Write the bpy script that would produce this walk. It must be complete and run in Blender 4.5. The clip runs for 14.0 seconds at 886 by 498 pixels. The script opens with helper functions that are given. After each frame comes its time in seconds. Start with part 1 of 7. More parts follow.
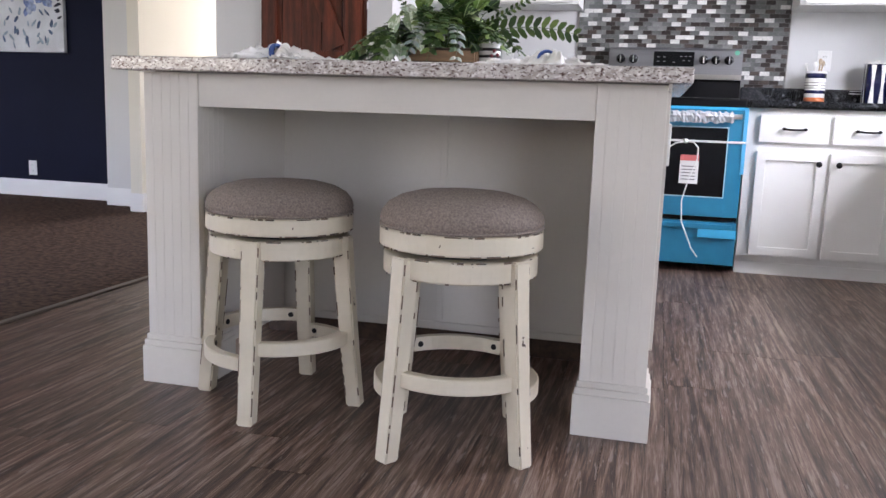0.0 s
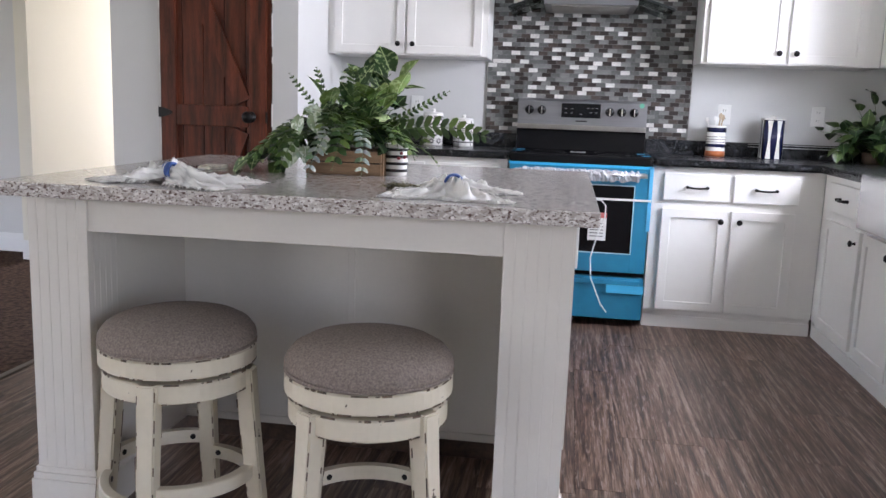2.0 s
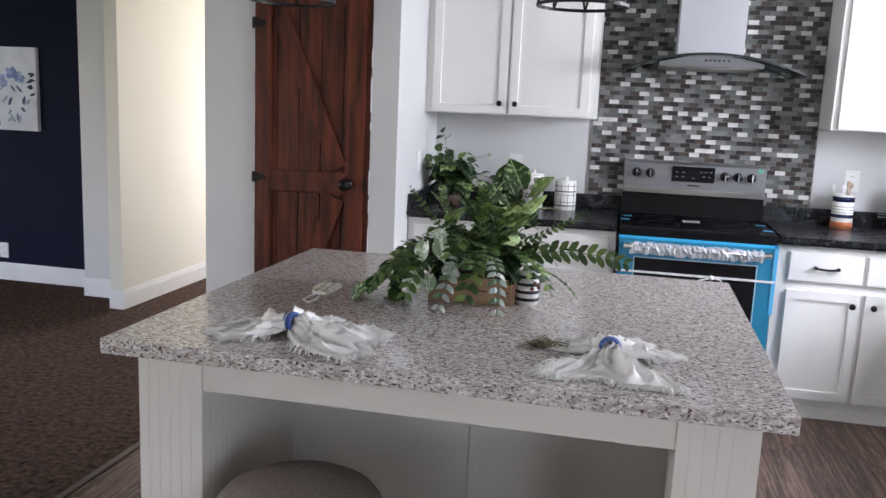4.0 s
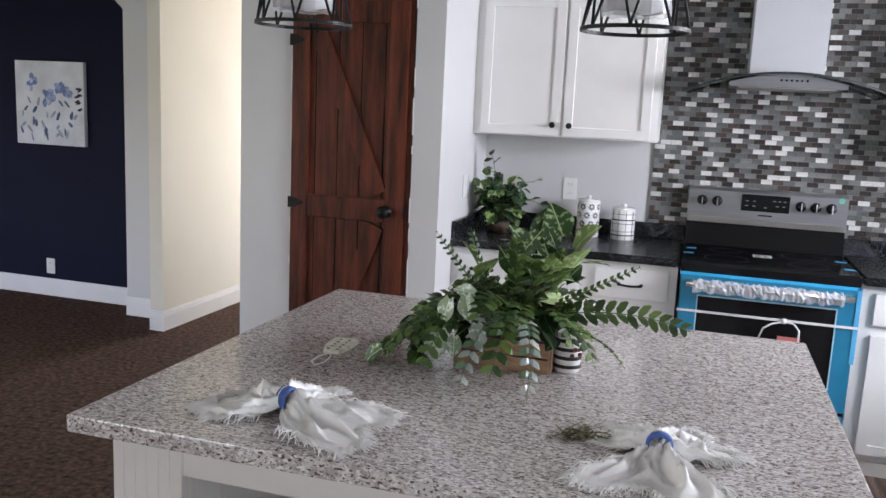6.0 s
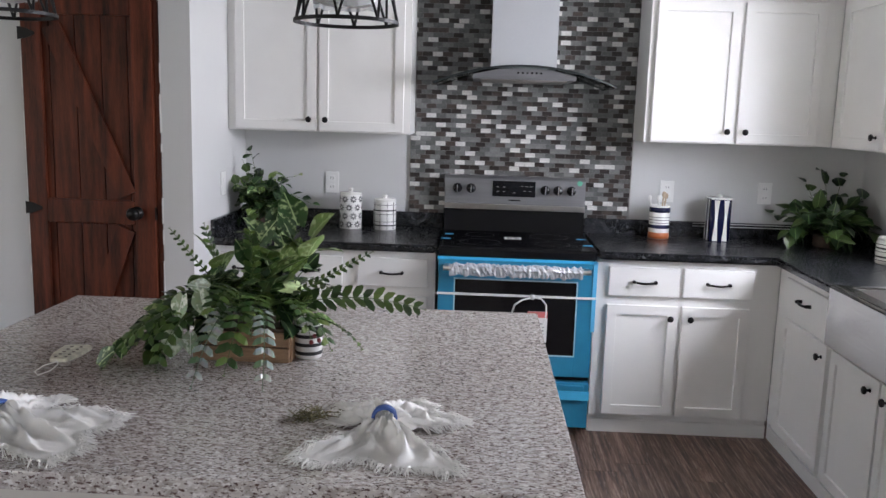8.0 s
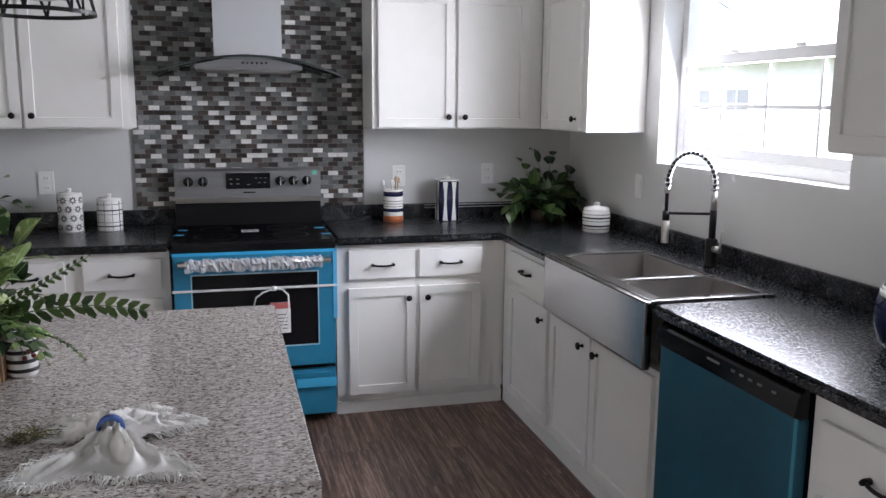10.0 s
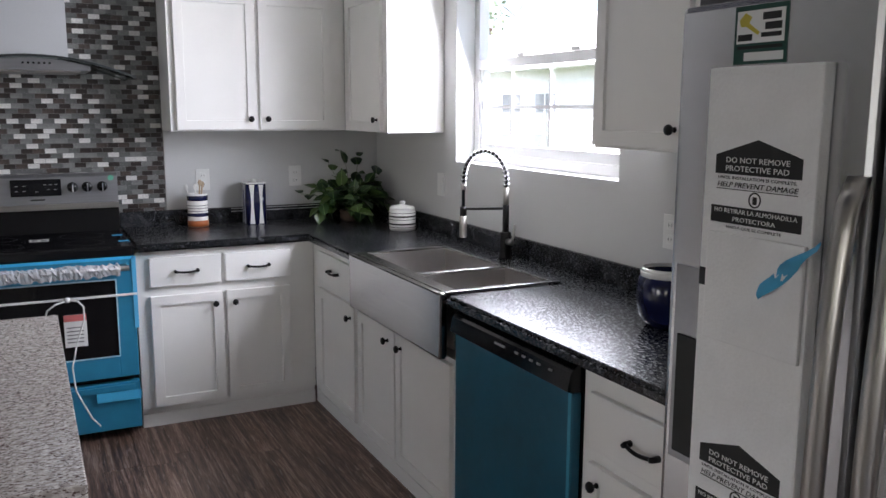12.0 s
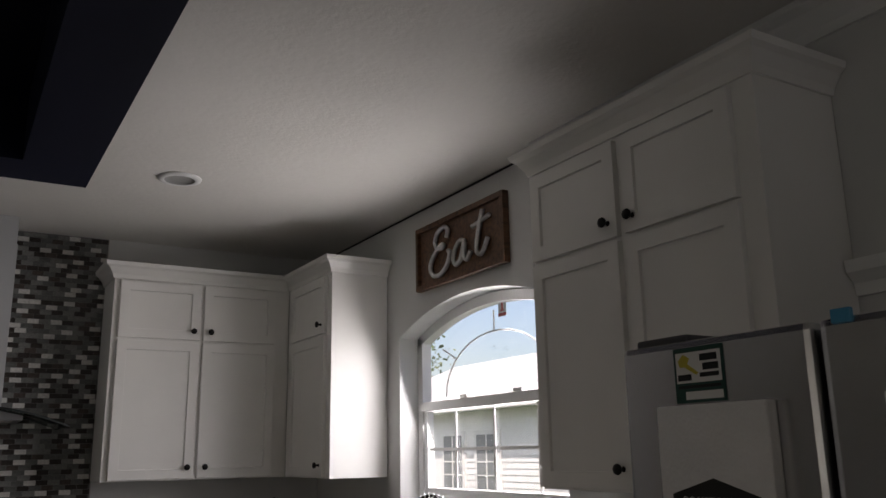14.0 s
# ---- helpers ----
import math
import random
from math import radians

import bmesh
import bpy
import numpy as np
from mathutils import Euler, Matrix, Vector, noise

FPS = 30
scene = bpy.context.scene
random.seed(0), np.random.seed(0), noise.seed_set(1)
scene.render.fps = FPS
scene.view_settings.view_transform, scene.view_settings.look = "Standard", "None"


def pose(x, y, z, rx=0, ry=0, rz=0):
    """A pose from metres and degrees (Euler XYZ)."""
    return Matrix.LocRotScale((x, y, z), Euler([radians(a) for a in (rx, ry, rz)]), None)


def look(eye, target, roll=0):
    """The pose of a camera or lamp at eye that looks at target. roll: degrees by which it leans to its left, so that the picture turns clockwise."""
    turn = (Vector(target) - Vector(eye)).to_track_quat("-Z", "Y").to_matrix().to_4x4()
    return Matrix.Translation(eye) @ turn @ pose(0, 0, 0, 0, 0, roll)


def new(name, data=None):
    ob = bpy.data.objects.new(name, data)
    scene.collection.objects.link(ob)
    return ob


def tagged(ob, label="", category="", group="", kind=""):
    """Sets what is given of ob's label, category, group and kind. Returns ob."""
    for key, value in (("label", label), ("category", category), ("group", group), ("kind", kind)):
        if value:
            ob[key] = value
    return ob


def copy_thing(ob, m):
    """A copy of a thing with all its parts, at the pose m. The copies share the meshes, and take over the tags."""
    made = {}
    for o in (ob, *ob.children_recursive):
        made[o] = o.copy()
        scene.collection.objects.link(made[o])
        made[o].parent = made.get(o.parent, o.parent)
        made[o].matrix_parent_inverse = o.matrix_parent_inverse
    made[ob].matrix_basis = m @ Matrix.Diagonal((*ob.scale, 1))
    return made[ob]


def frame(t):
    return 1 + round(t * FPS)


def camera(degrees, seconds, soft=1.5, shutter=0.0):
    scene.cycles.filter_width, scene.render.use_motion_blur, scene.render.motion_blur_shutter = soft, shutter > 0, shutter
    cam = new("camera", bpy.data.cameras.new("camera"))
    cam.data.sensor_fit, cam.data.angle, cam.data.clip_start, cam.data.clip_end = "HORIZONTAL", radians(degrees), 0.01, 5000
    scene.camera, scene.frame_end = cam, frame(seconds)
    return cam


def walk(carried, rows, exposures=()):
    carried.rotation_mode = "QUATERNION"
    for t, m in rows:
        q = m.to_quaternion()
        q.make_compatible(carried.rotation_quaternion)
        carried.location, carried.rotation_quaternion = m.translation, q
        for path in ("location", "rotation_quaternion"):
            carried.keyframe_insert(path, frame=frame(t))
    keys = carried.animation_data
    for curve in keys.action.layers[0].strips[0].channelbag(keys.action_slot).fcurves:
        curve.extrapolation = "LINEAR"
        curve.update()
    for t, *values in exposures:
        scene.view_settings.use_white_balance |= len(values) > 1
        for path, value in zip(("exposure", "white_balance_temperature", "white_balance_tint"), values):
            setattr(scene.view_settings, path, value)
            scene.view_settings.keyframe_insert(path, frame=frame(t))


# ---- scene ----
cam = camera(55.7, 14.0)
PATH = [
    (0, (0.325, -5.29, 0.808), (-0.155, -3.376, 0.481), 2.0),
    (0.5, (0.346, -5.176, 0.844), (-0.05, -3.244, 0.515), 1.7),
    (0.8, (0.349, -5.164, 0.872), (0.004, -3.221, 0.549), 1.7),
    (1, (0.348, -5.149, 0.906), (0.025, -3.203, 0.576), 1.8),
    (1.4, (0.346, -5.169, 0.983), (0.044, -3.218, 0.66), 1.9),
    (1.5, (0.319, -5.167, 0.989), (0.032, -3.214, 0.666), 2.0),
    (2, (0.309, -5.185, 1.143), (0.029, -3.233, 0.809), 2.1),
    (2.5, (0.25, -5.247, 1.272), (-0.047, -3.297, 0.939), 2.2),
    (3, (0.145, -5.188, 1.36), (-0.277, -3.263, 1.02), 2.3),
    (3.5, (0.073, -5.053, 1.453), (-0.345, -3.127, 1.112), 2.6),
    (4, (0.038, -4.92, 1.484), (-0.385, -2.996, 1.14), 2.5),
    (4.2, (0.012, -4.832, 1.506), (-0.434, -2.914, 1.158), 2.5),
    (6.3, (0.071, -4.591, 1.562), (-0.501, -2.704, 1.227), 2.7),
    (6.5, (0.092, -4.59, 1.559), (-0.419, -2.685, 1.226), 2.6),
    (7, (0.127, -4.586, 1.559), (-0.238, -2.647, 1.233), 2.3),
    (7.5, (0.16, -4.594, 1.554), (-0.059, -2.633, 1.23), 2.0),
    (8, (0.197, -4.608, 1.55), (0.111, -2.636, 1.227), 1.7),
    (8.5, (0.228, -4.623, 1.552), (0.289, -2.65, 1.23), 1.4),
    (8.7, (0.233, -4.63, 1.555), (0.356, -2.66, 1.231), 1.2),
    (10.8, (0.274, -4.674, 1.56), (0.927, -2.813, 1.226), 0.3),
    (11, (0.303, -4.686, 1.548), (0.983, -2.834, 1.221), 0.3),
    (11.5, (0.307, -4.712, 1.54), (1.103, -2.906, 1.218), 0.5),
    (12, (0.335, -4.737, 1.544), (1.213, -2.97, 1.216), 0.2),
    (12.5, (0.362, -4.745, 1.544), (1.314, -3.001, 1.314), -0.1),
    (13, (0.358, -4.738, 1.554), (1.341, -2.996, 1.579), -0.5),
    (13.5, (0.33, -4.732, 1.541), (1.318, -3.036, 1.926), -0.6),
    (14, (0.317, -4.728, 1.546), (1.308, -3.055, 2.016), -1.0),
]
EXPOSURES = [(0.0, 3.25, 6250, 22), (1.5, 3.14, 6200, 21), (4.0, 2.96, 6150, 19), (6.5, 2.96, 6200, 19), (7.5, 2.74, 6250, 19), (8.7, 2.54, 6250, 19), (11.0, 2.22, 6250, 19), (12.5, 2.25, 6300, 19), (13.0, 1.75, 6550, 20), (13.5, 0.82, 7000, 20), (14.0, 0.42, 7000, 20)]
walk(cam, [(t, look(eye, target, roll)) for t, eye, target, roll in PATH], EXPOSURES)

# ---- world, sun, large lights ----
world = bpy.data.worlds.new("world")
scene.world = world
world.use_nodes = True
WN, WL = world.node_tree.nodes, world.node_tree.links
sky = WN.new("ShaderNodeTexSky")
sky.sky_type, sky.sun_disc = "NISHITA", False
sky.sun_elevation, sky.sun_rotation = radians(55), radians(232)
sky.dust_density, sky.ozone_density = 2.5, 0.6
WN["Background"].inputs["Strength"].default_value = 0.15
WL.new(sky.outputs["Color"], WN["Background"].inputs["Color"])
sun = new("sun", bpy.data.lights.new("sun", "SUN"))
sun.data.energy, sun.data.angle, sun.data.color = 3.2, radians(0.6), (1, 0.95, 0.88)
sun.matrix_world = look((0, 0, 10), (4.5, 3.5, 1.8))


def window_light(name, place, target, sx, sy, watts, color=(0.93, 0.97, 1.0)):
    """An area lamp for the sky's light, set at an opening in a wall."""
    lamp = new(name, bpy.data.lights.new(name, "AREA"))
    lamp.data.shape, lamp.data.size, lamp.data.size_y = "RECTANGLE", sx, sy
    lamp.data.energy, lamp.data.color = watts, color
    lamp.matrix_world = look(place, target)
    return lamp


window_light("kitchen_window_light", (2.46, -1.68, 1.72), (0.2, -2.2, 1.0), 1.25, 0.85, 21)
# Weak fill added from behind the walk; its window is unseen.
window_light("south_fill_light", (-4.6, -9.1, 1.35), (-2.0, 0, 1.2), 1.9, 1.45, 0.7)
# Added fill from the unseen west side, brightening fronts that face it.
window_light("west_fill_light", (-7.1, -5.4, 1.35), (1.4, -4.0, 1.3), 2.1, 1.45, 8)
window_light("west_fill_light", (-7.1, -2.2, 1.35), (0, -2.2, 1.2), 1.9, 1.45, 0.4)
window_light("patio_door_light", (2.47, -6.6, 1.15), (1.0, -3.0, 0.3), 1.9, 1.9, 7)
window_light("hall_window_light", (-2.70, 3.08, 1.35), (-2.85, 0, 1.2), 0.75, 1.6, 12, (1.0, 0.95, 0.85))

# ---- materials ----
def material(name, base, rough=0.5, metal=0.0, vary=0.06, scale=6.0, bump=0.0, fine=120.0, spec=0.5, stretch=(1, 1, 1)):
    """A procedural surface: two scales of colour variation and a fine relief."""
    m = bpy.data.materials.new(name)
    m.use_nodes = True
    n, l = m.node_tree.nodes, m.node_tree.links
    b = n["Principled BSDF"]
    b.inputs["Roughness"].default_value, b.inputs["Metallic"].default_value = rough, metal
    b.inputs["Specular IOR Level"].default_value = spec
    co = n.new("ShaderNodeTexCoord")
    mp = n.new("ShaderNodeMapping")
    mp.inputs["Scale"].default_value = stretch
    l.new(co.outputs["Object"], mp.inputs["Vector"])
    big, small = n.new("ShaderNodeTexNoise"), n.new("ShaderNodeTexNoise")
    big.inputs["Scale"].default_value, small.inputs["Scale"].default_value = scale, fine
    big.inputs["Detail"].default_value, small.inputs["Detail"].default_value = 5, 3
    l.new(mp.outputs[0], big.inputs["Vector"])
    l.new(mp.outputs[0], small.inputs["Vector"])
    ad = n.new("ShaderNodeMath")
    ad.operation = "MULTIPLY_ADD"
    ad.inputs[1].default_value = 0.35
    l.new(small.outputs["Fac"], ad.inputs[0])
    l.new(big.outputs["Fac"], ad.inputs[2])
    ramp = n.new("ShaderNodeValToRGB")
    lo = [max(0, c * (1 - vary * 2)) for c in base]
    hi = [min(1, c * (1 + vary)) for c in base]
    ramp.color_ramp.elements[0].position, ramp.color_ramp.elements[1].position = 0.4, 0.95
    ramp.color_ramp.elements[0].color, ramp.color_ramp.elements[1].color = (*lo, 1), (*hi, 1)
    l.new(ad.outputs[0], ramp.inputs["Fac"])
    l.new(ramp.outputs["Color"], b.inputs["Base Color"])
    if bump:
        bp = n.new("ShaderNodeBump")
        bp.inputs["Strength"].default_value, bp.inputs["Distance"].default_value = bump, 0.004
        l.new(small.outputs["Fac"], bp.inputs["Height"])
        l.new(bp.outputs["Normal"], b.inputs["Normal"])
    return m


WALL = material("wall_paint", (0.62, 0.62, 0.61), 0.8, vary=0.02, scale=1.5, bump=0.12, fine=160)
CREAM = material("cream_wall_paint", (0.74, 0.71, 0.62), 0.8, vary=0.02, scale=1.5, bump=0.12, fine=160)
NAVY = material("navy_wall_paint", (0.0085, 0.0105, 0.026), 0.75, vary=0.1, scale=2, bump=0.1, fine=160, spec=0.12)
CEIL = material("ceiling_paint", (0.72, 0.70, 0.66), 0.9, vary=0.03, scale=2, bump=0.5, fine=45)
WHITE = material("cabinet_paint", (0.80, 0.79, 0.76), 0.35, vary=0.02, scale=4, bump=0.03, fine=200)
TRIM = material("trim_paint", (0.78, 0.78, 0.77), 0.4, vary=0.02, scale=4)
ISLE = material("island_paint", (0.66, 0.62, 0.56), 0.45, vary=0.03, scale=4, bump=0.04, fine=90)
BLACK = material("black_enamel", (0.006, 0.006, 0.007), 0.12, vary=0.1, spec=0.3)
IRON = material("black_iron", (0.012, 0.011, 0.011), 0.45, 0.6, vary=0.2)
SATIN = material("satin_steel", (0.50, 0.48, 0.46), 0.38, 1.0, vary=0.06, scale=4, bump=0.04, fine=60)
STEEL = material("brushed_steel", (0.47, 0.46, 0.45), 0.16, 1.0, vary=0.05, scale=3, bump=0.05, fine=60, stretch=(1, 1, 30))
BLUE = material("blue_protective_film", (0.02, 0.205, 0.35), 0.3, vary=0.08, scale=5, bump=0.1, fine=25)
CARPET = material("brown_carpet", (0.080, 0.048, 0.034), 0.95, vary=0.48, scale=38, bump=1.0, fine=260, spec=0.08)
SEAT = material("grey_linen", (0.31, 0.247, 0.208), 0.95, vary=0.25, scale=200, bump=0.9, fine=620)
DOORWOOD = material("stained_pine", (0.115, 0.026, 0.011), 0.45, vary=0.5, scale=2, bump=0.12, fine=22, spec=0.25, stretch=(14, 14, 1.2))
VINYL_DARK = material("vinyl_joint", (0.02, 0.015, 0.012), 0.8)
DARKGAP = material("dark_gap", (0.02, 0.018, 0.016), 0.9)
VINYLWHITE = material("white_vinyl", (0.82, 0.82, 0.81), 0.35, vary=0.01)
REDPRINT = material("red_print", (0.62, 0.16, 0.15), 0.6)
PLASTERWHITE = material("white_plastic", (0.78, 0.78, 0.76), 0.35, vary=0.01)
CERAMIC = material("white_glaze", (0.80, 0.79, 0.76), 0.15, vary=0.02)
NAVYGLAZE = material("navy_glaze", (0.008, 0.011, 0.05), 0.12, vary=0.15)
INK = material("black_ink", (0.01, 0.01, 0.01), 0.6)
TERRACOTTA = material("orange_glaze", (0.45, 0.13, 0.04), 0.3, vary=0.1)
FOAM = material("white_foam_pad", (0.83, 0.83, 0.83), 0.8, vary=0.04, scale=10, bump=0.3, fine=180)
CLOTH = material("white_cotton", (0.86, 0.84, 0.80), 0.95, vary=0.02, scale=20, bump=0.2, fine=700)
DENIM = material("blue_band", (0.06, 0.12, 0.36), 0.7, vary=0.2, scale=40)
BURLAP = material("lace_tan", (0.86, 0.81, 0.68), 0.9, vary=0.2, scale=80)
PALEWOOD = material("pale_beech", (0.52, 0.40, 0.27), 0.6, vary=0.15, scale=8)
RAWWOOD = material("raw_pine", (0.33, 0.20, 0.11), 0.6, vary=0.25, scale=5, bump=0.1, fine=40, stretch=(1, 10, 10))
SIGNWOOD = material("walnut_board", (0.14, 0.065, 0.03), 0.5, vary=0.4, scale=5, bump=0.15, fine=40, stretch=(10, 1, 10))
GALV = material("galvanised", (0.62, 0.63, 0.63), 0.45, 0.4, vary=0.12, scale=30)
CHROME = material("chrome", (0.75, 0.75, 0.75), 0.12, 1.0, vary=0.02)
NICKEL = material("brushed_nickel", (0.45, 0.43, 0.40), 0.3, 1.0, vary=0.05)
FRIDGE = material("fridge_steel", (0.68, 0.68, 0.69), 0.27, 1.0, vary=0.06, scale=3, bump=0.04, fine=60, stretch=(1, 30, 1))
HOODFILM = material("white_hood_film", (0.43, 0.44, 0.45), 0.35, vary=0.03, scale=3)
STRAP = material("white_strap", (0.75, 0.75, 0.73), 0.5)
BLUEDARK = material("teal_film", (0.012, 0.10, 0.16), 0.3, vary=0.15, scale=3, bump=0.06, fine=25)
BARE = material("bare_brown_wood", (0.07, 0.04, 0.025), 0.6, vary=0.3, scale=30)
SIDING = material("pale_siding", (0.86, 0.86, 0.85), 0.7, vary=0.04)
# Roof colour is paled to carry the glare of full sun.
ROOF = material("sun_bleached_out_shingle", (0.74, 0.74, 0.73), 0.9, vary=0.3, scale=12)
GRASS = material("lawn", (0.07, 0.10, 0.035), 0.95, vary=0.4, scale=3, bump=0.5, fine=80)
SHADEGLASS = material("frosted_shade", (0.75, 0.75, 0.74), 0.3, vary=0.03)


def clear(name, rough=0.02, tint=(1, 1, 1), mix=0.12):
    """Thin clear pane: mostly see-through, with a real gloss."""
    m = bpy.data.materials.new(name)
    m.use_nodes = True
    n, l = m.node_tree.nodes, m.node_tree.links
    n.clear()
    out, tr, gl, mx, fr = (n.new("ShaderNode" + k) for k in ("OutputMaterial", "BsdfTransparent", "BsdfGlossy", "MixShader", "LayerWeight"))
    pw, sc = n.new("ShaderNodeMath"), n.new("ShaderNodeMath")
    pw.operation, sc.operation = "POWER", "MULTIPLY_ADD"
    pw.inputs[1].default_value, sc.inputs[1].default_value, sc.inputs[2].default_value = 4.0, 0.5, 0.03
    tr.inputs["Color"].default_value = (*tint, 1)
    gl.inputs["Roughness"].default_value = rough
    l.new(fr.outputs["Facing"], pw.inputs[0])
    l.new(pw.outputs[0], sc.inputs[0])
    l.new(sc.outputs[0], mx.inputs[0])
    l.new(tr.outputs[0], mx.inputs[1])
    l.new(gl.outputs[0], mx.inputs[2])
    l.new(mx.outputs[0], out.inputs["Surface"])
    return m


GLASS = clear("window_glass")
SMOKE = clear("hood_glass", 0.03, (0.55, 0.58, 0.57))


def wrap_plastic():
    """Crumpled clear packing film."""
    m = material("packing_film", (0.85, 0.86, 0.88), 0.12, vary=0.05)
    b = m.node_tree.nodes["Principled BSDF"]
    b.inputs["Alpha"].default_value = 0.45
    return m


WRAP = wrap_plastic()


def picked(name, colours, rough, per_object):
    """A tile or leaf material whose colour is picked at random from a list of (share, colour)."""
    m = bpy.data.materials.new(name)
    m.use_nodes = True
    n, l = m.node_tree.nodes, m.node_tree.links
    b = n["Principled BSDF"]
    b.inputs["Roughness"].default_value = rough
    ramp = n.new("ShaderNodeValToRGB")
    ramp.color_ramp.interpolation = "CONSTANT"
    while len(ramp.color_ramp.elements) < len(colours):
        ramp.color_ramp.elements.new(0.5)
    at = 0.0
    for e, (share, colour) in zip(ramp.color_ramp.elements, colours):
        e.position, e.color = min(at, 0.999), (*colour, 1)
        at += share
    src = n.new("ShaderNodeObjectInfo" if per_object else "ShaderNodeNewGeometry")
    l.new(src.outputs["Random" if per_object else "Random Per Island"], ramp.inputs["Fac"])
    co, nz, mx = n.new("ShaderNodeTexCoord"), n.new("ShaderNodeTexNoise"), n.new("ShaderNodeMix")
    nz.inputs["Scale"].default_value, nz.inputs["Detail"].default_value = 60, 4
    l.new(co.outputs["Object"], nz.inputs["Vector"])
    mx.data_type, mx.blend_type = "RGBA", "MULTIPLY"
    mx.inputs["Factor"].default_value = 0.5
    l.new(ramp.outputs["Color"], mx.inputs["A"])
    l.new(nz.outputs["Color"], mx.inputs["B"])
    bc = n.new("ShaderNodeBrightContrast")
    bc.inputs["Bright"].default_value = 0.0
    l.new(mx.outputs["Result"], bc.inputs["Color"])
    l.new(bc.outputs["Color"], b.inputs["Base Color"])
    return m


TILES = [(0.29, material("tile_brown", (0.034, 0.025, 0.021), 0.35, vary=0.35, scale=90)), (0.07, material("tile_umber", (0.078, 0.060, 0.050), 0.4, vary=0.3, scale=90)), (0.28, material("tile_mid_grey", (0.130, 0.133, 0.129), 0.28, vary=0.2, scale=90)),
         (0.22, material("tile_pale_grey", (0.215, 0.22, 0.21), 0.28, vary=0.15, scale=90)), (0.14, material("tile_white", (0.68, 0.67, 0.64), 0.35, vary=0.12, scale=90))]
GROUT = material("grey_grout", (0.19, 0.19, 0.185), 0.9)
PANEL = material("grey_steel_panel", (0.30, 0.30, 0.31), 0.38, 0.85, vary=0.05, scale=3, bump=0.04, fine=60, stretch=(1, 1, 30))


def vinyl_plank():
    """Rustic wood-look vinyl: streaks along the plank, pale scuffs, a shade for each plank."""
    m = bpy.data.materials.new("vinyl_plank_face")
    m.use_nodes = True
    n, l = m.node_tree.nodes, m.node_tree.links
    b = n["Principled BSDF"]
    b.inputs["Roughness"].default_value, b.inputs["Specular IOR Level"].default_value = 0.38, 0.45
    co, info, add = n.new("ShaderNodeTexCoord"), n.new("ShaderNodeObjectInfo"), n.new("ShaderNodeVectorMath")
    mul = n.new("ShaderNodeVectorMath")
    mul.operation, add.operation = "SCALE", "ADD"
    mul.inputs[0].default_value, mul.inputs["Scale"].default_value = (17, 31, 0), 1.0
    l.new(info.outputs["Random"], mul.inputs["Scale"])
    l.new(co.outputs["Object"], add.inputs[0])
    l.new(mul.outputs[0], add.inputs[1])
    def streak(scale, sx, sy, detail):
        mp, nz = n.new("ShaderNodeMapping"), n.new("ShaderNodeTexNoise")
        mp.inputs["Scale"].default_value = (sx, sy, 1)
        nz.inputs["Scale"].default_value, nz.inputs["Detail"].default_value, nz.inputs["Distortion"].default_value = scale, detail, 0.6
        l.new(add.outputs[0], mp.inputs["Vector"])
        l.new(mp.outputs[0], nz.inputs["Vector"])
        return nz.outputs["Fac"]
    broad, grain, scuff = streak(4.0, 14, 0.6, 8), streak(18.0, 18, 0.7, 6), streak(9.0, 12, 1.0, 10)
    mix = n.new("ShaderNodeMath")
    mix.operation = "MULTIPLY_ADD"
    mix.inputs[1].default_value = 0.6
    l.new(grain, mix.inputs[0])
    l.new(broad, mix.inputs[2])
    ramp = n.new("ShaderNodeValToRGB")
    els = ramp.color_ramp.elements
    els[0].position, els[0].color = 0.62, (0.036, 0.019, 0.013, 1)
    els[1].position, els[1].color = 1.0, (0.29, 0.215, 0.17, 1)
    e = els.new(0.74)
    e.color = (0.088, 0.049, 0.034, 1)
    e = els.new(0.85)
    e.color = (0.16, 0.096, 0.068, 1)
    l.new(mix.outputs[0], ramp.inputs["Fac"])
    r2 = n.new("ShaderNodeValToRGB")
    r2.color_ramp.elements[0].position, r2.color_ramp.elements[1].position = 0.60, 0.66
    l.new(scuff, r2.inputs["Fac"])
    mx = n.new("ShaderNodeMix")
    mx.data_type = "RGBA"
    mm = n.new("ShaderNodeMath")
    mm.operation = "MULTIPLY"
    mm.inputs[1].default_value = 0.38
    l.new(r2.outputs["Color"], mm.inputs[0])
    l.new(mm.outputs[0], mx.inputs["Factor"])
    l.new(ramp.outputs["Color"], mx.inputs["A"])
    mx.inputs["B"].default_value = (0.42, 0.36, 0.32, 1)
    hsv = n.new("ShaderNodeHueSaturation")
    vr = n.new("ShaderNodeMapRange")
    vr.inputs["To Min"].default_value, vr.inputs["To Max"].default_value = 0.82, 1.2
    l.new(info.outputs["Random"], vr.inputs["Value"])
    l.new(vr.outputs[0], hsv.inputs["Value"])
    l.new(mx.outputs["Result"], hsv.inputs["Color"])
    l.new(hsv.outputs["Color"], b.inputs["Base Color"])
    bp = n.new("ShaderNodeBump")
    bp.inputs["Strength"].default_value, bp.inputs["Distance"].default_value = 0.25, 0.002
    l.new(grain, bp.inputs["Height"])
    l.new(bp.outputs["Normal"], b.inputs["Normal"])
    return m


PLANK = vinyl_plank()


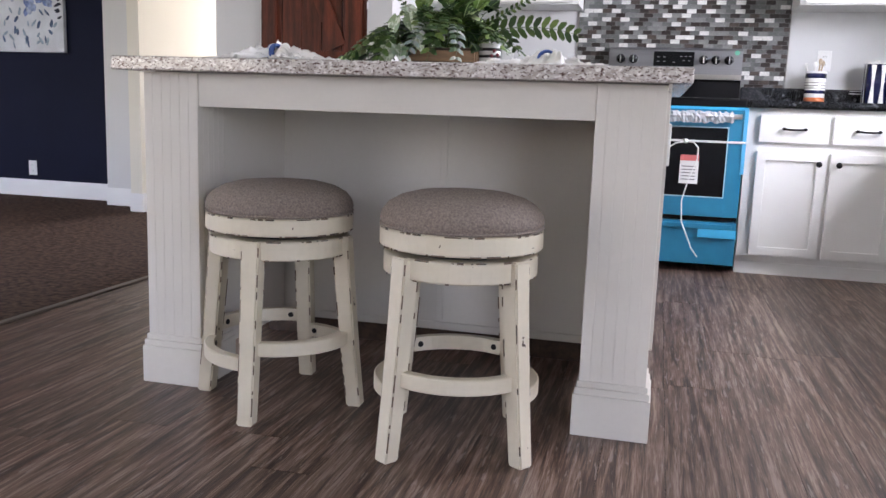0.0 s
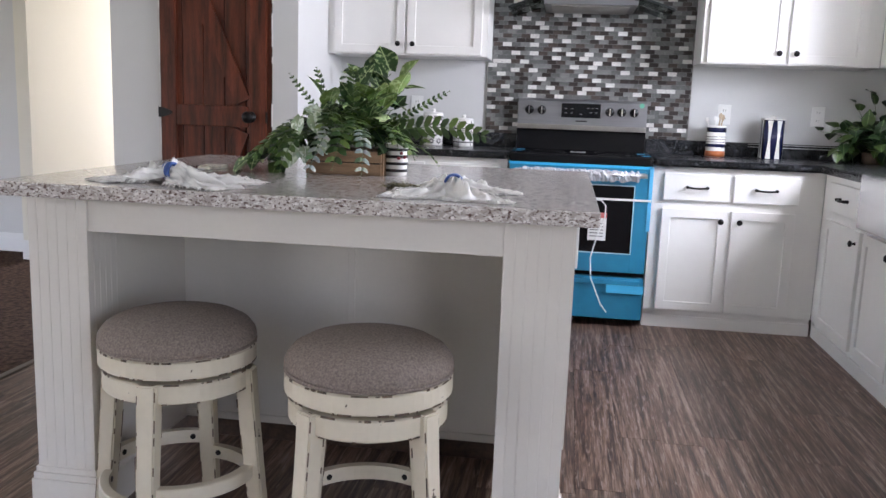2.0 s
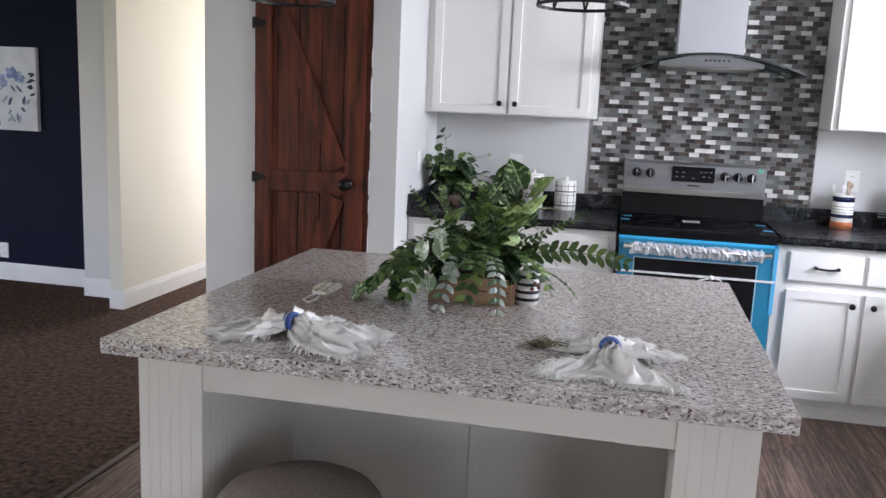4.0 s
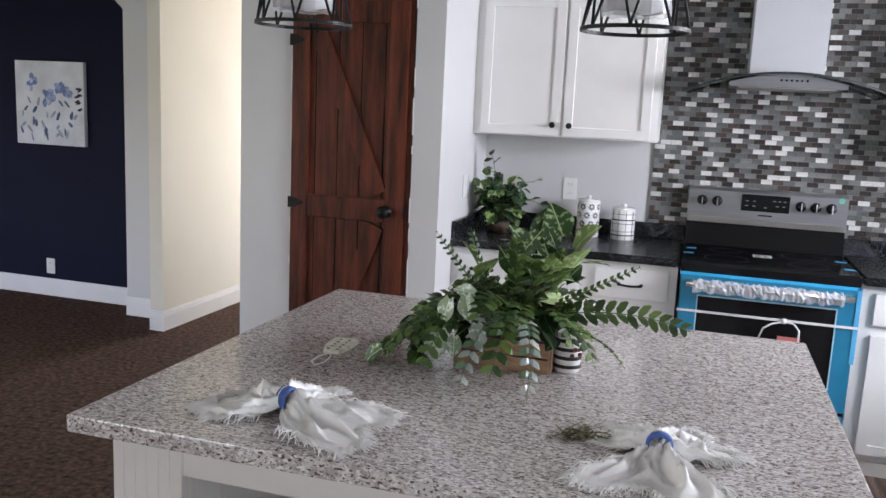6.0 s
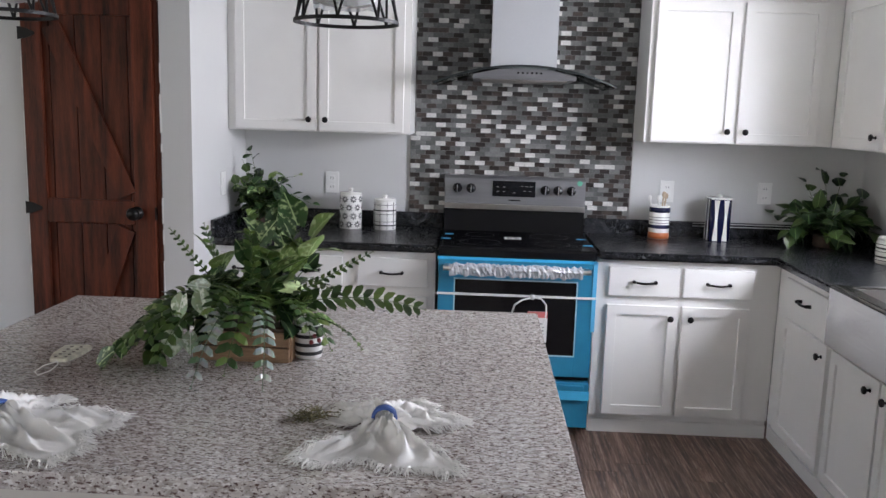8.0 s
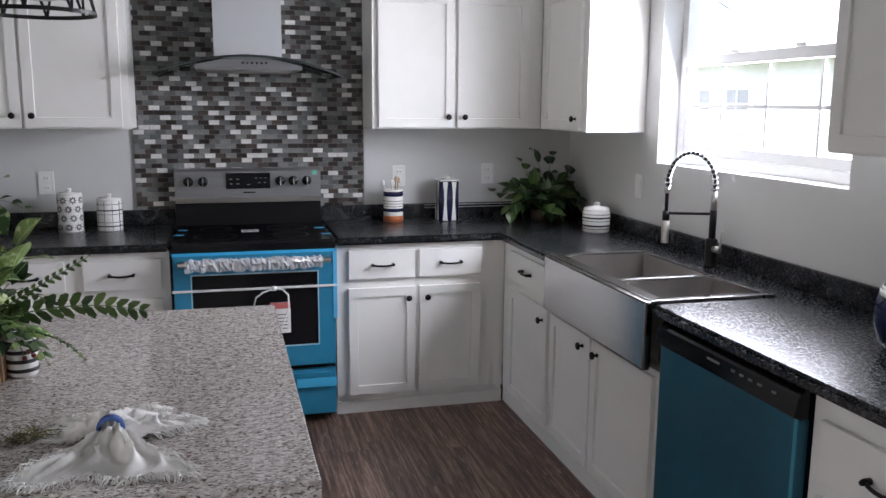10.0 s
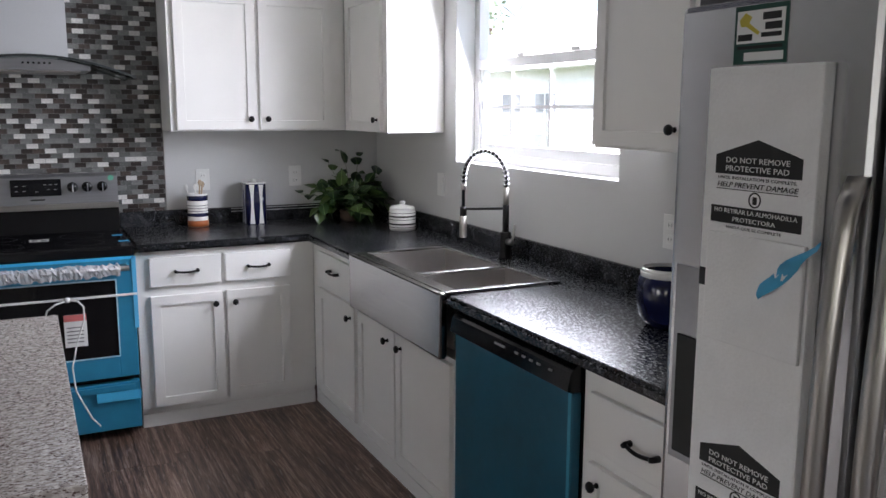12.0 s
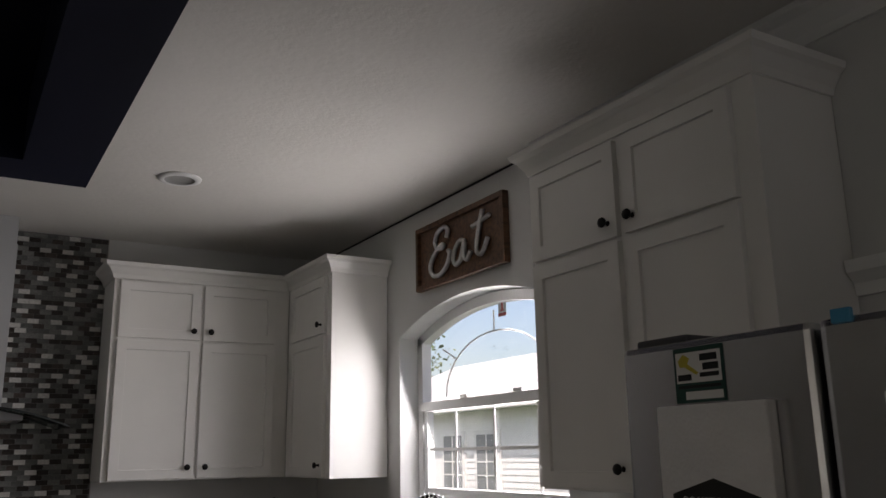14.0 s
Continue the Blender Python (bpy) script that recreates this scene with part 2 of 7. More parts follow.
def granite():
    """Polished granite: grey-beige ground, black and brown flecks, pale quartz."""
    m = bpy.data.materials.new("speckled_granite")
    m.use_nodes = True
    n, l = m.node_tree.nodes, m.node_tree.links
    b = n["Principled BSDF"]
    b.inputs["Roughness"].default_value = 0.13
    co = n.new("ShaderNodeTexCoord")
    def spots(scale, lo, hi, detail=4.0):
        nz, r = n.new("ShaderNodeTexNoise"), n.new("ShaderNodeValToRGB")
        nz.inputs["Scale"].default_value, nz.inputs["Detail"].default_value = scale, detail
        r.color_ramp.elements[0].position, r.color_ramp.elements[1].position = lo, hi
        mp = n.new("ShaderNodeMapping")
        mp.inputs["Scale"].default_value = (1, 1.9, 1.6)
        mp.inputs["Location"].default_value = (scale, scale * 0.37, 0)
        l.new(co.outputs["Object"], mp.inputs["Vector"])
        l.new(mp.outputs[0], nz.inputs["Vector"])
        l.new(nz.outputs["Fac"], r.inputs["Fac"])
        return r.outputs["Color"]
    last = None
    ground = (0.58, 0.535, 0.50, 1)
    for fac, colour in ((spots(40, 0.47, 0.57), (0.40, 0.35, 0.32, 1)), (spots(80, 0.54, 0.62), (0.76, 0.73, 0.70, 1)), (spots(110, 0.565, 0.625), (0.11, 0.065, 0.055, 1)), (spots(150, 0.60, 0.66), (0.05, 0.023, 0.024, 1))):
        mx = n.new("ShaderNodeMix")
        mx.data_type = "RGBA"
        l.new(fac, mx.inputs["Factor"])
        if last is None:
            mx.inputs["A"].default_value = ground
        else:
            l.new(last, mx.inputs["A"])
        mx.inputs["B"].default_value = colour
        last = mx.outputs["Result"]
    l.new(last, b.inputs["Base Color"])
    return m


GRANITE = granite()


def laminate():
    """Black marbled laminate with grey veins and a coarse pebbled gloss."""
    m = material("black_marbled_laminate", (0.012, 0.013, 0.015), 0.22, vary=0.5, scale=9)
    n, l = m.node_tree.nodes, m.node_tree.links
    b = n["Principled BSDF"]
    co = n.new("ShaderNodeTexCoord")
    def cloud(scale, detail, warp, lo, hi, stretch=(1, 1, 1)):
        mp, nz, ramp = n.new("ShaderNodeMapping"), n.new("ShaderNodeTexNoise"), n.new("ShaderNodeValToRGB")
        mp.inputs["Scale"].default_value = stretch
        nz.inputs["Scale"].default_value, nz.inputs["Detail"].default_value, nz.inputs["Distortion"].default_value = scale, detail, warp
        ramp.color_ramp.elements[0].position, ramp.color_ramp.elements[1].position = lo, hi
        l.new(co.outputs["Object"], mp.inputs["Vector"])
        l.new(mp.outputs[0], nz.inputs["Vector"])
        l.new(nz.outputs["Fac"], ramp.inputs["Fac"])
        return nz.outputs["Fac"], ramp.outputs["Color"]
    last = b.inputs["Base Color"].links[0].from_socket
    for fac, colour in ((cloud(6, 10, 2.2, 0.50, 0.72)[1], (0.045, 0.047, 0.052, 1)), (cloud(11, 12, 3.0, 0.60, 0.66)[1], (0.075, 0.078, 0.084, 1))):
        mx = n.new("ShaderNodeMix")
        mx.data_type = "RGBA"
        l.new(fac, mx.inputs["Factor"])
        l.new(last, mx.inputs["A"])
        mx.inputs["B"].default_value = colour
        last = mx.outputs["Result"]
    l.new(last, b.inputs["Base Color"])
    pebble, _ = cloud(140, 3, 0.4, 0.3, 0.7, (1.0, 0.6, 1.0))
    rr = n.new("ShaderNodeMapRange")
    rr.inputs["From Min"].default_value, rr.inputs["From Max"].default_value = 0.35, 0.65
    rr.inputs["To Min"].default_value, rr.inputs["To Max"].default_value = 0.13, 0.32
    l.new(pebble, rr.inputs["Value"])
    l.new(rr.outputs[0], b.inputs["Roughness"])
    bp = n.new("ShaderNodeBump")
    bp.inputs["Strength"].default_value, bp.inputs["Distance"].default_value = 0.32, 0.004
    l.new(pebble, bp.inputs["Height"])
    l.new(bp.outputs["Normal"], b.inputs["Normal"])
    return m


BLACKTOP = laminate()


def variegated(name, darks, pale, rough, share):
    """A leaf face: a green for each leaf, pale mottling, and a pale midrib along the leaf's own axis."""
    m = picked(name, darks, rough, True)
    n, l = m.node_tree.nodes, m.node_tree.links
    b = n["Principled BSDF"]
    src = b.inputs["Base Color"].links[0].from_socket
    co, nz, r, mx = n.new("ShaderNodeTexCoord"), n.new("ShaderNodeTexNoise"), n.new("ShaderNodeValToRGB"), n.new("ShaderNodeMix")
    nz.inputs["Scale"].default_value, nz.inputs["Detail"].default_value = 75, 3
    info, off = n.new("ShaderNodeObjectInfo"), n.new("ShaderNodeVectorMath")
    off.operation = "ADD"
    l.new(co.outputs["Object"], off.inputs[0])
    l.new(info.outputs["Location"], off.inputs[1])
    l.new(off.outputs[0], nz.inputs["Vector"])
    r.color_ramp.elements[0].position, r.color_ramp.elements[1].position = share, share + 0.12
    l.new(nz.outputs["Fac"], r.inputs["Fac"])
    sep, ab, lt, top = n.new("ShaderNodeSeparateXYZ"), n.new("ShaderNodeMath"), n.new("ShaderNodeMath"), n.new("ShaderNodeMath")
    ab.operation, lt.operation, top.operation = "ABSOLUTE", "LESS_THAN", "MAXIMUM"
    lt.inputs[1].default_value = 0.0011
    l.new(co.outputs["Object"], sep.inputs[0])
    l.new(sep.outputs["Y"], ab.inputs[0])
    l.new(ab.outputs[0], lt.inputs[0])
    l.new(r.outputs["Color"], top.inputs[0])
    l.new(lt.outputs[0], top.inputs[1])
    mx.data_type = "RGBA"
    l.new(top.outputs[0], mx.inputs["Factor"])
    l.new(src, mx.inputs["A"])
    mx.inputs["B"].default_value = (*pale, 1)
    l.new(mx.outputs["Result"], b.inputs["Base Color"])
    return m


POTHOS = variegated("pothos_leaf", [(0.35, (0.04, 0.11, 0.025)), (0.33, (0.11, 0.22, 0.04)), (0.2, (0.26, 0.40, 0.10)), (0.12, (0.45, 0.56, 0.26))], (0.50, 0.62, 0.30), 0.45, 0.53)
IVY = variegated("dark_ivy_leaf", [(0.4, (0.014, 0.042, 0.014)), (0.35, (0.030, 0.075, 0.020)), (0.25, (0.075, 0.135, 0.032))], (0.16, 0.24, 0.09), 0.35, 0.68)
FERN = picked("fern_leaflet", [(0.45, (0.042, 0.09, 0.022)), (0.35, (0.09, 0.16, 0.035)), (0.20, (0.18, 0.27, 0.065))], 0.35, False)
FERN_PALE = picked("silver_fern_leaflet", [(0.45, (0.36, 0.42, 0.37)), (0.35, (0.14, 0.22, 0.12)), (0.2, (0.55, 0.6, 0.54))], 0.3, False)
CREAMLEAF = variegated("pale_pothos_leaf", [(0.6, (0.42, 0.52, 0.36)), (0.4, (0.30, 0.42, 0.24))], (0.62, 0.68, 0.55), 0.3, 0.5)
STEM = material("stem_green", (0.10, 0.16, 0.05), 0.6, vary=0.2)


def worn(name, base):
    """Chalky paint rubbed through to dark wood in small patches."""
    m = material(name, base, 0.5, vary=0.05, scale=6, bump=0.08, fine=60)
    n, l = m.node_tree.nodes, m.node_tree.links
    b = n["Principled BSDF"]
    co, nz, r, mx = n.new("ShaderNodeTexCoord"), n.new("ShaderNodeTexNoise"), n.new("ShaderNodeValToRGB"), n.new("ShaderNodeMix")
    nz.inputs["Scale"].default_value, nz.inputs["Detail"].default_value = 30, 3
    r.color_ramp.elements[0].position, r.color_ramp.elements[1].position = 0.725, 0.74
    l.new(co.outputs["Object"], nz.inputs["Vector"])
    l.new(nz.outputs["Fac"], r.inputs["Fac"])
    mx.data_type = "RGBA"
    src = b.inputs["Base Color"].links[0].from_socket
    l.new(r.outputs["Color"], mx.inputs["Factor"])
    l.new(src, mx.inputs["A"])
    mx.inputs["B"].default_value = (0.07, 0.045, 0.03, 1)
    l.new(mx.outputs["Result"], b.inputs["Base Color"])
    return m


CHALK = worn("distressed_cream", (0.64, 0.57, 0.44))
WORN = material("rubbed_brown_edge", (0.15, 0.10, 0.065), 0.6, vary=0.4, scale=60)


# ---- building helpers ----
def box(bm, lo, hi, bevel=0.0):
    """Adds a box between two corners to bm, with its edges bevelled."""
    lo, hi = [min(a, b) for a, b in zip(lo, hi)], [max(a, b) for a, b in zip(lo, hi)]
    made = bmesh.ops.create_cube(bm, size=1)["verts"]
    for v in made:
        v.co = Vector([(l + h) / 2 + c * (h - l) for l, h, c in zip(lo, hi, v.co)])
    if bevel:
        edges = list({e for v in made for e in v.link_edges})
        bmesh.ops.bevel(bm, geom=edges, offset=bevel, segments=2, affect="EDGES", profile=0.6)
    return bm


def lathe(bm, outline, sides=32, at=(0, 0, 0), start=0.0, sweep=360.0):
    """Turns an outline of (radius, height) round the upright axis at a place."""
    whole = abs(sweep - 360) < 1e-6
    count = sides if whole else sides + 1
    rings = []
    for k in range(count):
        a = radians(start + sweep * k / sides)
        rings.append([bm.verts.new((at[0] + r * math.cos(a), at[1] + r * math.sin(a), at[2] + z)) for r, z in outline])
    for k in range(sides):
        a, b = rings[k], rings[(k + 1) % count]
        for i in range(len(outline) - 1):
            corners = []
            for v in (a[i], b[i], b[i + 1], a[i + 1]):
                if not any((v.co - c.co).length < 1e-7 for c in corners):
                    corners.append(v)
            if len(corners) > 2:
                bm.faces.new(corners)
    return bm


def tube(bm, points, radius, sides=8, taper=1.0):
    """A round bar along points, thinning to taper at its end."""
    points = [Vector(p) for p in points]
    rings = []
    side = Vector((0.31, 0.27, 0.91)).cross(points[1] - points[0]).normalized()
    for k, p in enumerate(points):
        way = (points[min(k + 1, len(points) - 1)] - points[max(k - 1, 0)]).normalized()
        side = (side - way * side.dot(way)).normalized()
        up = way.cross(side)
        r = radius * (1 + (taper - 1) * k / (len(points) - 1))
        rings.append([bm.verts.new(p + r * (side * math.cos(2 * math.pi * j / sides) + up * math.sin(2 * math.pi * j / sides))) for j in range(sides)])
    for a, b in zip(rings, rings[1:]):
        for j in range(sides):
            bm.faces.new((a[j], a[(j + 1) % sides], b[(j + 1) % sides], b[j]))
    bm.faces.new(rings[0][::-1])
    bm.faces.new(rings[-1])
    return bm


def extrude_outline(bm, outline, axis, lo, hi):
    """A prism: an outline of two coordinates, drawn out along the axis from lo to hi."""
    def put(a, b, c):
        return {"x": (c, a, b), "y": (a, c, b), "z": (a, b, c)}[axis]
    first = [bm.verts.new(put(a, b, lo)) for a, b in outline]
    last = [bm.verts.new(put(a, b, hi)) for a, b in outline]
    n = len(outline)
    for k in range(n):
        bm.faces.new((first[k], first[(k + 1) % n], last[(k + 1) % n], last[k]))
    bm.faces.new(first[::-1])
    bm.faces.new(last)
    bmesh.ops.recalc_face_normals(bm, faces=bm.faces)
    return bm


def part(name, bm, mat, parent=None, label="", smooth=False):
    """Links a bmesh as one mesh object, in its thing's own coordinates."""
    me = bpy.data.meshes.new(name)
    if smooth:
        for f in bm.faces:
            f.smooth = True
    bm.to_mesh(me)
    bm.free()
    ob = new(name, me)
    me.materials.append(mat)
    ob.parent = parent
    return tagged(ob, label)


def B():
    return bmesh.new()


def block(name, lo, hi, mat, parent=None, bevel=0.0, label=""):
    return part(name, box(B(), lo, hi, bevel), mat, parent, label)


def thing(name, place, label, category, group="", turn=0.0):
    """An Empty at a thing's base, that parents its parts."""
    ob = new(name)
    ob.empty_display_size = 0.05
    ob.matrix_basis = pose(*place, 0, 0, turn)
    return tagged(ob, label, category, group)


def structure(ob, label, category):
    return tagged(ob, label, category, kind="structure")


def letters(name, text, size, m, mat, parent, align="CENTER", depth=0.0003, lean=0.0, width=None):
    """Printed words as thin raised letters, in the built-in font, as a mesh."""
    cu = bpy.data.curves.new(name, "FONT")
    cu.body, cu.size, cu.align_x, cu.align_y, cu.extrude, cu.shear = text, size, align, "CENTER", depth, lean
    cu.resolution_u = 2
    tmp = new(name, cu)
    bpy.context.view_layer.update()
    me = bpy.data.meshes.new_from_object(tmp.evaluated_get(bpy.context.evaluated_depsgraph_get()))
    bpy.data.objects.remove(tmp)
    if width:
        span = max(v.co.x for v in me.vertices) - min(v.co.x for v in me.vertices)
        for v in me.vertices:
            v.co.x *= width / span
    me.transform(m)
    ob = new(name, me)
    me.materials.clear()
    me.materials.append(mat)
    ob.parent = parent
    return ob


# ---- structure ----
R, CEILING = 2.24, 2.70
WX, SY, NY = -7.0, -9.0, 3.0      # the house's inner faces, west, south and north
structure(block("subfloor", (-1.9, SY, -0.1), (R, 0.0, -0.004), VINYL_DARK), "dark joint bed under the vinyl planks", "floor")
structure(block("carpet_floor", (WX, SY, -0.1), (-1.9, NY, 0.004), CARPET), "mottled brown cut pile carpet", "carpet")
structure(block("ceiling", (WX - 0.15, SY - 0.15, CEILING), (R + 0.16, NY, CEILING + 0.15), CEIL), "off-white textured ceiling", "ceiling")
structure(block("wall_north", (-1.113, 0.0, -0.1), (R, 0.15, CEILING), WALL), "light grey painted kitchen wall behind the range", "wall")

# the east wall with its arched window opening
WYA, WYB, WZA, WZS, RISE = -1.045, -2.32, 1.291, 2.095, 0.13
WMID, WHALF = (WYA + WYB) / 2, (WYA - WYB) / 2
WRAD = (WHALF ** 2 + RISE ** 2) / (2 * RISE)


def arch(y, inset=0.0):
    """The height of the window's arch at y."""
    return WZS - (WRAD - RISE) + math.sqrt((WRAD - inset) ** 2 - (y - WMID) ** 2)


bm = B()
box(bm, (R, 0.15, -0.1), (R + 0.16, WYA, CEILING))
box(bm, (R, WYB, -0.1), (R + 0.16, -5.6, CEILING))
box(bm, (R, -5.6, 2.1), (R + 0.16, -7.6, CEILING))
box(bm, (R, -5.6, -0.1), (R + 0.16, -7.6, 0.1))
box(bm, (R, -7.6, -0.1), (R + 0.16, SY, CEILING))
box(bm, (R, WYA, -0.1), (R + 0.16, WYB, WZA))
arc = [(WYA + (WYB - WYA) * k / 24, arch(WYA + (WYB - WYA) * k / 24)) for k in range(25)]
extrude_outline(bm, [(WYA, CEILING)] + arc + [(WYB, CEILING)], "x", R, R + 0.16)
structure(part("wall_east", bm, WALL), "light grey painted wall with an arched window opening", "wall")

# the pantry block, its doorway left open behind the door
PY, PDL, PDR, PDT = -0.86, -1.875, -1.283, 2.04
PX0, PX1 = -2.16, -1.113      # the pantry block's west and east faces
bm = B()
box(bm, (PX0, PY, 0), (PDL - 0.005, PY + 0.12, CEILING))
box(bm, (PDR + 0.03, PY, 0), (PX1, PY + 0.12, CEILING))
box(bm, (PDL - 0.005, PY, PDT), (PDR + 0.03, PY + 0.12, CEILING))
box(bm, (PX1 - 0.12, PY + 0.12, 0), (PX1, 0.15, CEILING))
box(bm, (PX0, PY + 0.12, 0), (PX0 + 0.107, NY, CEILING))
structure(part("wall_pantry", bm, WALL), "light grey painted pantry wall with a door opening", "wall")
structure(block("wall_pantry_back", (PX0 + 0.107, 0.15, -0.1), (PX1, 0.25, CEILING), WALL), "plain wall at the back of the pantry", "wall")
structure(block("floor_pantry", (-1.9, 0.0, -0.1), (PX1 - 0.12, 0.15, 0.0), VINYL_DARK), "dark vinyl in the pantry", "floor")

structure(block("wall_hall", (-3.355, 0.03, 0), (-3.262, NY, CEILING), CREAM), "cream painted hall wall catching daylight", "wall")
bm = B()
box(bm, (-3.73, 0.28, 0), (-3.355, 0.44, CEILING))
extrude_outline(bm, [(-3.73, 2.10), (-3.73, 2.36), (-4.01, 2.36)], "y", 0.28, 0.44)
box(bm, (WX, 0.28, 2.36), (-3.73, 0.44, CEILING))
structure(part("wall_niche", bm, WALL), "light grey wall round the niche opening with a clipped corner", "wall")
structure(block("wall_navy", (WX, 0.50, 0), (-3.355, 0.65, CEILING), NAVY), "navy blue painted accent wall", "wall")

def pierced(name, axis, at, depth, lo, hi, holes, label):
    """A wall with window openings: holes are (lo, hi, bottom, top) along its length."""
    bm = B()
    def put(a, b, z0, z1):
        if axis == "x":
            box(bm, (a, at, z0), (b, at + depth, z1))
        else:
            box(bm, (at, a, z0), (at + depth, b, z1))
    edge = lo
    for a, b, z0, z1 in holes:
        put(edge, a, 0, CEILING)
        put(a, b, 0, z0)
        put(a, b, z1, CEILING)
        edge = b
    put(edge, hi, 0, CEILING)
    return structure(part(name, bm, WALL), label, "wall")


# The south opening is made up as well, for the weak fill behind.
pierced("wall_south", "x", SY, -0.15, WX, R, [(-5.6, -3.6, 0.6, 2.1)], "light grey painted wall behind the walk with an added, unseen window opening")
# West openings are invented, to let the fill light in.
pierced("wall_west", "y", WX, -0.15, SY, NY, [(-6.5, -4.3, 0.6, 2.1), (-3.2, -1.2, 0.6, 2.1)], "light grey painted living room wall with added, unseen window openings")
pierced("wall_hall_end", "x", NY, 0.12, -3.355, PX0 + 0.107, [(-3.10, -2.30, 0.5, 2.2)], "cream painted end of the hall with a window")
structure(block("floor_hall", (-1.9, 0.25, -0.1), (-1.0, NY, 0.0), CARPET), "brown carpet behind the pantry", "carpet")


def baseboard(name, a, b, face):
    """A stepped white baseboard from a to b; face is the side to which it looks."""
    bm = B()
    (x0, y0), (x1, y1) = a, b
    for out, z0, z1 in ((0.014, 0.0, 0.105), (0.010, 0.105, 0.122), (0.006, 0.122, 0.136)):
        box(bm, (x0, y0, z0), (x1 + face[0] * out, y1 + face[1] * out, z1))
    return structure(part(name, bm, TRIM), "white painted stepped baseboard", "baseboard")


baseboard("baseboard", (WX, 0.50), (-3.355, 0.50), (0, -1))
baseboard("baseboard", (-3.73, 0.28), (-3.355, 0.28), (0, -1))
baseboard("baseboard", (-3.355, 0.03), (-3.248, 0.03), (0, -1))
baseboard("baseboard", (-3.262, 0.03), (-3.262, NY), (1, 0))
baseboard("baseboard", (PX0, PY), (PDL - 0.02, PY), (0, -1))
baseboard("baseboard", (PDR + 0.04, PY), (PX1, PY), (0, -1))
structure(block("carpet_strip", (-1.915, SY, 0.0), (-1.885, PY, 0.009), material("strip_metal", (0.10, 0.075, 0.06), 0.5, 0.3), None, 0.003), "narrow metal transition strip between carpet and vinyl", "trim")

# crown moulding along the east wall, and the ledge moulding above the refrigerator
bm = B()
extrude_outline(bm, [(R - 0.001, 2.60), (R - 0.012, 2.60), (R - 0.018, 2.625), (R - 0.05, 2.665), (R - 0.075, 2.68), (R - 0.075, CEILING - 0.001), (R - 0.001, CEILING - 0.001)], "y", SY, -2.27)
structure(part("trim_crown", bm, TRIM), "white crown moulding under the ceiling", "trim")
bm = B()
extrude_outline(bm, [(R - 0.001, 1.90), (R - 0.015, 1.90), (R - 0.02, 1.93), (R - 0.045, 1.955), (R - 0.05, 1.985), (R - 0.001, 1.985)], "y", SY, -3.496)
structure(part("trim_ledge", bm, TRIM), "white moulded ledge on the wall above the refrigerator", "trim")
structure(block("trim_ceiling_line", (R - 0.006, -2.27, CEILING - 0.012), (R - 0.001, 0.0, CEILING - 0.004), DARKGAP), "thin dark gap where wall meets ceiling", "trim")

# the dark coffer above the island
bm = B()
CX0, CX1, CY0, CY1 = -1.35, 0.645, -3.35, -1.9
for lo, hi in (((CX0, CY0), (CX1, CY0 + 0.2)), ((CX0, CY1 - 0.2), (CX1, CY1)), ((CX0, CY0 + 0.2), (CX0 + 0.2, CY1 - 0.2)), ((CX1 - 0.2, CY0 + 0.2), (CX1, CY1 - 0.2))):
    box(bm, (*lo, 2.40), (*hi, CEILING - 0.002))
box(bm, (CX0 + 0.2, CY0 + 0.2, 2.62), (CX1 - 0.2, CY1 - 0.2, CEILING - 0.002))
structure(part("coffer_beam", bm, NAVY), "very dark navy box beams hung over the island", "beam")


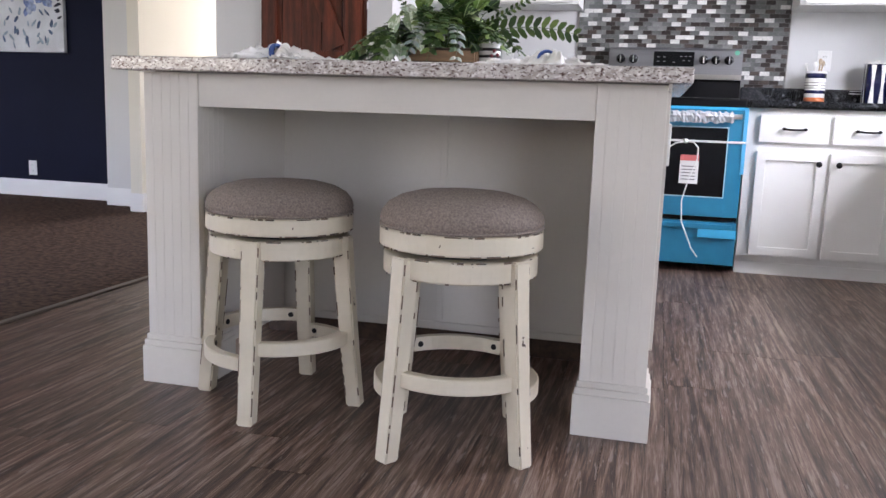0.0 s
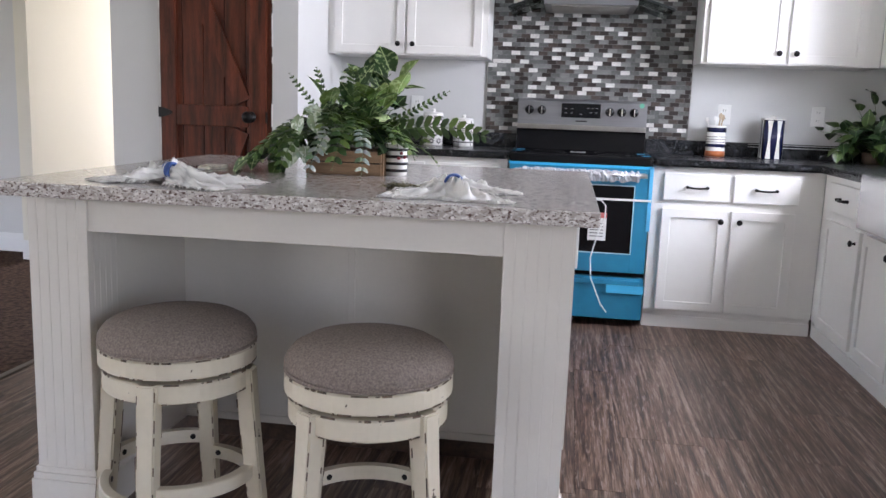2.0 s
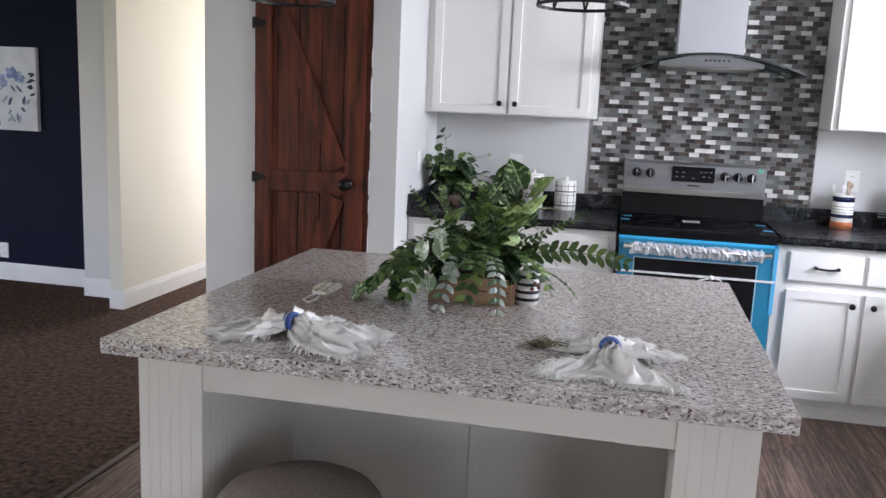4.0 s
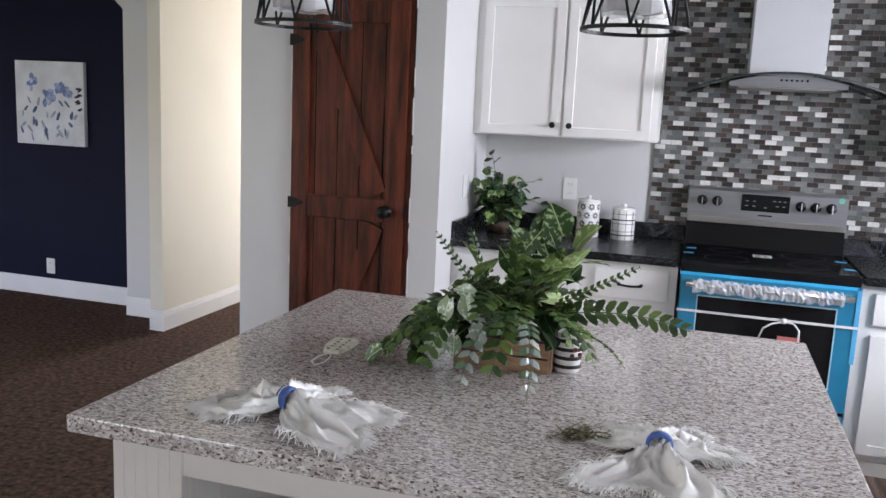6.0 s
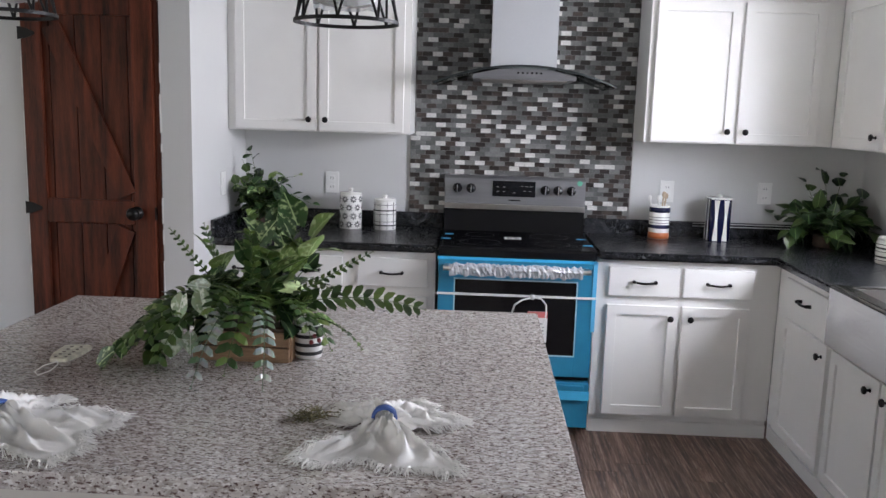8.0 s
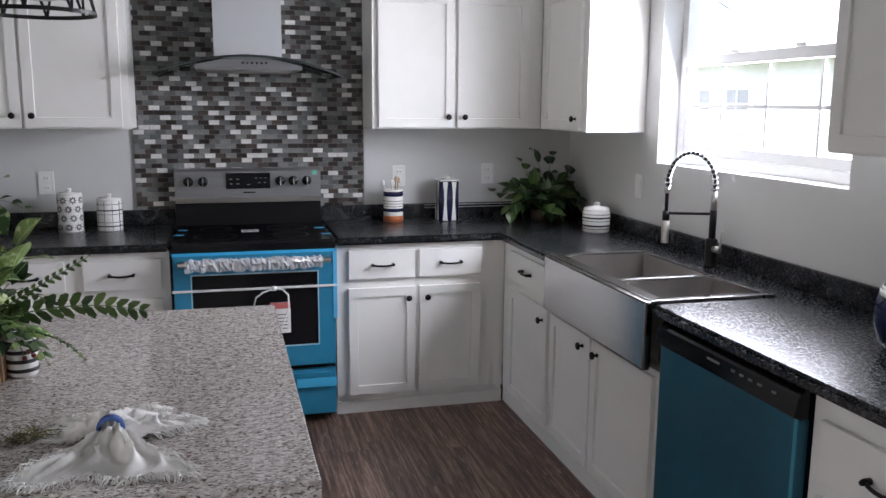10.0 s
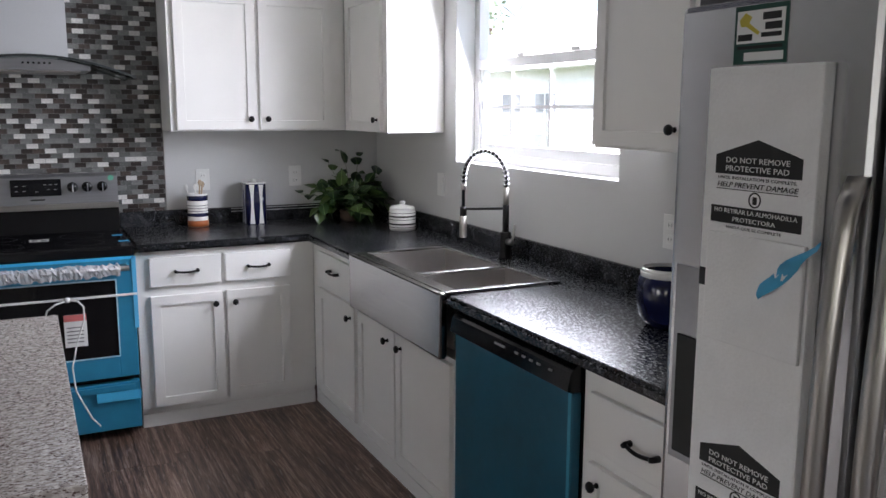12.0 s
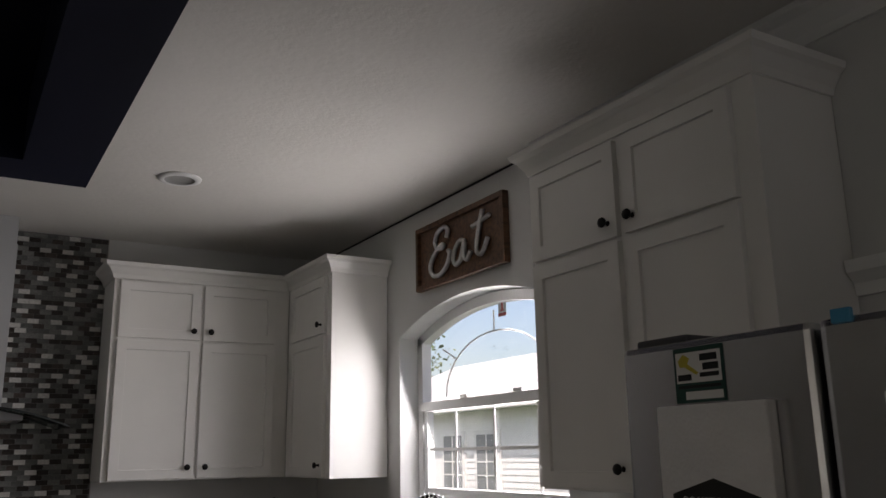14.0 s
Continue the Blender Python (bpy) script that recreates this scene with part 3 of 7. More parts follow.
# ---- the kitchen window ----
def window():
    w = structure(thing("window_1", (R + 0.10, 0, 0), "white vinyl arched window with grilles", "window"), "white vinyl arched single-hung window with grilles", "window")
    ya, yb = WYA - 0.004, WYB + 0.004
    def bow(bm, inset, wide, x0, x1):
        pts = [(ya + (yb - ya) * k / 24) for k in range(25)]
        outer = [(y, arch(y) - 0.004 - inset) for y in pts]
        inner = [(y, z - wide) for y, z in outer]
        extrude_outline(bm, outer + inner[::-1], "x", x0, x1)
    bm = B()
    box(bm, (0, ya, WZA + 0.002), (0.05, ya - 0.045, WZS))
    box(bm, (0, yb, WZA + 0.002), (0.05, yb + 0.045, WZS))
    box(bm, (0, ya - 0.045, WZA + 0.002), (0.05, yb + 0.045, WZA + 0.045))
    bow(bm, 0.0, 0.045, 0, 0.05)
    part("window_frame", bm, VINYLWHITE, w)
    bm = B()
    box(bm, (-0.012, ya - 0.047, 1.735), (0.035, yb + 0.047, 1.78), 0.003)
    box(bm, (0.005, ya - 0.047, WZA + 0.047), (0.04, yb + 0.047, WZA + 0.09))
    box(bm, (0.005, ya - 0.047, WZA + 0.09), (0.04, ya - 0.08, 1.735))
    box(bm, (0.005, yb + 0.047, WZA + 0.09), (0.04, yb + 0.08, 1.735))
    part("lower_sash", bm, VINYLWHITE, w)
    bm = B()
    third = (yb - ya) / 4
    for k in (1, 2, 3):
        box(bm, (0.019, ya + third * k - 0.008, WZA + 0.09), (0.023, ya + third * k + 0.008, 1.735))
    box(bm, (0.017, ya - 0.08, 1.55), (0.025, yb + 0.08, 1.564))
    part("grille", bm, VINYLWHITE, w)
    bm = B()
    sun_r = 0.42
    tube(bm, [(0.035, WMID + sun_r * math.cos(radians(a)), 1.80 + sun_r * 0.62 * math.sin(radians(a))) for a in range(0, 181, 12)], 0.004, 6)
    for a in (40, 90, 140):
        c, s_ = math.cos(radians(a)), math.sin(radians(a))
        tube(bm, [(0.035, WMID + sun_r * c, 1.80 + sun_r * 0.62 * s_), (0.035, WMID + (sun_r + 0.16) * c, 1.80 + (sun_r * 0.62 + 0.09) * s_)], 0.004, 6)
    part("arch_grille", bm, VINYLWHITE, w)
    bm = B()
    arcp = [(ya - 0.02 + (yb - ya + 0.04) * k / 24) for k in range(25)]
    extrude_outline(bm, [(ya - 0.02, 1.77)] + [(y, arch(y) - 0.03) for y in arcp] + [(yb + 0.02, 1.77)], "x", 0.040, 0.044)
    up = part("upper_pane", bm, GLASS, w)
    lo = block("lower_pane", (0.027, ya - 0.06, WZA + 0.07), (0.031, yb + 0.06, 1.75), GLASS, w)
    up.visible_shadow = lo.visible_shadow = False
    for k, y in enumerate((ya - 0.45, yb + 0.4)):
        block("sash_lock", (-0.02, y - 0.03, 1.78), (0.01, y + 0.03, 1.795), VINYLWHITE, w, 0.003)
    tag = part("window_sticker", box(B(), (0.0388, -1.775, 2.115), (0.0395, -1.715, 2.19)), VINYLWHITE, w, "small white window sticker with red print")
    for y0, y1, z0, z1 in ((-1.775, -1.715, 2.178, 2.19), (-1.752, -1.738, 2.146, 2.178), (-1.76, -1.73, 2.138, 2.146), (-1.775, -1.715, 2.117, 2.13)):
        part("printed_mark", box(B(), (0.0380, y0, z0), (0.0387, y1, z1)), REDPRINT, tag)
    return w


window()


# ---- cabinets ----
def shaker(bm, x0, x1, z0, z1, rail=0.062, thick=0.019, sink=0.009):
    """A shaker front, its face at y = -thick, with a recessed flat panel."""
    box(bm, (x0, -thick, z0), (x1, 0, z1), 0.0018)
    bm.faces.ensure_lookup_table()
    face = max((f for f in bm.faces if f.normal.y < -0.99), key=lambda f: f.calc_area())
    bmesh.ops.inset_region(bm, faces=[face], thickness=rail)
    bmesh.ops.inset_region(bm, faces=[face], thickness=0.0025, depth=0.0)
    for v in face.verts:
        v.co.y += sink
    return bm


def knob(x, z, y=-0.019):
    bm = B()
    outline = [(0.0001, 0.0), (0.008, 0.0), (0.008, 0.002), (0.005, 0.005), (0.005, 0.014), (0.0135, 0.018), (0.0155, 0.023), (0.0135, 0.028), (0.006, 0.031), (0.0001, 0.0315)]
    lathe(bm, outline, 16)
    bmesh.ops.transform(bm, matrix=pose(x, y, z, 90), verts=bm.verts)
    return bm


def pull(x, z, y=-0.019, half=0.052):
    """A bow handle with round flattened feet."""
    bm = B()
    pts = [(x + half * k / 8, y - 0.026 + 0.010 * abs(k / 8) ** 2 - (0.0), z - 0.004 * (1 - (k / 8) ** 2)) for k in range(-8, 9)]
    tube(bm, pts, 0.0052, 8)
    for side in (-1, 1):
        tube(bm, [(x + side * half, y, z), (x + side * half, y - 0.018, z), (x + side * (half - 0.004), y - 0.027, z)], 0.0085, 10, 0.8)
    return bm


def cabinet(label, place, turn, w, d, z0, z1, fronts, group, toe=False, name="base_cabinet"):
    """A cabinet: its front along local x, facing local -y; fronts are (kind, x0, x1, z0, z1, hardware x, hardware z)."""
    c = thing(name, place, label, "cabinet", group, turn)
    bm = box(B(), (0, 0, z0), (w, d, z1), 0.0015)
    part("body", bm, WHITE, c)
    if toe:
        bm = box(B(), (0, 0.022, 0.0), (w, 0.06, z0), 0.0)
        box(bm, (0, 0.012, 0.0), (w, 0.022, z0 - 0.03))
        part("toe_kick", bm, WHITE, c)
    for kind, x0, x1, a, b, hx, hz in fronts:
        if kind == "drawer":
            f = part("drawer_front", box(B(), (x0, -0.019, a), (x1, 0, b), 0.004), WHITE, c)
            part("bar_pull", pull(hx, hz), IRON, f, "black bow handle", True)
        elif kind == "plain":
            part("filler", box(B(), (x0, -0.006, a), (x1, 0, b), 0.001), WHITE, c)
        else:
            f = part("door", shaker(B(), x0, x1, a, b), WHITE, c)
            if hx is not None:
                part("knob", knob(hx, hz), IRON, f, "round black knob", True)
    return c


BASES, UPPERS = "white base cabinets", "white upper cabinets"
# along the range wall
cabinet("white shaker base cabinet with two drawers and two doors", (0.765, -0.60, 0), 0, 0.873, 0.595, 0.095, 0.875, [
    ("drawer", 0.061, 0.398, 0.70, 0.842, 0.232, 0.772), ("drawer", 0.418, 0.748, 0.70, 0.842, 0.582, 0.772),
    ("door", 0.060, 0.400, 0.105, 0.655, 0.362, 0.598), ("door", 0.420, 0.740, 0.105, 0.655, 0.458, 0.598)], BASES, toe=True)
cabinet("white shaker base cabinet beside the pantry wall", (-1.111, -0.60, 0), 0, 1.101, 0.595, 0.095, 0.875, [
    ("drawer", 0.32, 0.645, 0.70, 0.842, 0.48, 0.772), ("drawer", 0.72, 1.062, 0.70, 0.842, 0.888, 0.772), ("drawer", 0.04, 0.285, 0.70, 0.842, 0.165, 0.772),
    ("door", 0.32, 0.69, 0.105, 0.655, 0.65, 0.598), ("door", 0.715, 1.062, 0.105, 0.655, 0.755, 0.598)], BASES, toe=True)
# along the window wall: local x runs towards the viewer
EF = R - 0.60
narrow = cabinet("narrow white base cabinet beside the sink", (EF, -0.602, 0), -90, 0.665, 0.595, 0.095, 0.875, [
    ("drawer", 0.125, 0.640, 0.70, 0.842, 0.385, 0.772), ("door", 0.125, 0.640, 0.105, 0.655, 0.594, 0.598)], BASES, toe=True)
part("toe_filler", box(B(), (-0.028, 0.0125, 0), (-0.0005, 0.06, 0.094)), WHITE, narrow)
cabinet("white sink base cabinet with two shaker doors", (EF, -1.268, 0), -90, 0.987, 0.595, 0.095, 0.675, [
    ("door", 0.02, 0.434, 0.105, 0.655, 0.372, 0.605), ("door", 0.450, 0.935, 0.105, 0.655, 0.508, 0.605)], BASES, toe=True)
cabinet("white drawer base cabinet beside the dishwasher", (EF, -2.972, 0), -90, 0.60, 0.595, 0.095, 0.875, [
    ("drawer", 0.045, 0.59, 0.66, 0.815, 0.27, 0.735), ("door", 0.045, 0.59, 0.105, 0.62, 0.09, 0.57)], BASES, toe=True)

# the uppers: two tiers of doors on each box
UZ0, UZS, UZ1 = 1.43, 2.125, 2.43


def upper(label, place, turn, w, d, doors, group=UPPERS):
    fronts = []
    for x0, x1, side in doors:
        hx = x1 - 0.035 if side > 0 else x0 + 0.035
        fronts.append(("door", x0, x1, UZ0 + 0.008, UZS - 0.008, hx, UZ0 + 0.062))
        fronts.append(("door", x0, x1, UZS + 0.006, UZ1 - 0.012, hx, UZS + 0.05))
    return cabinet(label, place, turn, w, d, UZ0, UZ1, fronts, group, name="upper_cabinet")


UD = 0.31
upper("tall white upper cabinet with double doors by the pantry", (-1.111, -UD, 0), 0, 0.934, UD - 0.003, [(0.04, 0.455, 1), (0.470, 0.90, -1)])
upper("tall white upper cabinet with double doors by the range", (1.003, -UD, 0), 0, 0.926, UD - 0.003, [(0.03, 0.435, 1), (0.454, 0.845, -1)])
upper("white corner upper cabinet beside the window", (R - UD, -UD - 0.004, 0), -90, 0.60, UD - 0.003, [(0.075, 0.545, 1)])
upper("white upper cabinet beside the refrigerator", (R - UD, -2.588, 0), -90, 0.904, UD - 0.003, [(0.015, 0.415, 1), (0.447, 0.838, -1)])


def crown(points, label):
    """A flared cornice along the fronts of the uppers: points go round with the room on the right-hand side."""
    bm = B()
    profile = [(0.0, 0.0), (0.008, 0.0), (0.014, 0.02), (0.035, 0.05), (0.05, 0.06), (0.055, 0.078), (0.0, 0.078)]
    n = len(points)
    rows = []
    for k in range(n):
        p = Vector(points[k])
        ways = []
        if k:
            ways.append((p - Vector(points[k - 1])).normalized())
        if k < n - 1:
            ways.append((Vector(points[k + 1]) - p).normalized())
        outs = [Vector((w.y, -w.x)) for w in ways]
        out = sum(outs, Vector((0, 0)))
        out = out / (out.length ** 2) * len(outs) if len(outs) > 1 else outs[0]
        if len(outs) > 1:
            out = (outs[0] + outs[1]) / (1 + outs[0].dot(outs[1]))
        rows.append([bm.verts.new((p.x + out.x * o, p.y + out.y * o, UZ1 + z)) for o, z in profile])
    m = len(profile)
    for a, b in zip(rows, rows[1:]):
        for j in range(m):
            bm.faces.new((a[j], b[j], b[(j + 1) % m], a[(j + 1) % m]))
    bm.faces.new(rows[0])
    bm.faces.new(rows[-1][::-1])
    bmesh.ops.recalc_face_normals(bm, faces=bm.faces)
    return tagged(part("cornice", bm, WHITE), label, "moulding")


crown([(-1.111, -UD), (-0.177, -UD), (-0.177, -0.003)], "white flared cornice on the upper cabinet by the pantry")
crown([(1.003, -0.003), (1.003, -UD), (R - UD, -UD), (R - UD, -0.914), (R - 0.003, -0.914)], "white flared cornice round the corner upper cabinets")
crown([(R - 0.003, -2.588), (R - UD, -2.588), (R - UD, -3.492), (R - 0.003, -3.492)], "white flared cornice above the upper cabinet by the refrigerator")

# ---- worktops ----
CT0, CT1 = 0.877, 0.915
FL, FR = -1.31, -2.22      # the sink's ends along the wall


def worktop(label, pieces, lips):
    bm = B()
    extrude_outline(bm, pieces, "z", CT0, CT1)
    bmesh.ops.bevel(bm, geom=[e for e in bm.edges if e.calc_face_angle(0) > 0.5], offset=0.012, segments=4, affect="EDGES")
    w = tagged(part("worktop", bm, BLACKTOP), label, "worktop")
    for lo, hi in lips:
        part("upstand", box(B(), lo, hi, 0.006), BLACKTOP, w)
    return w


worktop("black marbled laminate worktop beside the pantry wall", [(-1.111, -0.645), (-0.006, -0.645), (-0.006, -0.002), (-1.111, -0.002)],
        [((-1.111, -0.024, CT1 - 0.001), (-0.006, -0.002, 1.0)), ((-1.111, -0.63, CT1 - 0.001), (-1.089, -0.025, 1.0))])
worktop("black marbled laminate corner worktop with a sink cutout",
        [(0.764, -0.645), (R - 0.645, -0.645), (R - 0.645, FL), (2.063, FL), (2.063, FR), (R - 0.645, FR), (R - 0.645, -3.58), (R - 0.002, -3.58), (R - 0.002, -0.002), (0.764, -0.002)],
        [((0.764, -0.024, CT1 - 0.001), (R - 0.026, -0.002, 1.0)), ((R - 0.025, -3.58, CT1 - 0.001), (R - 0.003, -0.002, 1.0))])
bm = B()
for z in (0.990, 0.975):
    box(bm, (1.35, -0.030, z), (1.90, -0.026, z + 0.005), 0.001)
tagged(part("worktop_trim", bm, material("pale_edge_trim", (0.6, 0.6, 0.6), 0.3)), "loose pale edge trim strips leaning on the upstand", "trim strip")


# ---- sink and faucet ----
def sink():
    s = thing("farmhouse_sink", (1.575, (FL + FR) / 2, 0.685), "stainless farmhouse sink with two bowls and an apron front", "sink")
    half, deep = (FL - FR) / 2 - 0.003, 0.487
    bm = B()
    box(bm, (0, -half, 0), (0.03, half, 0.237), 0.008)
    part("apron", bm, STEEL, s)
    bm = B()
    z0, z1 = 0.231, 0.24
    box(bm, (0.022, -half, z0), (0.075, half, z1), 0.002)
    box(bm, (deep - 0.03, -half, z0), (deep, half, z1), 0.002)
    box(bm, (0.075, -half, z0), (deep - 0.03, -half + 0.03, z1), 0.002)
    box(bm, (0.075, half - 0.03, z0), (deep - 0.03, half, z1), 0.002)
    box(bm, (0.075, -0.118, z0), (deep - 0.03, -0.088, z1), 0.002)
    part("rim", bm, STEEL, s)
    for y0, y1 in ((-half + 0.03, -0.118), (-0.088, half - 0.03)):
        bm = B()
        x0, x1, b, t = 0.075, deep - 0.03, 0.02, 0.004
        box(bm, (x0 - t, y0 - t, b), (x1 + t, y1 + t, b + t))
        for lo, hi in (((x0 - t, y0 - t), (x0, y1 + t)), ((x1, y0 - t), (x1 + t, y1 + t)), ((x0, y0 - t), (x1, y0)), ((x0, y1), (x1, y1 + t))):
            box(bm, (*lo, b), (*hi, 0.231))
        bowl = part("bowl", bm, SATIN, s, "satin steel bowl")
        part("drain", lathe(B(), [(0.0001, 0.0), (0.03, 0.0), (0.042, 0.002), (0.044, 0.0045)], 20, ((x0 + x1) / 2, (y0 + y1) / 2, b + t)), CHROME, bowl, "", True)


sink()


def faucet():
    f = thing("spring_faucet", (2.155, -1.675, CT1), "tall black and chrome spring pull-down faucet", "faucet", turn=0)
    part("base", lathe(B(), [(0.0001, 0), (0.030, 0), (0.030, 0.006), (0.025, 0.012), (0.024, 0.05), (0.024, 0.11), (0.019, 0.115), (0.0001, 0.116)], 20), IRON, f, "matt black base", True)
    part("post", tube(B(), [(0, 0, 0.11), (0, 0, 0.23)], 0.014, 14), IRON, f, "matt black post", True)
    part("neck", tube(B(), [(0, 0, 0.23), (0, 0, 0.305)], 0.0125, 14), NICKEL, f, "", True)
    # the spout's bow goes out over the bowls and along the wall
    out = Vector((-0.13, 0.19, 0)).normalized()
    bow, top, reach = [], 0.365, 0.205
    for k in range(0, 25):
        a = math.pi * k / 24
        bow.append(out * (reach / 2) * (1 - math.cos(a)) + Vector((0, 0, 0.33 + 0.125 * math.sin(a))))
    line = [Vector((0, 0, 0.30))] + bow + [bow[-1] + Vector((0, 0, -0.10 * k / 4)) for k in range(1, 5)]
    part("hose", tube(B(), line + [bow[-1] + Vector((0, 0, -0.17))], 0.0075, 10), BLACK, f, "", True)
    # the spring round it
    coil, total = [], [0.0]
    spring_line = [Vector((0, 0, 0.305))] + bow + [bow[-1] + Vector((0, 0, -0.03))]
    for a, b in zip(spring_line, spring_line[1:]):
        total.append(total[-1] + (b - a).length)
    turns = 21
    for k in range(turns * 10 + 1):
        s = total[-1] * k / (turns * 10)
        i = max(j for j in range(len(total) - 1) if total[j] <= s + 1e-9)
        p = spring_line[i].lerp(spring_line[i + 1], (s - total[i]) / (total[i + 1] - total[i]))
        way = (spring_line[i + 1] - spring_line[i]).normalized()
        side = Vector((out.y, -out.x, 0))
        up = way.cross(side)
        a = 2 * math.pi * k / 10
        coil.append(p + 0.0125 * (side * math.cos(a) + up * math.sin(a)))
    part("spring", tube(B(), coil, 0.0028, 5), CHROME, f, "chrome spring", True)
    tip = out * reach
    part("spray_collar", tube(B(), [tip + Vector((0, 0, 0.285)), tip + Vector((0, 0, 0.31))], 0.013, 12), NICKEL, f, "", True)
    bm = tube(B(), [tip + Vector((0, 0, 0.21)), tip + Vector((0, 0, 0.165))], 0.015, 14)
    part("spray_holder", bm, IRON, f, "", True)
    part("spray_head", lathe(B(), [(0.0001, 0.075), (0.016, 0.075), (0.017, 0.17), (0.0001, 0.17)], 16, (tip.x, tip.y, 0.0)), NICKEL, f, "", True)
    part("arm", tube(B(), [(0, 0, 0.215), tip + Vector((0, 0, 0.20))], 0.006, 10), IRON, f, "", True)
    bm = tube(B(), [(0, -0.02, 0.075), (0, -0.055, 0.075)], 0.014, 14)
    tube(bm, [(0, -0.05, 0.075), (0.006, -0.055, 0.10), (0.01, -0.057, 0.15)], 0.006, 8)
    part("lever", bm, NICKEL, f, "brushed nickel lever", True)


faucet()


# ---- range, hood ----
def kitchen_range():
    r = thing("range", (0.0, -0.66, 0.0), "stainless electric range still wrapped in blue film", "range")
    W = 0.757
    part("body", box(B(), (0.003, 0.03, 0.03), (W - 0.003, 0.64, 0.885), 0.003), BLACK, r)
    bm = B()
    box(bm, (0.0, -0.012, 0.868), (W, 0.585, 0.918), 0.012)
    part("cooktop", bm, BLACK, r, "glossy black glass cooktop")
    for x, y, rad in ((0.2, 0.17, 0.1), (0.56, 0.17, 0.085), (0.2, 0.42, 0.075), (0.56, 0.42, 0.1)):
        part("burner_ring", lathe(B(), [(rad - 0.002, 0.9182), (rad - 0.002, 0.9186), (rad, 0.9186), (rad, 0.9182)], 40, (x, y, 0)), IRON, r)
    bm = B()
    extrude_outline(bm, [(0.575, 0.918), (0.60, 1.035), (0.645, 1.035), (0.645, 0.90), (0.575, 0.90)], "x", 0.0, W)
    part("lower_backguard", bm, BLACK, r)
    bm = B()
    extrude_outline(bm, [(0.578, 1.036), (0.588, 1.20), (0.60, 1.215), (0.645, 1.215), (0.645, 1.036)], "x", 0.0, W)
    bg = part("control_panel", bm, PANEL, r, "brushed steel control panel")
    part("lower_strip", box(B(), (0.0, 0.574, 1.036), (W, 0.58, 1.065)), NICKEL, bg)
    disp = part("display", box(B(), (0.258, 0.576, 1.108), (0.488, 0.585, 1.192), 0.003), BLACK, bg, "black glass display")
    for x, z in ((0.285, 1.16), (0.285, 1.135), (0.32, 1.16), (0.32, 1.135), (0.375, 1.13), (0.415, 1.165), (0.44, 1.165), (0.465, 1.165), (0.43, 1.14), (0.46, 1.14)):
        block("printed_mark", (x - 0.007, 0.5750, z - 0.0018), (x + 0.007, 0.577, z + 0.0018), GROUT, disp)
    part("maker_mark", box(B(), (0.345, 0.578, 1.085), (0.41, 0.581, 1.092)), IRON, bg)
    for x in (0.068, 0.142, 0.541, 0.61, 0.682):
        bm = lathe(B(), [(0.0001, 0.034), (0.016, 0.034), (0.019, 0.03), (0.0225, 0.006), (0.026, 0.0), (0.0001, 0.0)], 24)
        box(bm, (-0.004, -0.021, 0.03), (0.004, 0.021, 0.040), 0.002)
        bmesh.ops.transform(bm, matrix=pose(x, 0.583, 1.147, 90), verts=bm.verts)
        k = part("knob", bm, BLACK, bg, "black knob with a silver pointer", True)
        part("pointer", box(B(), (x - 0.003, 0.5405, 1.147 - 0.0215), (x + 0.003, 0.5425, 1.147 + 0.0215), 0.0008), CHROME, k)
    part("energy_sticker", lathe(B(), [(0.0001, 0.0), (0.014, 0.0), (0.014, 0.001), (0.0001, 0.001)], 20), material("mint_sticker", (0.15, 0.5, 0.35), 0.5), bg, "round mint sticker").matrix_local = pose(0.725, 0.5855, 1.19, 90)
    # the oven door, with film on its frame
    bm = B()
    y0, y1 = -0.015, 0.03
    box(bm, (0.006, y0, 0.30), (0.088, y1, 0.865), 0.004)
    box(bm, (W - 0.09, y0, 0.30), (W - 0.006, y1, 0.865), 0.004)
    box(bm, (0.086, y0 + 0.0004, 0.30), (W - 0.088, y1, 0.405), 0.004)
    box(bm, (0.086, y0 + 0.0004, 0.765), (W - 0.088, y1, 0.865), 0.004)
    door = part("oven_door", bm, BLUE, r, "oven door under pale blue film")
    part("oven_window", box(B(), (0.086, y0 + 0.006, 0.403), (W - 0.088, y1 - 0.005, 0.767)), BLACK, door, "black glass oven window")
    bm = B()
    for lo, hi in (((0.084, 0.400), (W - 0.086, 0.406)), ((0.084, 0.764), (W - 0.086, 0.770)), ((0.082, 0.40), (0.087, 0.77)), ((W - 0.089, 0.40), (W - 0.084, 0.77))):
        box(bm, (lo[0], y0 - 0.0012, lo[1]), (hi[0], y0, hi[1]))
    part("window_edge", bm, material("pale_blue_edge", (0.45, 0.65, 0.75), 0.4), door)
    part("film_edge", box(B(), (0.0, y0 - 0.004, 0.858), (W, y0 + 0.002, 0.872), 0.001), material("bright_blue_film", (0.04, 0.42, 0.75), 0.3), door, "bright edge of blue film")
    h = part("handle", tube(B(), [(0.03, -0.058, 0.825), (W - 0.03, -0.058, 0.825)], 0.013, 16), NICKEL, door, "", True)
    for x in (0.05, W - 0.05):
        part("handle_foot", box(B(), (x - 0.014, -0.056, 0.812), (x + 0.014, y0, 0.838), 0.003), NICKEL, h)
    # crumpled film round the handle
    rng = random.Random(4)
    bm = B()
    rows = []
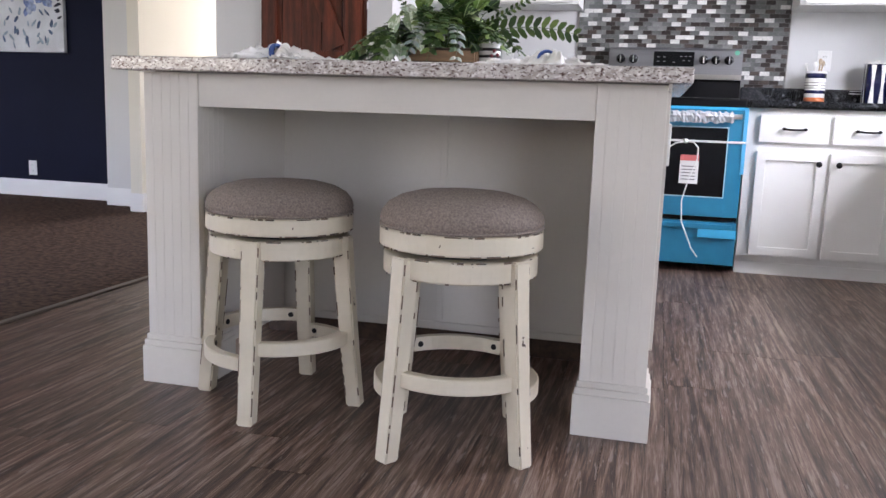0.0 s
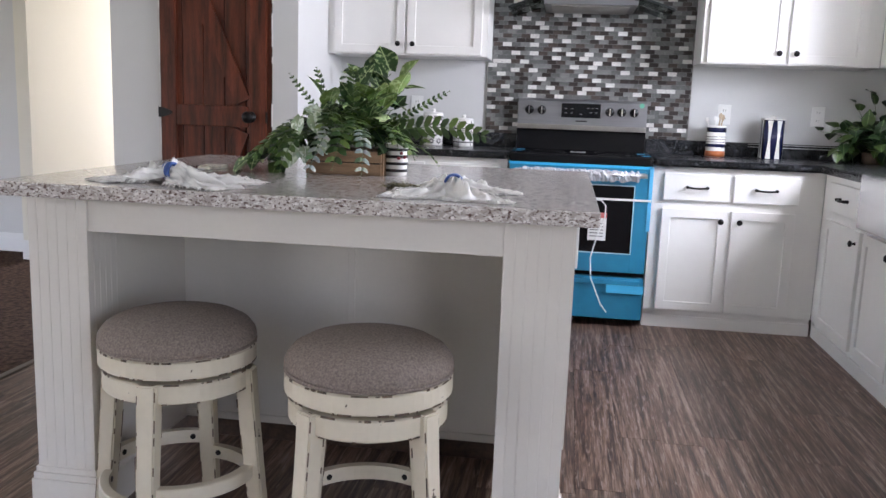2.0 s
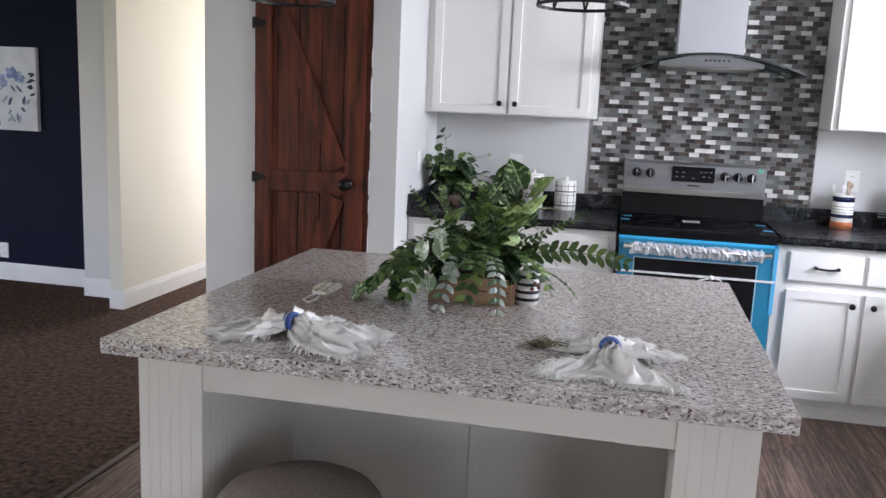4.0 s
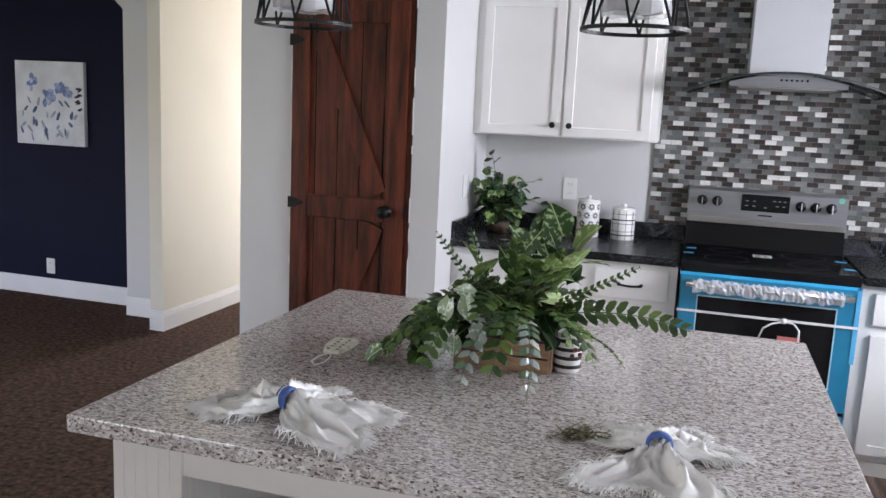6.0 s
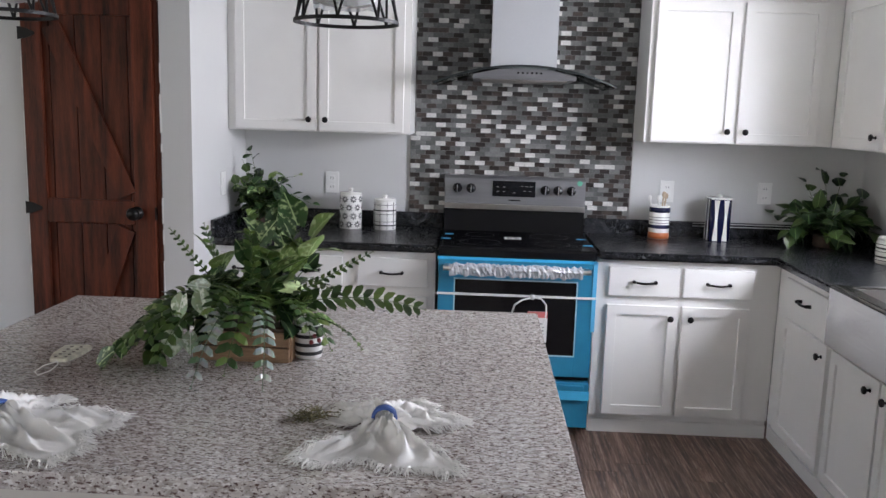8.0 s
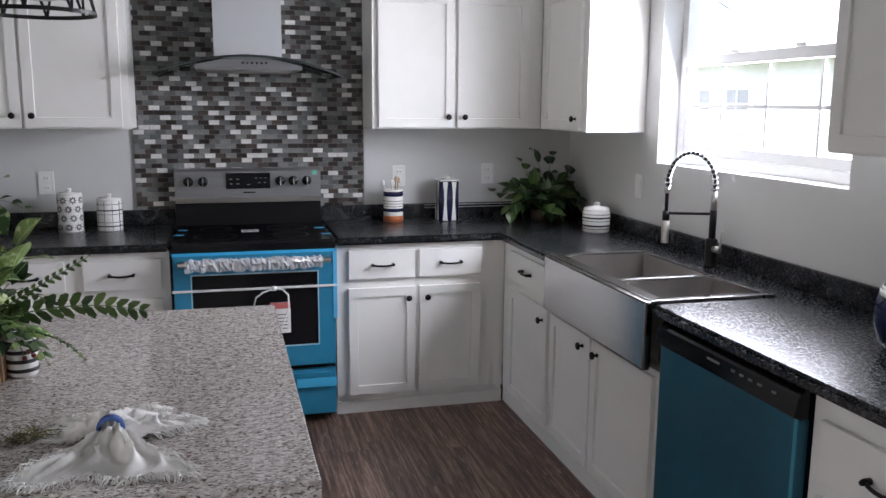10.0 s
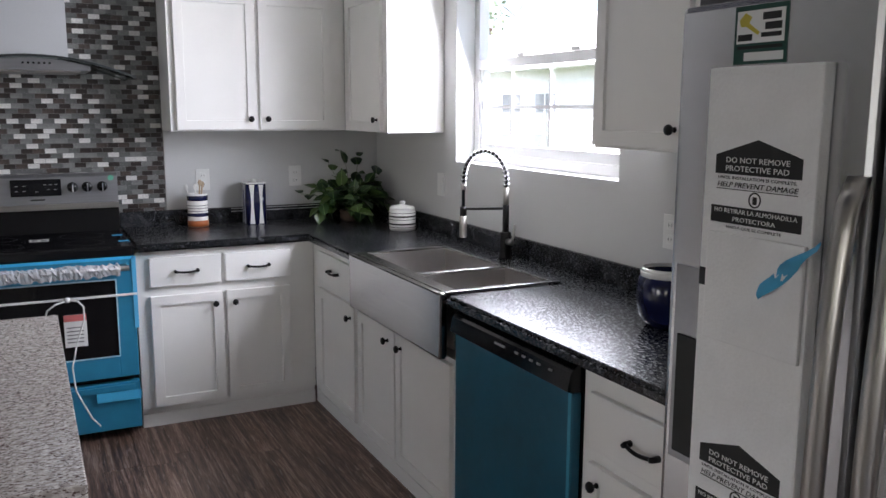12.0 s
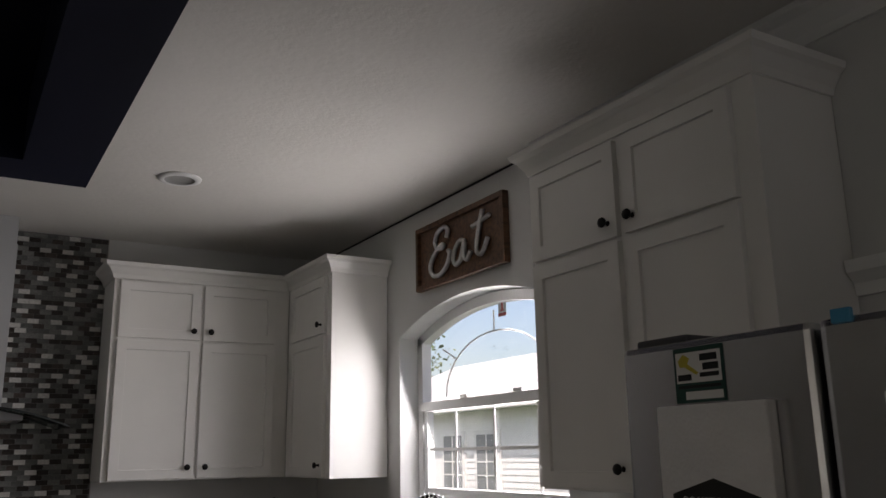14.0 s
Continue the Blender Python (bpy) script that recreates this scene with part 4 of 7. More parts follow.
    for k in range(61):
        x = 0.06 + (W - 0.13) * k / 60
        ring = []
        for j in range(10):
            a = 2 * math.pi * j / 10
            rad = 0.020 + rng.uniform(-0.004, 0.010) + (0.012 if j in (7, 8) else 0)
            ring.append(bm.verts.new((x, -0.058 + rad * math.cos(a), 0.825 + rad * math.sin(a))))
        rows.append(ring)
    for a, b in zip(rows, rows[1:]):
        for j in range(10):
            bm.faces.new((a[j], a[(j + 1) % 10], b[(j + 1) % 10], b[j]))
    part("handle_wrap", bm, WRAP, h, "crumpled clear packing film")
    dr = part("storage_drawer", box(B(), (0.006, y0, 0.045), (W - 0.006, y1, 0.272), 0.004), BLUE, r, "storage drawer under blue film")
    bm = box(B(), (0.03, y0 - 0.012, 0.235), (W - 0.03, y0, 0.262), 0.004)
    part("drawer_lip", bm, BLUE, dr)
    part("film_flap", box(B(), (W - 0.20, y0 - 0.0155, 0.19), (W - 0.004, y0 - 0.0135, 0.235), 0.0005), material("bright_film", (0.06, 0.45, 0.75), 0.3), dr, "loose bright blue film flap")
    part("film_tab", box(B(), (W - 0.015, y0 - 0.004, 0.53), (W + 0.004, y0 - 0.002, 0.87)), material("blue_tape", (0.10, 0.45, 0.75), 0.4), door)
    for x, y, w_ in ((0.015, 0.40, 0.045), (0.0, 0.24, 0.05), (W - 0.06, 0.36, 0.05), (W - 0.05, 0.15, 0.05)):
        part("tape_tab", box(B(), (x, y, 0.9185), (x + w_, y + 0.025, 0.9195)), material("blue_tape_tab", (0.06, 0.40, 0.70), 0.4), r)
    lab = part("cooktop_label", box(B(), (0.325, 0.295, 0.9185), (0.41, 0.365, 0.9192)), PLASTERWHITE, r, "white label with black printed blocks")
    bm = B()
    for x, y in ((0.335, 0.305), (0.375, 0.305), (0.335, 0.325), (0.375, 0.325), (0.335, 0.345), (0.36, 0.345)):
        box(bm, (x, y, 0.9191), (x + 0.025, y + 0.009, 0.9196))
    part("label_print", bm, INK, lab)
    # strap across the door, knotted, with hanging ends
    part("strap", box(B(), (-0.002, y0 - 0.008, 0.688), (W + 0.002, y0 - 0.004, 0.699), 0.001), STRAP, r, "white packing strap")
    bm = lathe(B(), [(0.0001, -0.013), (0.010, -0.010), (0.014, 0), (0.010, 0.010), (0.0001, 0.013)], 10, (0.46, y0 - 0.014, 0.692))
    tube(bm, [(0.46, y0 - 0.015, 0.69), (0.41, y0 - 0.03, 0.68), (0.375, y0 - 0.03, 0.655), (0.36, y0 - 0.02, 0.60)], 0.004, 6)
    tube(bm, [(0.46, y0 - 0.015, 0.69), (0.50, y0 - 0.03, 0.688), (0.525, y0 - 0.032, 0.66), (0.525, y0 - 0.03, 0.60), (0.49, y0 - 0.03, 0.5), (0.462, y0 - 0.03, 0.38), (0.47, y0 - 0.028, 0.27), (0.53, y0 - 0.03, 0.13), (0.565, y0 - 0.03, 0.085)], 0.0042, 6)
    part("strap_end", bm, STRAP, r, "", True)
    tag = part("paper_tag", box(B(), (0.44, y0 - 0.005, 0.47), (0.535, y0 - 0.003, 0.62)), PLASTERWHITE, r, "white paper tag with red stripe")
    part("tag_stripe", box(B(), (0.44, y0 - 0.006, 0.59), (0.535, y0 - 0.0052, 0.62)), REDPRINT, tag)
    bm = B()
    for k in range(5):
        box(bm, (0.45, y0 - 0.006, 0.49 + 0.017 * k), (0.52, y0 - 0.0052, 0.495 + 0.017 * k))
    part("tag_print", bm, GROUT, tag)


kitchen_range()


def hood():
    h = thing("range_hood", (0.385, 0.0, 0.0), "chimney range hood with a curved glass canopy", "range hood")
    part("chimney", box(B(), (-0.163, -0.29, 1.775), (0.167, -0.014, 2.56), 0.002), HOODFILM, h, "chimney under white protective film")
    part("chimney_sleeve", box(B(), (-0.158, -0.285, 2.56), (0.162, -0.014, CEILING - 0.002), 0.002), HOODFILM, h)
    bm = B()
    extrude_outline(bm, [(-0.25, 1.715), (-0.25, 1.735), (-0.13, 1.762), (0.0, 1.77), (0.13, 1.762), (0.25, 1.735), (0.25, 1.715)], "y", -0.46, -0.02)
    part("body", bm, PANEL, h)
    bm = B()
    for k in range(6):
        box(bm, (-0.03 + 0.022 * k - 0.004, -0.463, 1.742), (-0.03 + 0.022 * k + 0.004, -0.4598, 1.75))
    part("button", bm, BLACK, h)
    bm = B()
    def rise(x):
        return 1.692 + 0.09 * (1 - (x / 0.44) ** 2)
    top = [(-0.44 + 0.88 * k / 32, rise(-0.44 + 0.88 * k / 32)) for k in range(33)]
    extrude_outline(bm, top + [(x, z - 0.007) for x, z in top[::-1]], "y", -0.50, -0.02)
    part("canopy", bm, SMOKE, h, "curved smoked glass canopy", True)
    bm = B()
    extrude_outline(bm, [(x, z + 0.0012) for x, z in top] + [(x, z - 0.009) for x, z in top[::-1]], "y", -0.5035, -0.5005)
    part("canopy_edge", bm, material("dark_glass_edge", (0.03, 0.035, 0.035), 0.15), h, "dark polished glass edge")
    bm = box(B(), (-0.21, -0.42, 1.708), (0.21, -0.06, 1.715))
    part("filter", bm, NICKEL, h)


hood()


# ---- dishwasher, refrigerator ----
def dishwasher():
    d = thing("dishwasher", (EF, -2.262, 0), "dishwasher with teal protective film and a black control strip", "dishwasher", turn=-90)
    w = 0.703
    part("body", box(B(), (0.004, 0.0, 0.10), (w - 0.004, 0.58, 0.872)), BLACK, d)
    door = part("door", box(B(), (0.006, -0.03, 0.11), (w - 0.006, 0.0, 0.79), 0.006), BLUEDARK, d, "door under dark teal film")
    part("film_edge", box(B(), (w - 0.025, -0.0315, 0.11), (w - 0.012, -0.0302, 0.79)), material("film_edge_teal", (0.05, 0.30, 0.42), 0.35), door)
    bm = B()
    extrude_outline(bm, [(-0.034, 0.793), (-0.05, 0.80), (-0.04, 0.85), (-0.02, 0.868), (0.0, 0.868), (0.0, 0.793)], "x", 0.004, w - 0.004)
    p = part("control_strip", bm, BLACK, d)
    for x, wide in ((0.42, 0.016), (0.46, 0.016), (0.50, 0.016), (0.54, 0.016), (0.60, 0.016), (0.30, 0.06)):
        block("printed_mark", (x, -0.0465, 0.832), (x + wide, -0.041, 0.838), GROUT, p)
    part("toe_panel", box(B(), (0.01, 0.05, 0.0), (w - 0.01, 0.07, 0.10)), BLACK, d)


dishwasher()


def fridge():
    f = thing("refrigerator", (1.36, -3.588, 0), "stainless side-by-side refrigerator with foam shipping pads", "refrigerator", turn=-90)
    w, hgt = 0.92, 1.735      # local x towards the viewer, local -y into the room
    part("cabinet", box(B(), (0.004, 0.085, 0.03), (w - 0.004, 0.86, 1.725), 0.006), material("fridge_grey", (0.12, 0.12, 0.125), 0.5), f, "dark grey cabinet")
    split = 0.390
    left = part("freezer_door", box(B(), (0.003, 0.0, 0.06), (split, 0.078, hgt), 0.012), FRIDGE, f, "brushed steel freezer door", True)
    right = part("fridge_door", box(B(), (split + 0.012, 0.0, 0.06), (w - 0.003, 0.078, hgt), 0.012), FRIDGE, f, "brushed steel refrigerator door", True)
    for o in (left, right):
        for p in o.data.polygons:
            p.use_smooth = False
    part("hinge_cover", box(B(), (0.01, 0.03, hgt - 0.002), (0.13, 0.13, hgt + 0.016), 0.006), material("hinge_grey", (0.06, 0.06, 0.065), 0.5), f)
    part("grille", box(B(), (0.01, 0.04, 0.0), (w - 0.01, 0.07, 0.058), 0.003), BLACK, f)
    for door, x in ((left, split - 0.018), (right, split + 0.062)):
        bm = B()
        pts = []
        for k in range(25):
            u = k / 24
            pts.append((x, 0.0 - 0.046 * math.sin(math.pi * u) ** 0.4 if 0 < u < 1 else 0.0, 1.47 - 0.95 * u))
        bm2 = B()
        prev = None
        for p in pts:
            ring = [bm2.verts.new((p[0] + dx, p[1] + dy, p[2])) for dx, dy in ((-0.016, 0.006), (-0.018, -0.002), (-0.013, -0.007), (0.013, -0.007), (0.018, -0.002), (0.016, 0.006))]
            if prev:
                for j in range(6):
                    bm2.faces.new((prev[j], prev[(j + 1) % 6], ring[(j + 1) % 6], ring[j]))
            else:
                bm2.faces.new(ring)
            prev = ring
        bm2.faces.new(prev[::-1])
        bmesh.ops.recalc_face_normals(bm2, faces=bm2.faces)
        bm.free()
        part("handle", bm2, NICKEL, door, "long bowed steel handle", True)
    # the dispenser in the freezer door
    disp = part("dispenser", box(B(), (0.025, -0.004, 0.93), (0.235, 0.0, 1.29), 0.0015), material("dispenser_grey", (0.34, 0.34, 0.35), 0.3, 0.8), left, "grey dispenser panel")
    # No hollow here: the recess's darkness is put into a flat black plate.
    part("dispenser_dark_plate", box(B(), (0.038, -0.0075, 0.945), (0.222, -0.004, 1.165), 0.0015), INK, disp, "flat black plate standing in for the dark dispenser recess")
    # foam pads
    for door, x0, x1, z1 in ((left, 0.102, 0.322, 1.628), (right, 0.50, 0.86, 1.628)):
        pad = part("foam_pad", box(B(), (x0, -0.024, 0.12), (x1, -0.001, z1), 0.004), FOAM, door, "white printed foam shipping pad")
        mid, y = (x0 + x1) / 2, -0.0245
        for top in (1.515, 1.02):
            bm = B()
            wd = 0.17
            if door is right and top < 1.2:
                continue
            if door is right:
                mid, top = x0 + 0.19, 1.23
            extrude_outline(bm, [(mid - wd / 2, top - 0.0555), (mid - wd / 2, top - 0.0252), (mid, top), (mid + wd / 2, top - 0.0252), (mid + wd / 2, top - 0.0555)], "y", y - 0.0004, y + 0.001)
            part("printed_house", bm, INK, pad, "black house-shaped print")
            face = pose(0, 0, 0, 90, 0, 0)
            def word(text, size, dz, mat, width, lean=0.0):
                letters("printed_word", text, size, pose(mid, y - 0.0008, top - dz) @ face, mat, pad, lean=lean, width=width)
            word("DO NOT REMOVE", 0.0125, 0.0333, PLASTERWHITE, 0.125)
            word("PROTECTIVE PAD", 0.0125, 0.0466, PLASTERWHITE, 0.125)
            word("UNTIL INSTALLATION IS COMPLETE.", 0.0070, 0.0614, INK, 0.155)
            word("HELP PREVENT DAMAGE", 0.0117, 0.0725, INK, 0.16, 0.25)
            bm = box(B(), (mid - 0.08, y - 0.0012, top - 0.0799), (mid + 0.08, y, top - 0.0788))
            part("underline", bm, INK, pad)
            ring = lathe(B(), [(0.010, 0), (0.0125, 0), (0.0125, 0.0006), (0.010, 0.0006)], 20)
            box(ring, (-0.004, -0.007, 0), (0.004, 0.005, 0.0006))
            bmesh.ops.transform(ring, matrix=pose(mid, y, top - 0.0932, 90), verts=ring.verts)
            part("warning_mark", ring, INK, pad)
            bm = box(B(), (mid - 0.09, y - 0.0004, top - 0.1347), (mid + 0.09, y + 0.001, top - 0.1073))
            part("printed_bar", bm, INK, pad)
            word("NO RETIRAR LA ALMOHADILLA", 0.0101, 0.1147, PLASTERWHITE, 0.165)
            word("PROTECTORA", 0.0101, 0.1273, PLASTERWHITE, 0.085)
            word("HASTA QUE SE COMPLETE", 0.0062, 0.1406, INK, 0.11)
            if door is left and top > 1.3:
                bm = box(B(), (x0 + 0.001, y - 0.0004, 1.27), (x0 + 0.018, y + 0.001, 1.30))
                part("printed_bar", bm, INK, pad)
    # the folded pouch taped on the pad
    pouch = part("paper_pouch", box(B(), (0.125, -0.034, 1.185), (0.318, -0.0252, 1.365), 0.003), FOAM, left, "folded white paper pouch")
    rng = random.Random(2)
    bm = B()
    grid = []
    for i in range(9):
        row = []
        for j in range(4):
            u, v = i / 8, j / 3
            x = 0.245 + 0.10 * u
            z = 1.285 + 0.085 * u + (v - 0.5) * (0.024 + 0.010 * math.sin(5 * u))
            row.append(bm.verts.new((x, -0.037 - 0.006 * math.sin(9 * u + 3 * v) - rng.uniform(0, 0.003), z)))
        grid.append(row)
    for a, b in zip(grid, grid[1:]):
        for j in range(3):
            bm.faces.new((a[j], a[j + 1], b[j + 1], b[j]))
    part("blue_tape_strip", bm, material("tape_blue", (0.06, 0.36, 0.60), 0.35), left, "crumpled blue tape strip", True)
    part("tape_corner", box(B(), (0.425, -0.003, 1.725), (0.455, 0.006, 1.745), 0.002), material("tape_blue_dark", (0.05, 0.30, 0.5), 0.4), right, "scrap of blue tape")
    # the service sticker
    st = part("service_sticker", box(B(), (0.128, -0.0015, 1.632), (0.232, 0.0, 1.722)), material("green_sticker", (0.01, 0.06, 0.045), 0.5), left, "square dark green service sticker")
    bm = box(B(), (0.133, -0.0021, 1.664), (0.227, -0.0014, 1.714))
    part("sticker_field", bm, PLASTERWHITE, st)
    bm = B()
    box(bm, (0.185, -0.0027, 1.698), (0.220, -0.002, 1.709))
    box(bm, (0.190, -0.0027, 1.683), (0.222, -0.002, 1.694))
    box(bm, (0.183, -0.0027, 1.672), (0.222, -0.002, 1.679))
    box(bm, (0.136, -0.0027, 1.668), (0.165, -0.002, 1.678))
    box(bm, (0.136, -0.0027, 1.655), (0.224, -0.0012, 1.660))
    part("sticker_print", bm, INK, st)
    bm = B()
    extrude_outline(bm, [(0.138, 1.700), (0.150, 1.711), (0.163, 1.704), (0.158, 1.695), (0.180, 1.680), (0.176, 1.676), (0.152, 1.690), (0.142, 1.690)], "y", -0.0029, -0.002)
    part("sticker_emblem", bm, material("gold_print", (0.6, 0.5, 0.06), 0.5), st)
    part("sticker_field", box(B(), (0.150, -0.0021, 1.637), (0.227, -0.0014, 1.650)), PLASTERWHITE, st)

    f.scale = (1, 1, 0.99)


fridge()


# ---- pantry door ----
def pantry_door():
    d = structure(thing("door_1", (PDL, PY + 0.008, 0.012), "", ""), "rustic red-brown stained plank pantry door, closed", "door")
    w, h = PDR - PDL, 2.015
    n = 5
    for k in range(n):
        a, b = w * k / n + 0.002, w * (k + 1) / n - 0.002
        part("plank", box(B(), (a, 0.0, 0), (b, 0.02, h), 0.003), DOORWOOD, d)
    def rail(name, lo, hi):
        part(name, box(B(), lo, hi, 0.004), DOORWOOD, d)
    rail("stile", (0, -0.02, 0), (0.088, -0.001, h))
    rail("stile", (w - 0.095, -0.02, 0), (w, -0.001, h))
    rail("rail", (0.0885, -0.019, h - 0.10), (w - 0.0955, -0.001, h))
    rail("rail", (0.0885, -0.019, 0.985), (w - 0.0955, -0.001, 1.095))
    rail("rail", (0.0885, -0.019, 0), (w - 0.0955, -0.001, 0.14))
    def brace(a, b):
        way = (Vector(b) - Vector(a)).normalized()
        side = Vector((-way.y, way.x)) * 0.042
        A, C = Vector(a), Vector(b)
        bm = B()
        extrude_outline(bm, [tuple(A - side), tuple(A + side), tuple(C + side), tuple(C - side)], "y", -0.017, -0.001)
        part("brace", bm, DOORWOOD, d)
    brace((0.135, h - 0.15), (w - 0.13, 1.12))
    brace((w - 0.14, 0.965), (0.15, 0.17))
    kb = lathe(B(), [(0.0001, 0.0), (0.03, 0.0), (0.03, 0.006), (0.012, 0.01), (0.011, 0.03), (0.026, 0.04), (0.030, 0.052), (0.024, 0.064), (0.0001, 0.068)], 20)
    bmesh.ops.transform(kb, matrix=pose(w - 0.085, -0.02, 1.04, 90), verts=kb.verts)
    part("door_knob", kb, IRON, d, "round black door knob", True)
    part("latch_plate", box(B(), (w - 0.004, -0.02, 1.01), (w + 0.002, -0.004, 1.07)), IRON, d)
    for z in (1.05, 1.83, 0.25):
        bm = B()
        extrude_outline(bm, [(-0.012, z - 0.028), (-0.012, z + 0.028), (0.02, z + 0.024), (0.065, z + 0.006), (0.065, z - 0.006), (0.02, z - 0.024)], "y", -0.0245, -0.0205)
        part("hinge", bm, IRON, d, "black strap hinge")
    part("jamb", box(B(), (w + 0.004, -0.004, 0), (w + 0.026, 0.10, h + 0.01)), DOORWOOD, d)
    part("jamb", box(B(), (0, 0.021, h + 0.002), (w, 0.10, h + 0.014)), DOORWOOD, d)


pantry_door()
rng = random.Random(8)
bm = B()
for x in (PDL - 0.006, PDR + 0.031):
    z = 0.15
    while z < 2.0:
        t = rng.uniform(0.02, 0.10)
        if rng.random() < 0.55:
            box(bm, (x - rng.uniform(0.002, 0.006), PY - 0.0015, z), (x + rng.uniform(0.002, 0.005), PY - 0.0003, z + t))
        z += t
structure(part("trim_torn_paper", bm, PLASTERWHITE), "ragged torn white wallboard edge round the pantry door", "trim")


# ---- island ----
IX0, IX1, IY0, IY1, IZ = -1.113, 0.391, -3.288, -1.978, 0.922


def island():
    i = thing("kitchen_island", (0, 0, 0), "off-white kitchen island with beadboard legs and a knee space", "island")
    bm = B()
    box(bm, (-1.05, -2.60, 0.07), (0.352, -2.03, 0.884), 0.002)
    part("cabinet_body", bm, ISLE, i)
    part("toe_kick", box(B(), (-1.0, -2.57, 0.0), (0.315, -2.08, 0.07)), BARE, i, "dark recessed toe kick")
    for x in (-0.355,):
        part("batten", box(B(), (x - 0.012, -2.606, 0.099), (x + 0.012, -2.6, 0.88), 0.002), ISLE, i)
    part("bottom_trim", box(B(), (-0.925, -2.607, 0.072), (0.335, -2.6, 0.098), 0.002), ISLE, i)
    for x0, x1 in ((-1.064, -0.899), (0.172, 0.338)):
        y0, y1 = -3.212, -3.045
        leg = part("leg", box(B(), (x0 + 0.0012, y0 + 0.0012, 0), (x1 - 0.0012, y1 - 0.0012, 0.884)), ISLE, i)
        # beaded boards on its four sides
        n = 6
        for k in range(n):
            a, b = x0 + (x1 - x0) * k / n, x0 + (x1 - x0) * (k + 1) / n
            for ya, yb in ((y0, y0 + 0.005), (y1 - 0.005, y1)):
                part("bead_board", box(B(), (a + 0.0008, ya, 0.14), (b - 0.0008, yb, 0.884), 0.001), ISLE, leg)
            c, d = y0 + (y1 - y0) * k / n, y0 + (y1 - y0) * (k + 1) / n
            for xa, xb in ((x0, x0 + 0.005), (x1 - 0.005, x1)):
                part("bead_board", box(B(), (xa, c + 0.0008, 0.14), (xb, d - 0.0008, 0.884), 0.001), ISLE, leg)
        bm = B()
        box(bm, (x0 - 0.014, y0 - 0.014, 0), (x1 + 0.014, y1 + 0.014, 0.108), 0.002)
        box(bm, (x0 - 0.010, y0 - 0.010, 0.108), (x1 + 0.010, y1 + 0.010, 0.126), 0.002)
        box(bm, (x0 - 0.005, y0 - 0.005, 0.126), (x1 + 0.005, y1 + 0.005, 0.142), 0.002)
        part("plinth", bm, ISLE, leg)
    part("apron", box(B(), (-0.900, -3.205, 0.794), (0.173, -3.182, 0.884), 0.002), ISLE, i)
    for x in (-1.045, 0.305):
        part("side_rail", box(B(), (x, -3.046, 0.794), (x + 0.023, -2.599, 0.884), 0.002), ISLE, i)
    for x in (-0.945, 0.20):
        part("side_panel", box(B(), (x, -3.0445, 0.07), (x + 0.02, -2.6005, 0.793), 0.002), ISLE, i, "plain panel closing the knee space")
    ob = part("side_outlet", box(B(), (0.3515, -2.58, 0.66), (0.360, -2.50, 0.79), 0.003), PLASTERWHITE, i, "white outlet plate on the side panel")
    bm = box(B(), (IX0, IY0, IZ - 0.036), (IX1, IY1, IZ), 0.004)
    tagged(part("island_worktop", bm, GRANITE), "polished grey-beige speckled granite worktop on the island", "worktop")


island()


